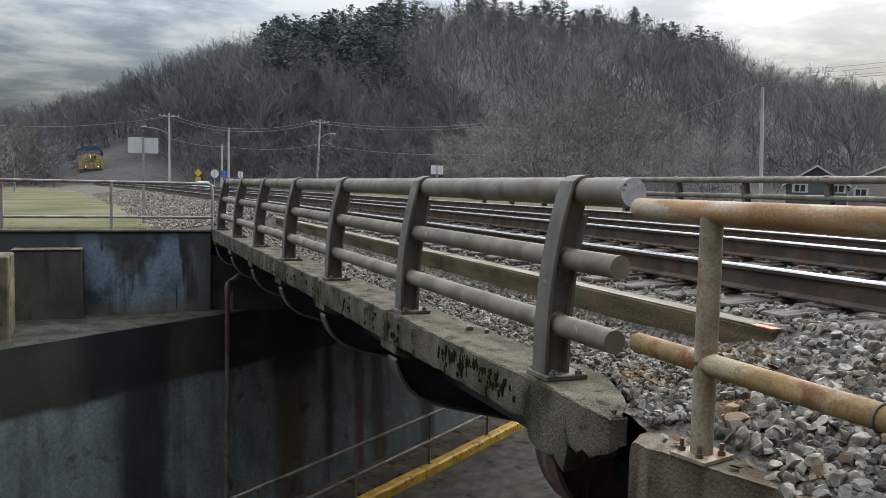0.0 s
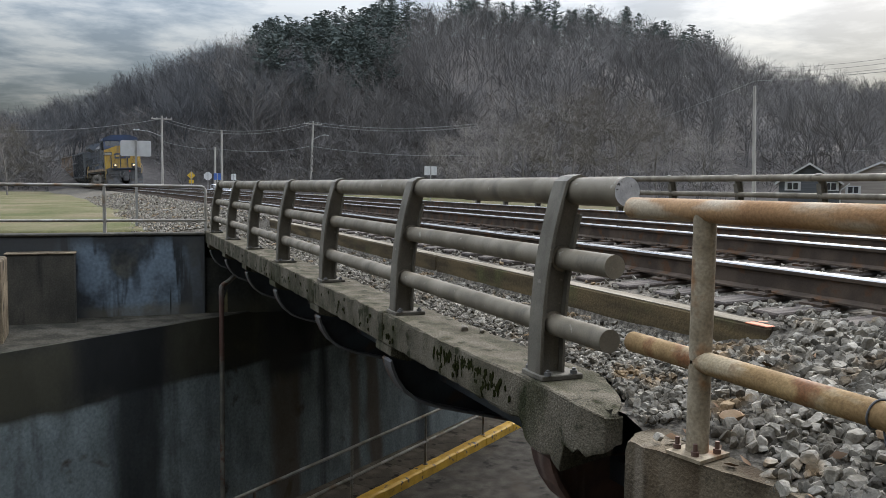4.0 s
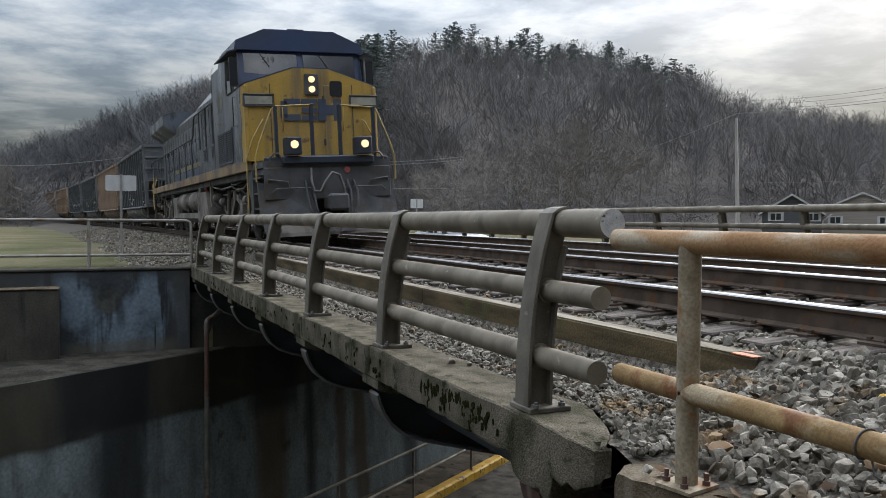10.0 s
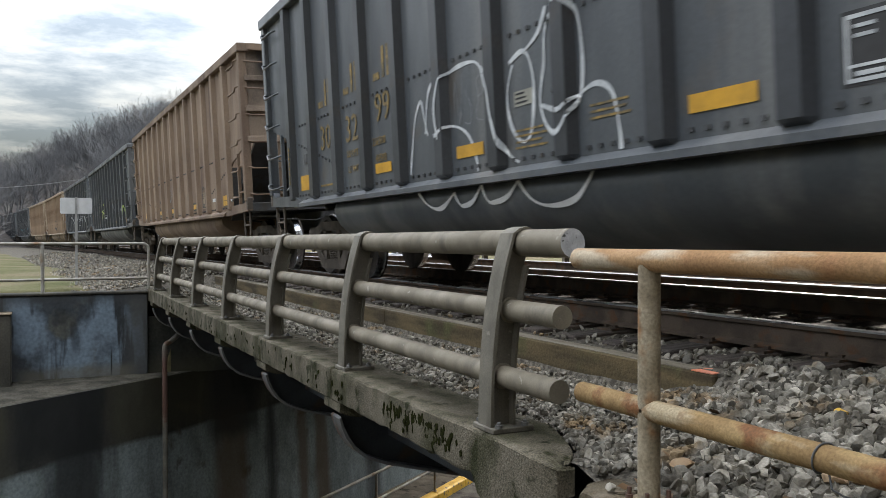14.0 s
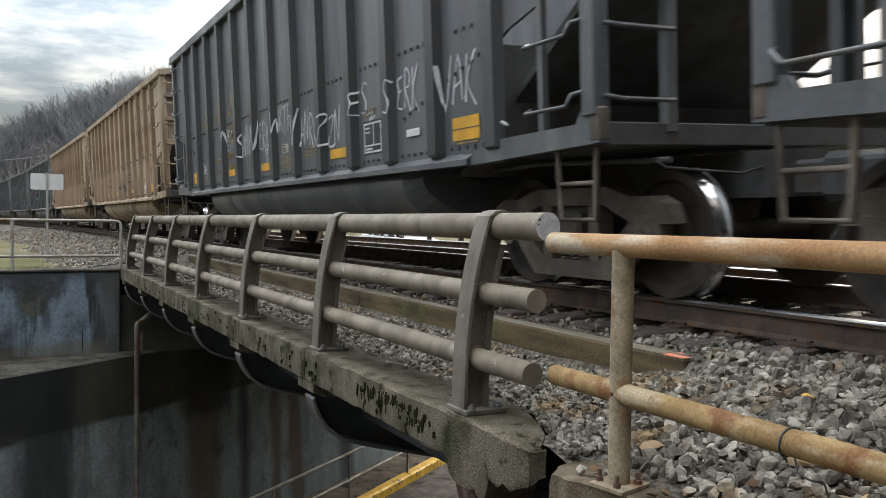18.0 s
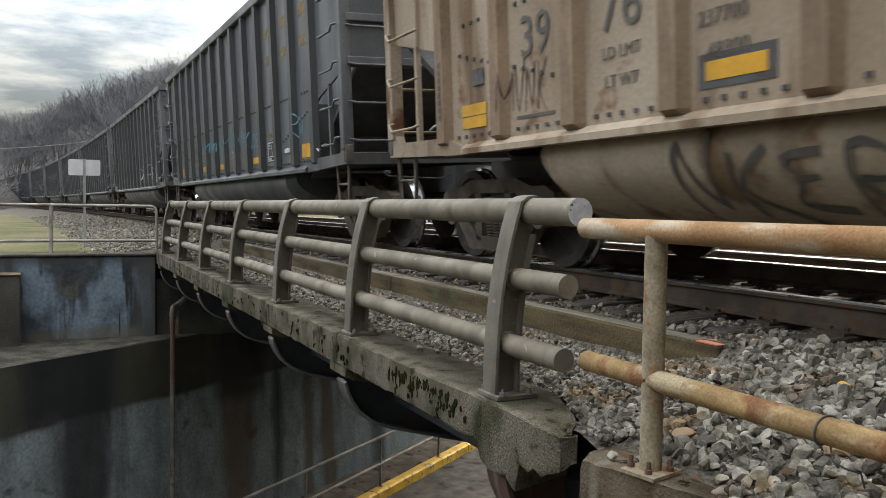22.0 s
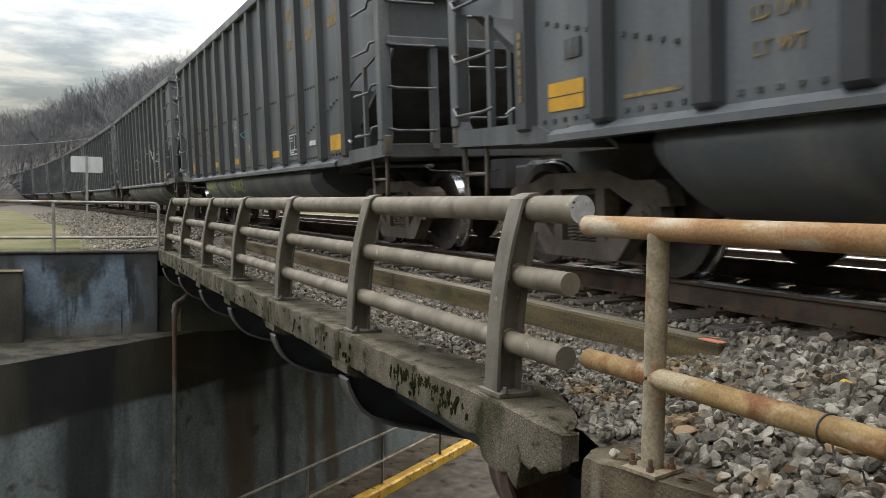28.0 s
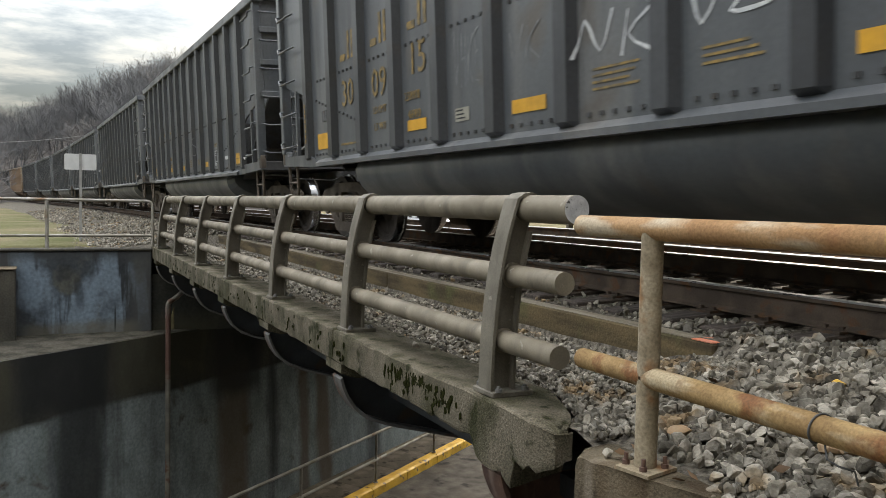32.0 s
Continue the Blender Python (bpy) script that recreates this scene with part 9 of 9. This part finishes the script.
        part("board_face", Geo().box((sg * 1.25 - 0.31, fx - 0.036, 3.15), (sg * 1.25 + 0.31, fx - 0.031, 3.33)), M_BOARD, bd)
        me = text_mesh("519", 0.19)
        me.materials.append(M_SPRAY_K)
        part("numerals", me, None, bd).matrix_basis = Matrix.Translation((sg * 1.25, fx - 0.041, 3.24)) @ Matrix(FRONT_MARK)
    # emblem on the nose as plain shapes
    bars = [(-0.76, -0.60, 2.84, 3.22), (-0.68, -0.30, 3.14, 3.28), (-0.68, -0.30, 2.78, 2.92), (-0.27, 0.10, 3.14, 3.28), (-0.27, 0.10, 2.96, 3.08), (-0.27, 0.10, 2.78, 2.90), (0.13, 0.32, 2.78, 3.28), (0.32, 0.50, 2.92, 3.14), (0.50, 0.69, 2.78, 3.28)]
    for x0, x1, z0, z1 in bars:
        part("emblem", Geo().prism([(x0, z0), (x1, z0), (x1 + 0.01, z1), (x0 + 0.01, z1)], fx - 0.032, fx - 0.026, "y"), M_LOCO_BLUE2, l, "faded blue painted block emblem")
    for sg in (-1, 1):
        part("nose_seam", Geo().box((sg * 0.98 - 0.008, fx - 0.012, 1.9), (sg * 0.98 + 0.008, fx + 0.002, 3.62)), M_GRIME, l)
        part("nose_corner", Geo().box((sg * 1.53 - 0.05, fx - 0.02, 1.86), (sg * 1.53 + 0.05, fx + 0.06, 3.58), chamfer=0.02), M_LOCO_Y, l)
        part("grab_iron", Geo().tube([(sg * 0.72, fx, 2.55), (sg * 0.72, fx - 0.07, 2.55), (sg * 0.72, fx - 0.07, 3.1), (sg * 0.72, fx, 3.1)], 0.014, 5), M_LOCO_Y, l)
        part("board_rim", Geo().tube([(sg * 1.25 - 0.35, fx - 0.04, 3.11), (sg * 1.25 + 0.35, fx - 0.04, 3.11), (sg * 1.25 + 0.35, fx - 0.04, 3.37), (sg * 1.25 - 0.35, fx - 0.04, 3.37), (sg * 1.25 - 0.35, fx - 0.04, 3.11)], 0.018, 5), M_GRIME, l)
    part("door_hinge", Geo().box((0.25, fx - 0.04, 2.2), (0.29, fx, 2.35)).box((0.25, fx - 0.04, 3.2), (0.29, fx, 3.35)), M_GRIME, l)
    part("anticlimber", Geo().box((-1.05, 0.62, 1.72), (1.05, 0.80, 1.90), chamfer=0.03), M_LOCO_B, l)
    part("marker_lamp", Geo().cyl((0.42, 0.70, 1.58), (0.42, 0.74, 1.58), 0.07, 14), M_FILLER, l, "dull red marker")
    part("platform_step", Geo().box((-1.46, 0.75, 1.74), (1.46, 1.34, 1.80)), M_GRIME, l)
    # front end: pilot, plough, coupler, hoses, steps, handrails
    part("pilot", Geo().box((-1.45, 0.72, 0.95), (1.45, 0.80, 1.66), chamfer=0.02), M_GRIME, l)
    for sg in (-1, 1):
        vs = []
        for yo in (0.0, 0.05):
            vs += [(sg * 1.55, 0.86 + yo, 1.35), (sg * 0.50, 0.66 + yo, 1.20), (sg * 0.34, 0.50 + yo, 0.62), (sg * 0.05, 0.20 + yo, 0.22), (sg * 1.50, 0.56 + yo, 0.22), (sg * 1.58, 0.70 + yo, 0.62)]
        part("plough_wing", Geo().add(vs, [(0, 1, 2, 5), (5, 2, 3, 4), (6, 11, 8, 7), (11, 10, 9, 8), (0, 6, 7, 1), (1, 7, 8, 2), (2, 8, 9, 3), (3, 9, 10, 4), (4, 10, 11, 5), (5, 11, 6, 0)]), M_GRIME, l, "sooty steel plough wing")
        part("wing_rail", Geo().tube([(sg * 1.40, 0.74, 1.30), (sg * 1.37, 0.70, 1.40), (sg * 0.95, 0.66, 1.34), (sg * 0.92, 0.70, 1.24)], 0.020, 6), M_FLANGE, l)
        part("sill_panel", Geo().box((sg * 1.02 - 0.40, 0.76, 1.36), (sg * 1.02 + 0.40, 0.82, 1.88), chamfer=0.02), M_LOCO_B, l)
        part("grab_loop", Geo().tube([(sg * 1.30, 0.80, 1.62), (sg * 1.30, 0.76, 1.86), (sg * 1.22, 0.76, 1.96), (sg * 1.10, 0.76, 1.96), (sg * 1.04, 0.76, 1.84), (sg * 1.04, 0.80, 1.62)], 0.022, 6), M_FLANGE, l)
    part("plough_blade", Geo().prism([(0.40, 0.40), (0.30, 0.24), (0.28, 0.16), (0.44, 0.16), (0.56, 0.40)], -1.45, 1.45, "x"), M_GRIME_TAN, l)
    part("coupler", Geo().box((-0.14, -0.02, 0.72), (0.14, 0.8, 1.0), chamfer=0.03).box((-0.22, -0.04, 0.68), (0.22, 0.18, 1.05), chamfer=0.05), M_GRIME, l)
    for x in (-0.55, -0.4, 0.4, 0.55):
        part("air_hose", Geo().tube([(x, 0.7, 1.35), (x * 1.05, 0.5, 1.1), (x, 0.42, 0.75), (x * 0.8, 0.42, 0.55)], 0.028, 6), M_GRIME, l)
    part("jumper_cable", Geo().tube([(-0.42, 0.66, 1.62), (-0.46, 0.52, 1.35), (-0.42, 0.48, 1.12), (-0.28, 0.46, 1.10), (-0.16, 0.46, 1.32), (0.0, 0.46, 1.52), (0.16, 0.46, 1.46), (0.27, 0.48, 1.15), (0.30, 0.50, 0.82)], 0.032, 8), M_FLANGE, l, "looped grey jumper cable")
    for sg in (-1, 1):
        g = Geo()
        for k in range(4):
            g.box((sg * 1.27 - 0.22, 0.85, 0.42 + 0.34 * k), (sg * 1.27 + 0.22, 1.20, 0.46 + 0.34 * k))
        g.box((sg * 1.27 - 0.24, 1.20, 0.35), (sg * 1.27 + 0.24, 1.24, 1.66))
        part("steps", g, M_GRIME, l)
        part("handrail", Geo().tube([(sg * 1.60, 0.80, 1.35), (sg * 1.60, 0.80, 1.88), (sg * 1.50, 0.80, 2.20), (sg * 1.20, 0.80, 2.92), (sg * 1.12, 0.80, 2.98), (sg * 0.28, 0.80, 3.03)], 0.019, 8), M_HANDRAIL, l, "yellow front handrail")
        part("handrail", Geo().tube([(sg * 1.60, 1.26, 0.62), (sg * 1.60, 1.26, 1.90), (sg * 1.45, 1.24, 2.35), (sg * 1.22, 1.22, 2.75), (sg * 1.18, 1.30, 2.80)], 0.019, 8), M_HANDRAIL, l, "yellow front handrail")
        part("stanchion", Geo().box((sg * 1.12 - 0.035, 0.775, 1.88), (sg * 1.12 + 0.035, 0.825, 2.99)), M_LOCO_B, l)
        part("stanchion", Geo().box((sg * 0.32 - 0.035, 0.775, 1.88), (sg * 0.32 + 0.035, 0.825, 3.04)), M_LOCO_B, l)
        part("cut_lever", Geo().tube([(sg * 0.3, 0.70, 1.15), (sg * 0.35, 0.62, 1.2), (sg * 1.2, 0.62, 1.2), (sg * 1.3, 0.70, 1.12)], 0.016, 5), M_FLANGE, l)
    # long hood
    hood = Geo().prism([(-1.02, 1.74), (1.02, 1.74), (1.02, 4.15), (0.70, 4.48), (-0.70, 4.48), (-1.02, 4.15)], 8.6, 17.2, "y")
    part("engine_hood", hood, M_GRIME, l, "soot-black engine hood behind its doors")
    rad = Geo().prism([(-1.02, 1.74), (1.02, 1.74), (1.02, 3.95), (1.52, 4.32), (1.52, 4.70), (1.10, 4.84), (-1.10, 4.84), (-1.52, 4.70), (-1.52, 4.32), (-1.02, 3.95)], 17.2, 20.6, "y")
    part("radiator_hood", rad, M_LOCO_G, l, "flared radiator hood")
    part("exhaust_stack", Geo().box((-0.35, 11.5, 4.48), (0.35, 12.5, 4.65), chamfer=0.03), M_GRIME, l)
    for sg in (-1, 1):
        for k in range(3):
            part("radiator_screen", Geo().box((sg * 1.028 - 0.012, 17.4 + 1.05 * k, 2.2), (sg * 1.028 + 0.012, 18.3 + 1.05 * k, 3.6)), M_GRIME, l)
        # rear steps and handrails
        g = Geo()
        for k in range(4):
            g.box((sg * 1.27 - 0.22, 20.95, 0.42 + 0.34 * k), (sg * 1.27 + 0.22, 21.25, 0.45 + 0.34 * k))
        part("steps", g, M_HANDRAIL, l, "yellow edged steps")
        part("step_panel", Geo().box((sg * 1.48 - 0.03, 20.72, 0.45), (sg * 1.48 + 0.03, 20.92, 1.66)), M_GRIME, l)
        part("handrail", Geo().tube([(sg * 1.50, 20.95, 0.95), (sg * 1.50, 20.95, 1.9), (sg * 1.42, 21.2, 2.75)], 0.024, 6), M_HANDRAIL, l, "yellow rear handrail")
        part("handrail", Geo().tube([(sg * 1.50, 21.35, 0.95), (sg * 1.50, 21.38, 2.1), (sg * 1.3, 21.40, 2.5), (sg * 1.5, 21.38, 1.6)], 0.024, 6), M_HANDRAIL, l, "yellow rear handrail")
    part("end_plate", Geo().box((-1.45, 21.28, 0.95), (1.45, 21.36, 1.66)), M_GRIME, l)
    part("coupler", Geo().box((-0.14, 21.3, 0.72), (0.14, 22.1, 1.0), chamfer=0.03), M_GRIME, l)
    # spread the parts along the frame
    for o in l.children_recursive:
        if o.name.startswith("ditch_light"):
            continue
        for v in o.data.vertices:
            v.co.y = loco_y(v.co.y)
    loco_sides(l)
    for y in (5.4, 20.9):
        t = loco_truck()
        t.parent, t.location = l, (0, y, 0)
    return l


# ---- truck on the lower road ----
def build_van():
    """A white box truck; its own forward way is -y."""
    v = thing("box_truck", "white box truck driving out of the underpass", "truck")
    body = [(-1.04, 0.7), (1.04, 0.7), (1.04, 2.52), (0.97, 2.60), (-0.97, 2.60), (-1.04, 2.52)]
    part("box_body", Geo().prism(body, 1.9, 7.0, "y"), M_VAN, v, "smooth white box body")
    part("roof_cap", Geo().prism([(1.9, 2.1), (1.9, 2.60), (1.45, 2.55), (1.2, 2.3), (1.25, 2.1)], -1.0, 1.0, "x"), M_VAN, v)
    cab = [(-0.1, 0.55), (-0.15, 1.25), (0.75, 1.45), (1.25, 2.18), (1.9, 2.22), (1.9, 0.45), (0.0, 0.45)]
    part("cab", Geo().prism(cab, -0.98, 0.98, "x"), M_VAN, v)
    part("windshield", Geo().add([(-0.88, 0.80, 1.50), (0.88, 0.80, 1.50), (0.80, 1.215, 2.12), (-0.80, 1.215, 2.12)], [(0, 1, 2, 3)]), M_GLASS, v, "dark windshield")
    for sg in (-1, 1):
        part("side_window", Geo().add([(sg * 0.985, 0.95, 1.52), (sg * 0.985, 1.78, 1.52), (sg * 0.985, 1.78, 2.08), (sg * 0.985, 1.30, 2.08)], [(0, 1, 2, 3)]), M_GLASS, v)
        part("mirror", Geo().box((sg * 1.22 - 0.09, 0.75, 1.45), (sg * 1.22 + 0.09, 0.85, 1.80), chamfer=0.02).box((min(sg * 0.97, sg * 1.14), 0.80, 1.58), (max(sg * 0.97, sg * 1.14), 0.83, 1.62)), M_GRIME, v)
        part("headlight", Geo().box((sg * 0.72 - 0.17, -0.165, 0.85), (sg * 0.72 + 0.17, -0.11, 1.08), chamfer=0.01), M_RAIL_CAP, v)
        for y in (0.85, 5.2):
            w = part("wheel", Geo().lathe([(-0.11, 0.2), (-0.11, 0.36), (-0.08, 0.38), (0.08, 0.38), (0.11, 0.36), (0.11, 0.2)], (0, 0, 0), "x", 20), M_SPRAY_K, v)
            w.location = (sg * 0.86, y, 0.38)
    part("grille", Geo().box((-0.45, -0.172, 0.72), (0.45, -0.125, 1.05)), M_GRIME, v)
    part("bumper", Geo().box((-0.98, -0.28, 0.42), (0.98, -0.13, 0.66), chamfer=0.03), M_GRIME, v)
    return v


def build_car():
    """A white saloon car; its own forward way is -y."""
    v = thing("car", "white saloon car driving on the street beside the tracks", "car")
    body = [(-0.05, 0.35), (-0.08, 0.62), (0.05, 0.78), (1.15, 0.92), (4.15, 0.98), (4.55, 0.86), (4.60, 0.40), (4.4, 0.26), (0.2, 0.24)]
    part("body", Geo().prism(body, -0.88, 0.88, "x"), M_VAN, v, "white painted body")
    cab = [(1.15, 0.93), (1.85, 1.42), (3.15, 1.46), (3.95, 0.99)]
    part("roof", Geo().prism([(1.80, 1.40), (1.95, 1.45), (3.12, 1.48), (3.22, 1.43)], -0.70, 0.70, "x"), M_VAN, v)
    part("windows", Geo().prism(cab, -0.72, 0.72, "x"), M_GLASS, v, "dark window glass")
    for sg in (-1, 1):
        for y in (1.95, 2.55, 3.25):
            part("pillar", Geo().box((sg * 0.724 - 0.012, y, 0.94), (sg * 0.724 + 0.012, y + 0.07, 1.43)), M_VAN, v)
        part("headlight", Geo().box((sg * 0.66 - 0.16, -0.09, 0.58), (sg * 0.66 + 0.16, -0.04, 0.72), chamfer=0.01), M_RAIL_CAP, v)
        part("mirror", Geo().box((sg * 0.95 - 0.09, 1.45, 0.94), (sg * 0.95 + 0.09, 1.55, 1.06), chamfer=0.02), M_VAN, v)
        for y in (0.85, 3.65):
            w = part("wheel", Geo().lathe([(-0.1, 0.18), (-0.1, 0.30), (-0.07, 0.32), (0.07, 0.32), (0.1, 0.30), (0.1, 0.18)], (0, 0, 0), "x", 20), M_SPRAY_K, v)
            w.location = (sg * 0.80, y, 0.32)
    return v


hoppers = build_train()
loco = build_loco()
van = build_van()
car = build_car()

# place of the locomotive's leading coupler along the track, by seconds
RUN = [(0.0, 120.3), (3.0, 88.6), (6.0, 56.1), (8.0, 34.2), (9.0, 23.4), (10.0, 12.6), (11.0, 1.71), (14.0, -31.65), (17.0, -65.15), (20.0, -98.62), (23.0, -132.05), (26.0, -165.46), (29.0, -198.85), (32.0, -232.24)]
LOCO_LENGTH = 25.5


def head(t):
    """Smooth progress through the points of RUN."""
    n = len(RUN)
    sl = [(RUN[min(i + 1, n - 1)][1] - RUN[max(i - 1, 0)][1]) / (RUN[min(i + 1, n - 1)][0] - RUN[max(i - 1, 0)][0]) for i in range(n)]
    for i in range(n - 1):
        (t0, p0), (t1, p1) = RUN[i], RUN[i + 1]
        if t <= t1 or i == n - 2:
            h = t1 - t0
            k = (t - t0) / h
            return p0 * (2 * k ** 3 - 3 * k * k + 1) + sl[i] * h * (k ** 3 - 2 * k * k + k) + p1 * (3 * k * k - 2 * k ** 3) + sl[i + 1] * h * (k ** 3 - k * k)


def vehicle_pose(s, length):
    """Pose of a vehicle whose leading coupler is at s: it sits on the track at its two truck centres."""
    a, b = track_pose(s + length * 0.12).translation, track_pose(s + length * 0.88).translation
    d = b - a
    yaw = math.degrees(math.atan2(-d.x, d.y))
    o = a - d.normalized() * (length * 0.12)
    return pose(o.x, o.y, RAIL_Z, 0, -CANT, yaw)


def motions():
    times = [k * 0.5 for k in range(65)]
    fine = [k / 15 for k in range(481)]
    walk(loco, [(t, vehicle_pose(head(t), LOCO_LENGTH)) for t in times])
    centre, last = CENTRES[0], hoppers[0][1]
    for i, (h, ln) in enumerate(hoppers):
        centre = CENTRES[i] if i < len(CENTRES) else centre + (last + ln) / 2
        last = ln
        walk(h, [(t, vehicle_pose(head(t) + centre - ln / 2, ln)) for t in times])
    start = head(0)
    for thing_, r in [(loco, 0.53)] + [(h, 0.475) for h, _ in hoppers]:
        turns = [math.degrees((start - head(t)) / r) for t in fine]
        for o in thing_.children_recursive:
            if o.name.startswith("wheel"):
                x, y, z = o.location
                walk(o, [(t, pose(x, y, z, a)) for t, a in zip(fine, turns)])
    yaw = math.degrees(math.atan2(-RD[0], RD[1]))
    rows = []
    for t in (0, 18.2, 18.7, 19.2, 19.7, 20.2, 20.7, 21.4, 22.2, 32):
        x, y, _ = uv(max(-23.0, min(33.0, VAN_U - VAN_V * (t - 20.0))), VAN_LANE)
        rows.append((t, pose(x, y, ROAD_Z, 0, 0, yaw)))
    walk(van, rows)
    rows = []
    for t in [0, 2.5] + [0.5 * k for k in range(6, 22)] + [11.4, 12.2, 32]:
        y = min(94.0, max(25.0, 44.5 - 9.3 * (t - 8)))
        yaw_c = math.degrees(math.atan2(0.00098 * (y - 3), 1))
        rows.append((t, pose(12.4 + bend(y), y, -0.46, 0, 0, yaw_c)))
    walk(car, rows)


VAN_U, VAN_V, VAN_LANE = 6.75, 14.5, 7.05
motions()
